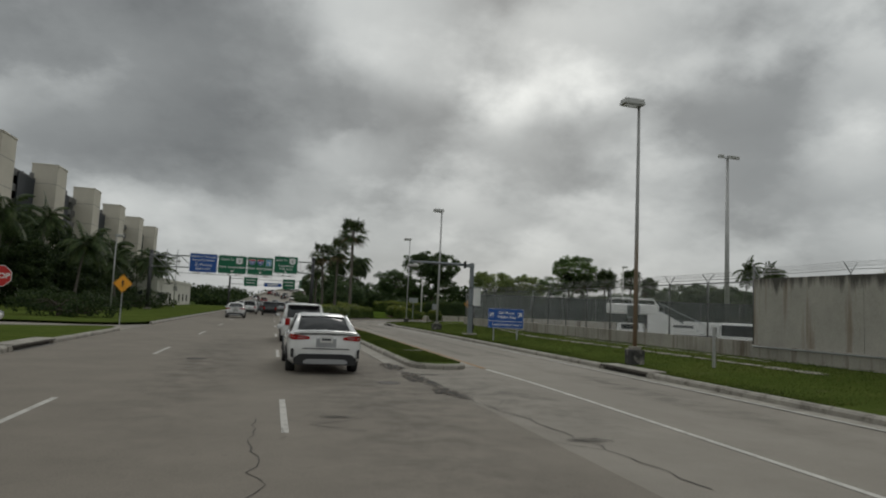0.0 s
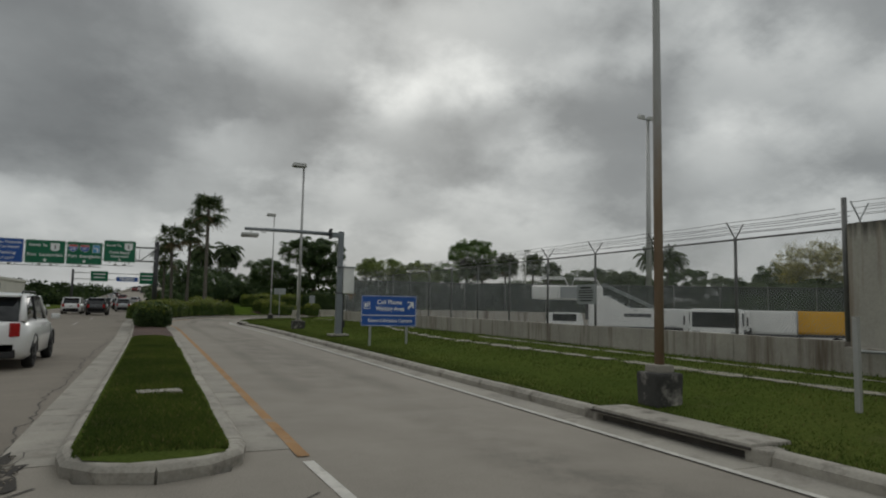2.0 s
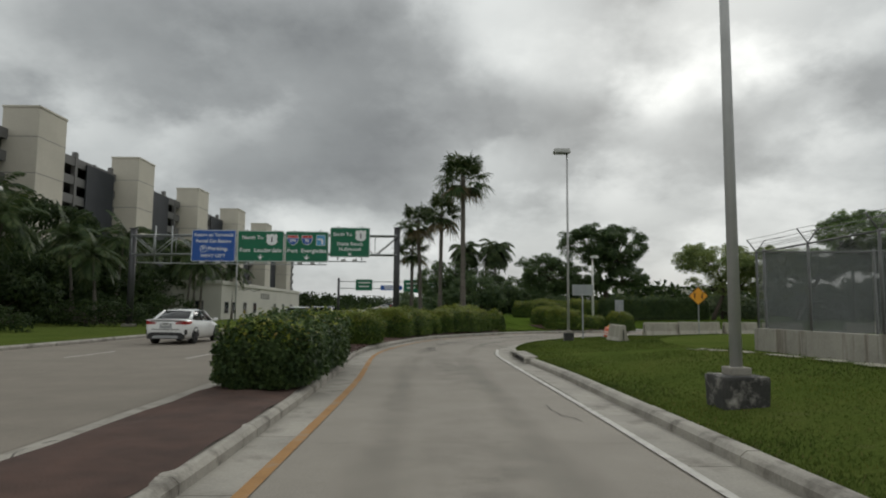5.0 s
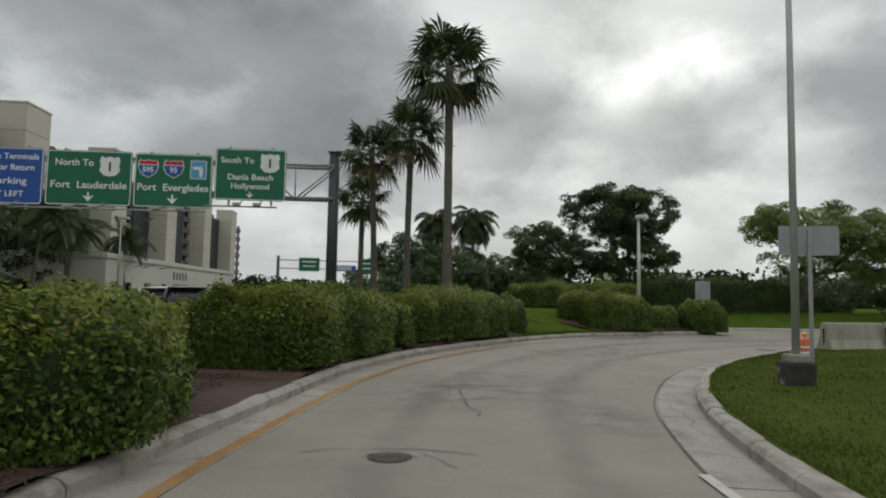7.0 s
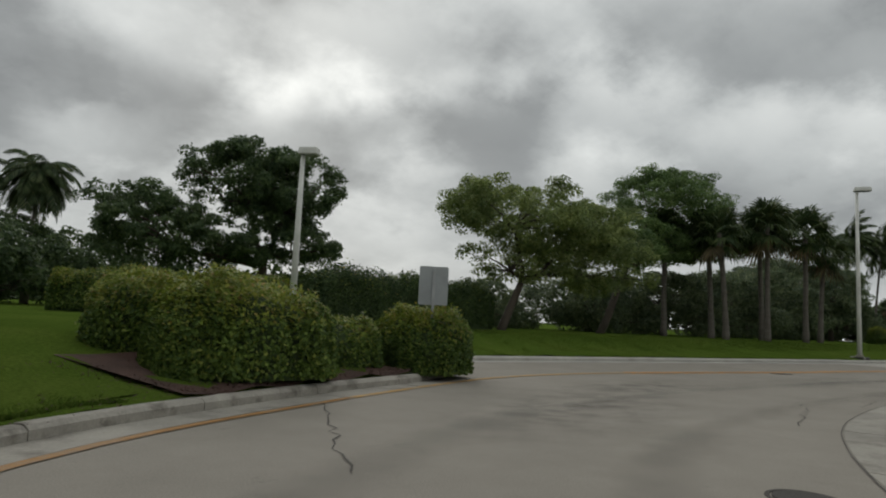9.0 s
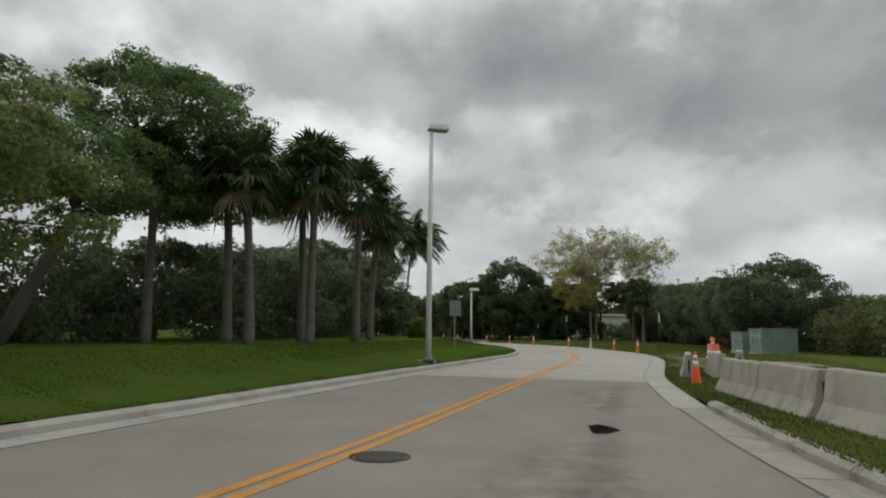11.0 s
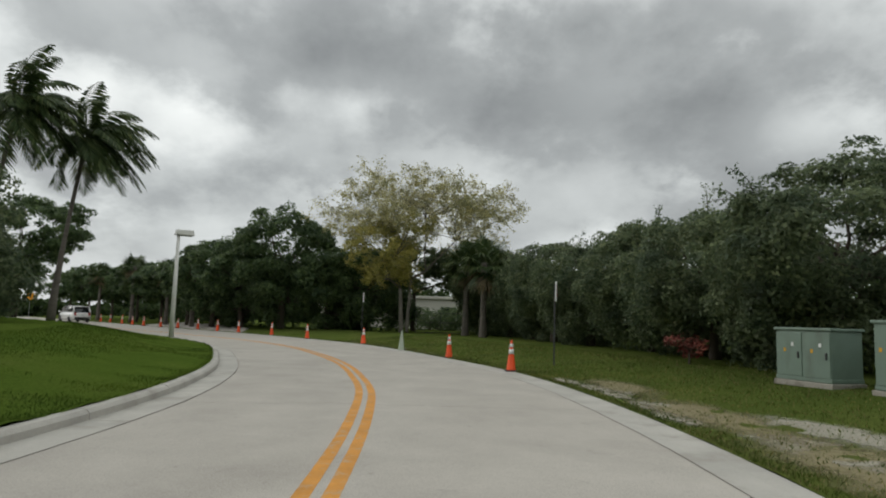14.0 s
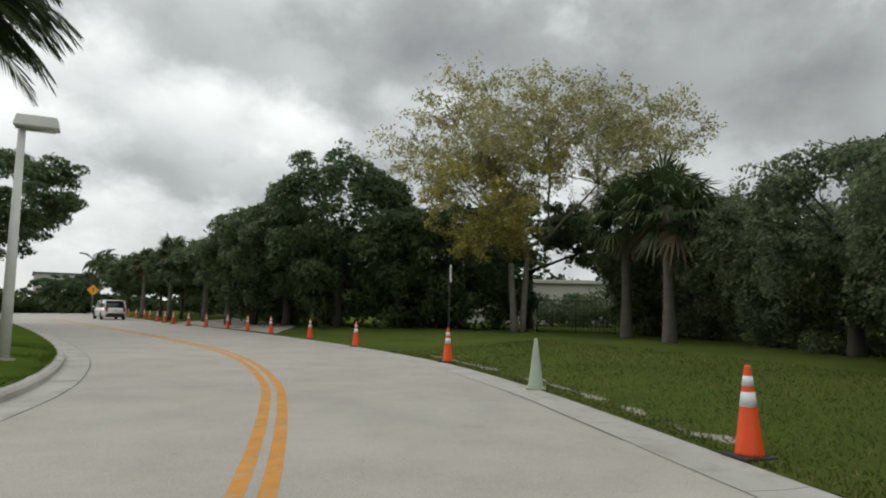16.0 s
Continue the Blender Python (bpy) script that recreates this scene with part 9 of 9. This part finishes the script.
# grass blades near the road
def grass_patch(name, count, sampler, height, seed, z_of, label, material=None):
    r = np.random.default_rng(seed)
    xy = sampler(r, count)
    z = np.array([z_of(x, y) for x, y in xy])
    h = height * r.uniform(0.5, 1.3, len(xy))
    a = r.uniform(0, 6.283, len(xy))
    w = 0.0065 * r.uniform(0.7, 1.5, len(xy))
    lean = r.normal(size=(len(xy), 2)) * 0.45 * h[:, None]
    side = np.stack([np.cos(a), np.sin(a)], axis=1) * w[:, None]
    base = np.concatenate([xy, z[:, None] - 0.01], axis=1)
    tip = np.concatenate([xy + lean, (z + h)[:, None]], axis=1)
    midp = np.concatenate([xy + lean * 0.35, (z + h * 0.55)[:, None]], axis=1)
    s3 = np.concatenate([side, np.zeros((len(xy), 1))], axis=1)
    q = np.stack([base - s3, base + s3, midp + s3 * 0.8, tip], axis=1)
    ob = quad_cloud(name, q, material or M_BLADES)
    return tagged(ob, label, "grass", kind="stuff")


def along(line, d0, d1, side, lo=None, hi=None):
    L = line if lo is None else line[(line[:, 0] >= lo) & (line[:, 0] <= hi)]
    t = unit(np.gradient(L, axis=0))
    nrm = np.stack([-t[:, 1], t[:, 0]], axis=1) * side

    def s(r, n):
        i = r.uniform(0, len(L) - 1.001, n)
        k = i.astype(int)
        f = (i - k)[:, None]
        p = L[k] * (1 - f) + L[k + 1] * f
        return p + nrm[k] * (d0 + (d1 - d0) * r.uniform(0, 1, n) ** 1.6)[:, None]
    return s


rk_near = RIGHT_KERB[(RIGHT_KERB[:, 1] > 9) & (RIGHT_KERB[:, 0] < 20)]
grass_patch("verge_grass", 120000, along(rk_near, 0.2, 5.5, -1), 0.038, 1, right_height, "short green grass along the slip road", M_MEDBLADES)
grass_patch("edge_grass", 90000, along(np.concatenate([RIGHT_KERB[RIGHT_KERB[:, 0] > 32], RIGHT_EDGE[RIGHT_EDGE[:, 0] < 95]]), 0.05, 6.0, -1), 0.05, 2, right_height, "patchy green and straw grass along the bend", M_EDGEBLADES)
grass_patch("lawn_grass", 90000, along(NORTH_KERB, 0.2, 5.0, 1, 24, 92), 0.04, 3, north_height, "short green lawn grass above the kerb", M_LAWNBLADES)
grass_patch("median_blades", 60000, lambda r, n: np.stack([r.uniform(4.65, 6.0, n), r.uniform(17.5, 38.2, n)], axis=1), 0.045, 4, median_top, "short green grass on the median", M_MEDBLADES)
grass_patch("bend_grass", 40000, along(MEDIAN_RIGHT[(MEDIAN_RIGHT[:, 0] > 12.6) & (MEDIAN_RIGHT[:, 0] < 15.6)], 0.3, 7.0, 1), 0.06, 5, north_height, "short green grass behind the planting bed", M_LAWNBLADES)


# loose bark chips on the planting beds
def bark_chips(name, count, sampler, z_of, seed, label):
    r = np.random.default_rng(seed)
    xy = sampler(r, count)
    cen = np.array([(x, y, z_of(x, y) + 0.008 + 0.012 * r.uniform()) for x, y in xy])
    ob = quad_cloud(name, leaf_quads(cen, np.tile([0, 0, 1.0], (count, 1)), 0.042, 0.016, r, 0.35, 0.6), M_CHIP)
    return tagged(ob, label, "mulch", kind="stuff")


bark_chips("median_chips", 14000, lambda r, n: np.stack([r.uniform(4.2, 5.75, n), r.uniform(54.5, 66.5, n)], axis=1), lambda x, y: 0.2, 9, "loose bark chips on the median planting bed")
bark_chips("bend_chips", 14000, along(MEDIAN_RIGHT[(MEDIAN_RIGHT[:, 0] > 16.0) | ((MEDIAN_RIGHT[:, 1] > 66) & (MEDIAN_RIGHT[:, 0] < 12.6))], 0.2, 2.4, 1), bed_height, 10, "loose bark chips along the bend planting bed")
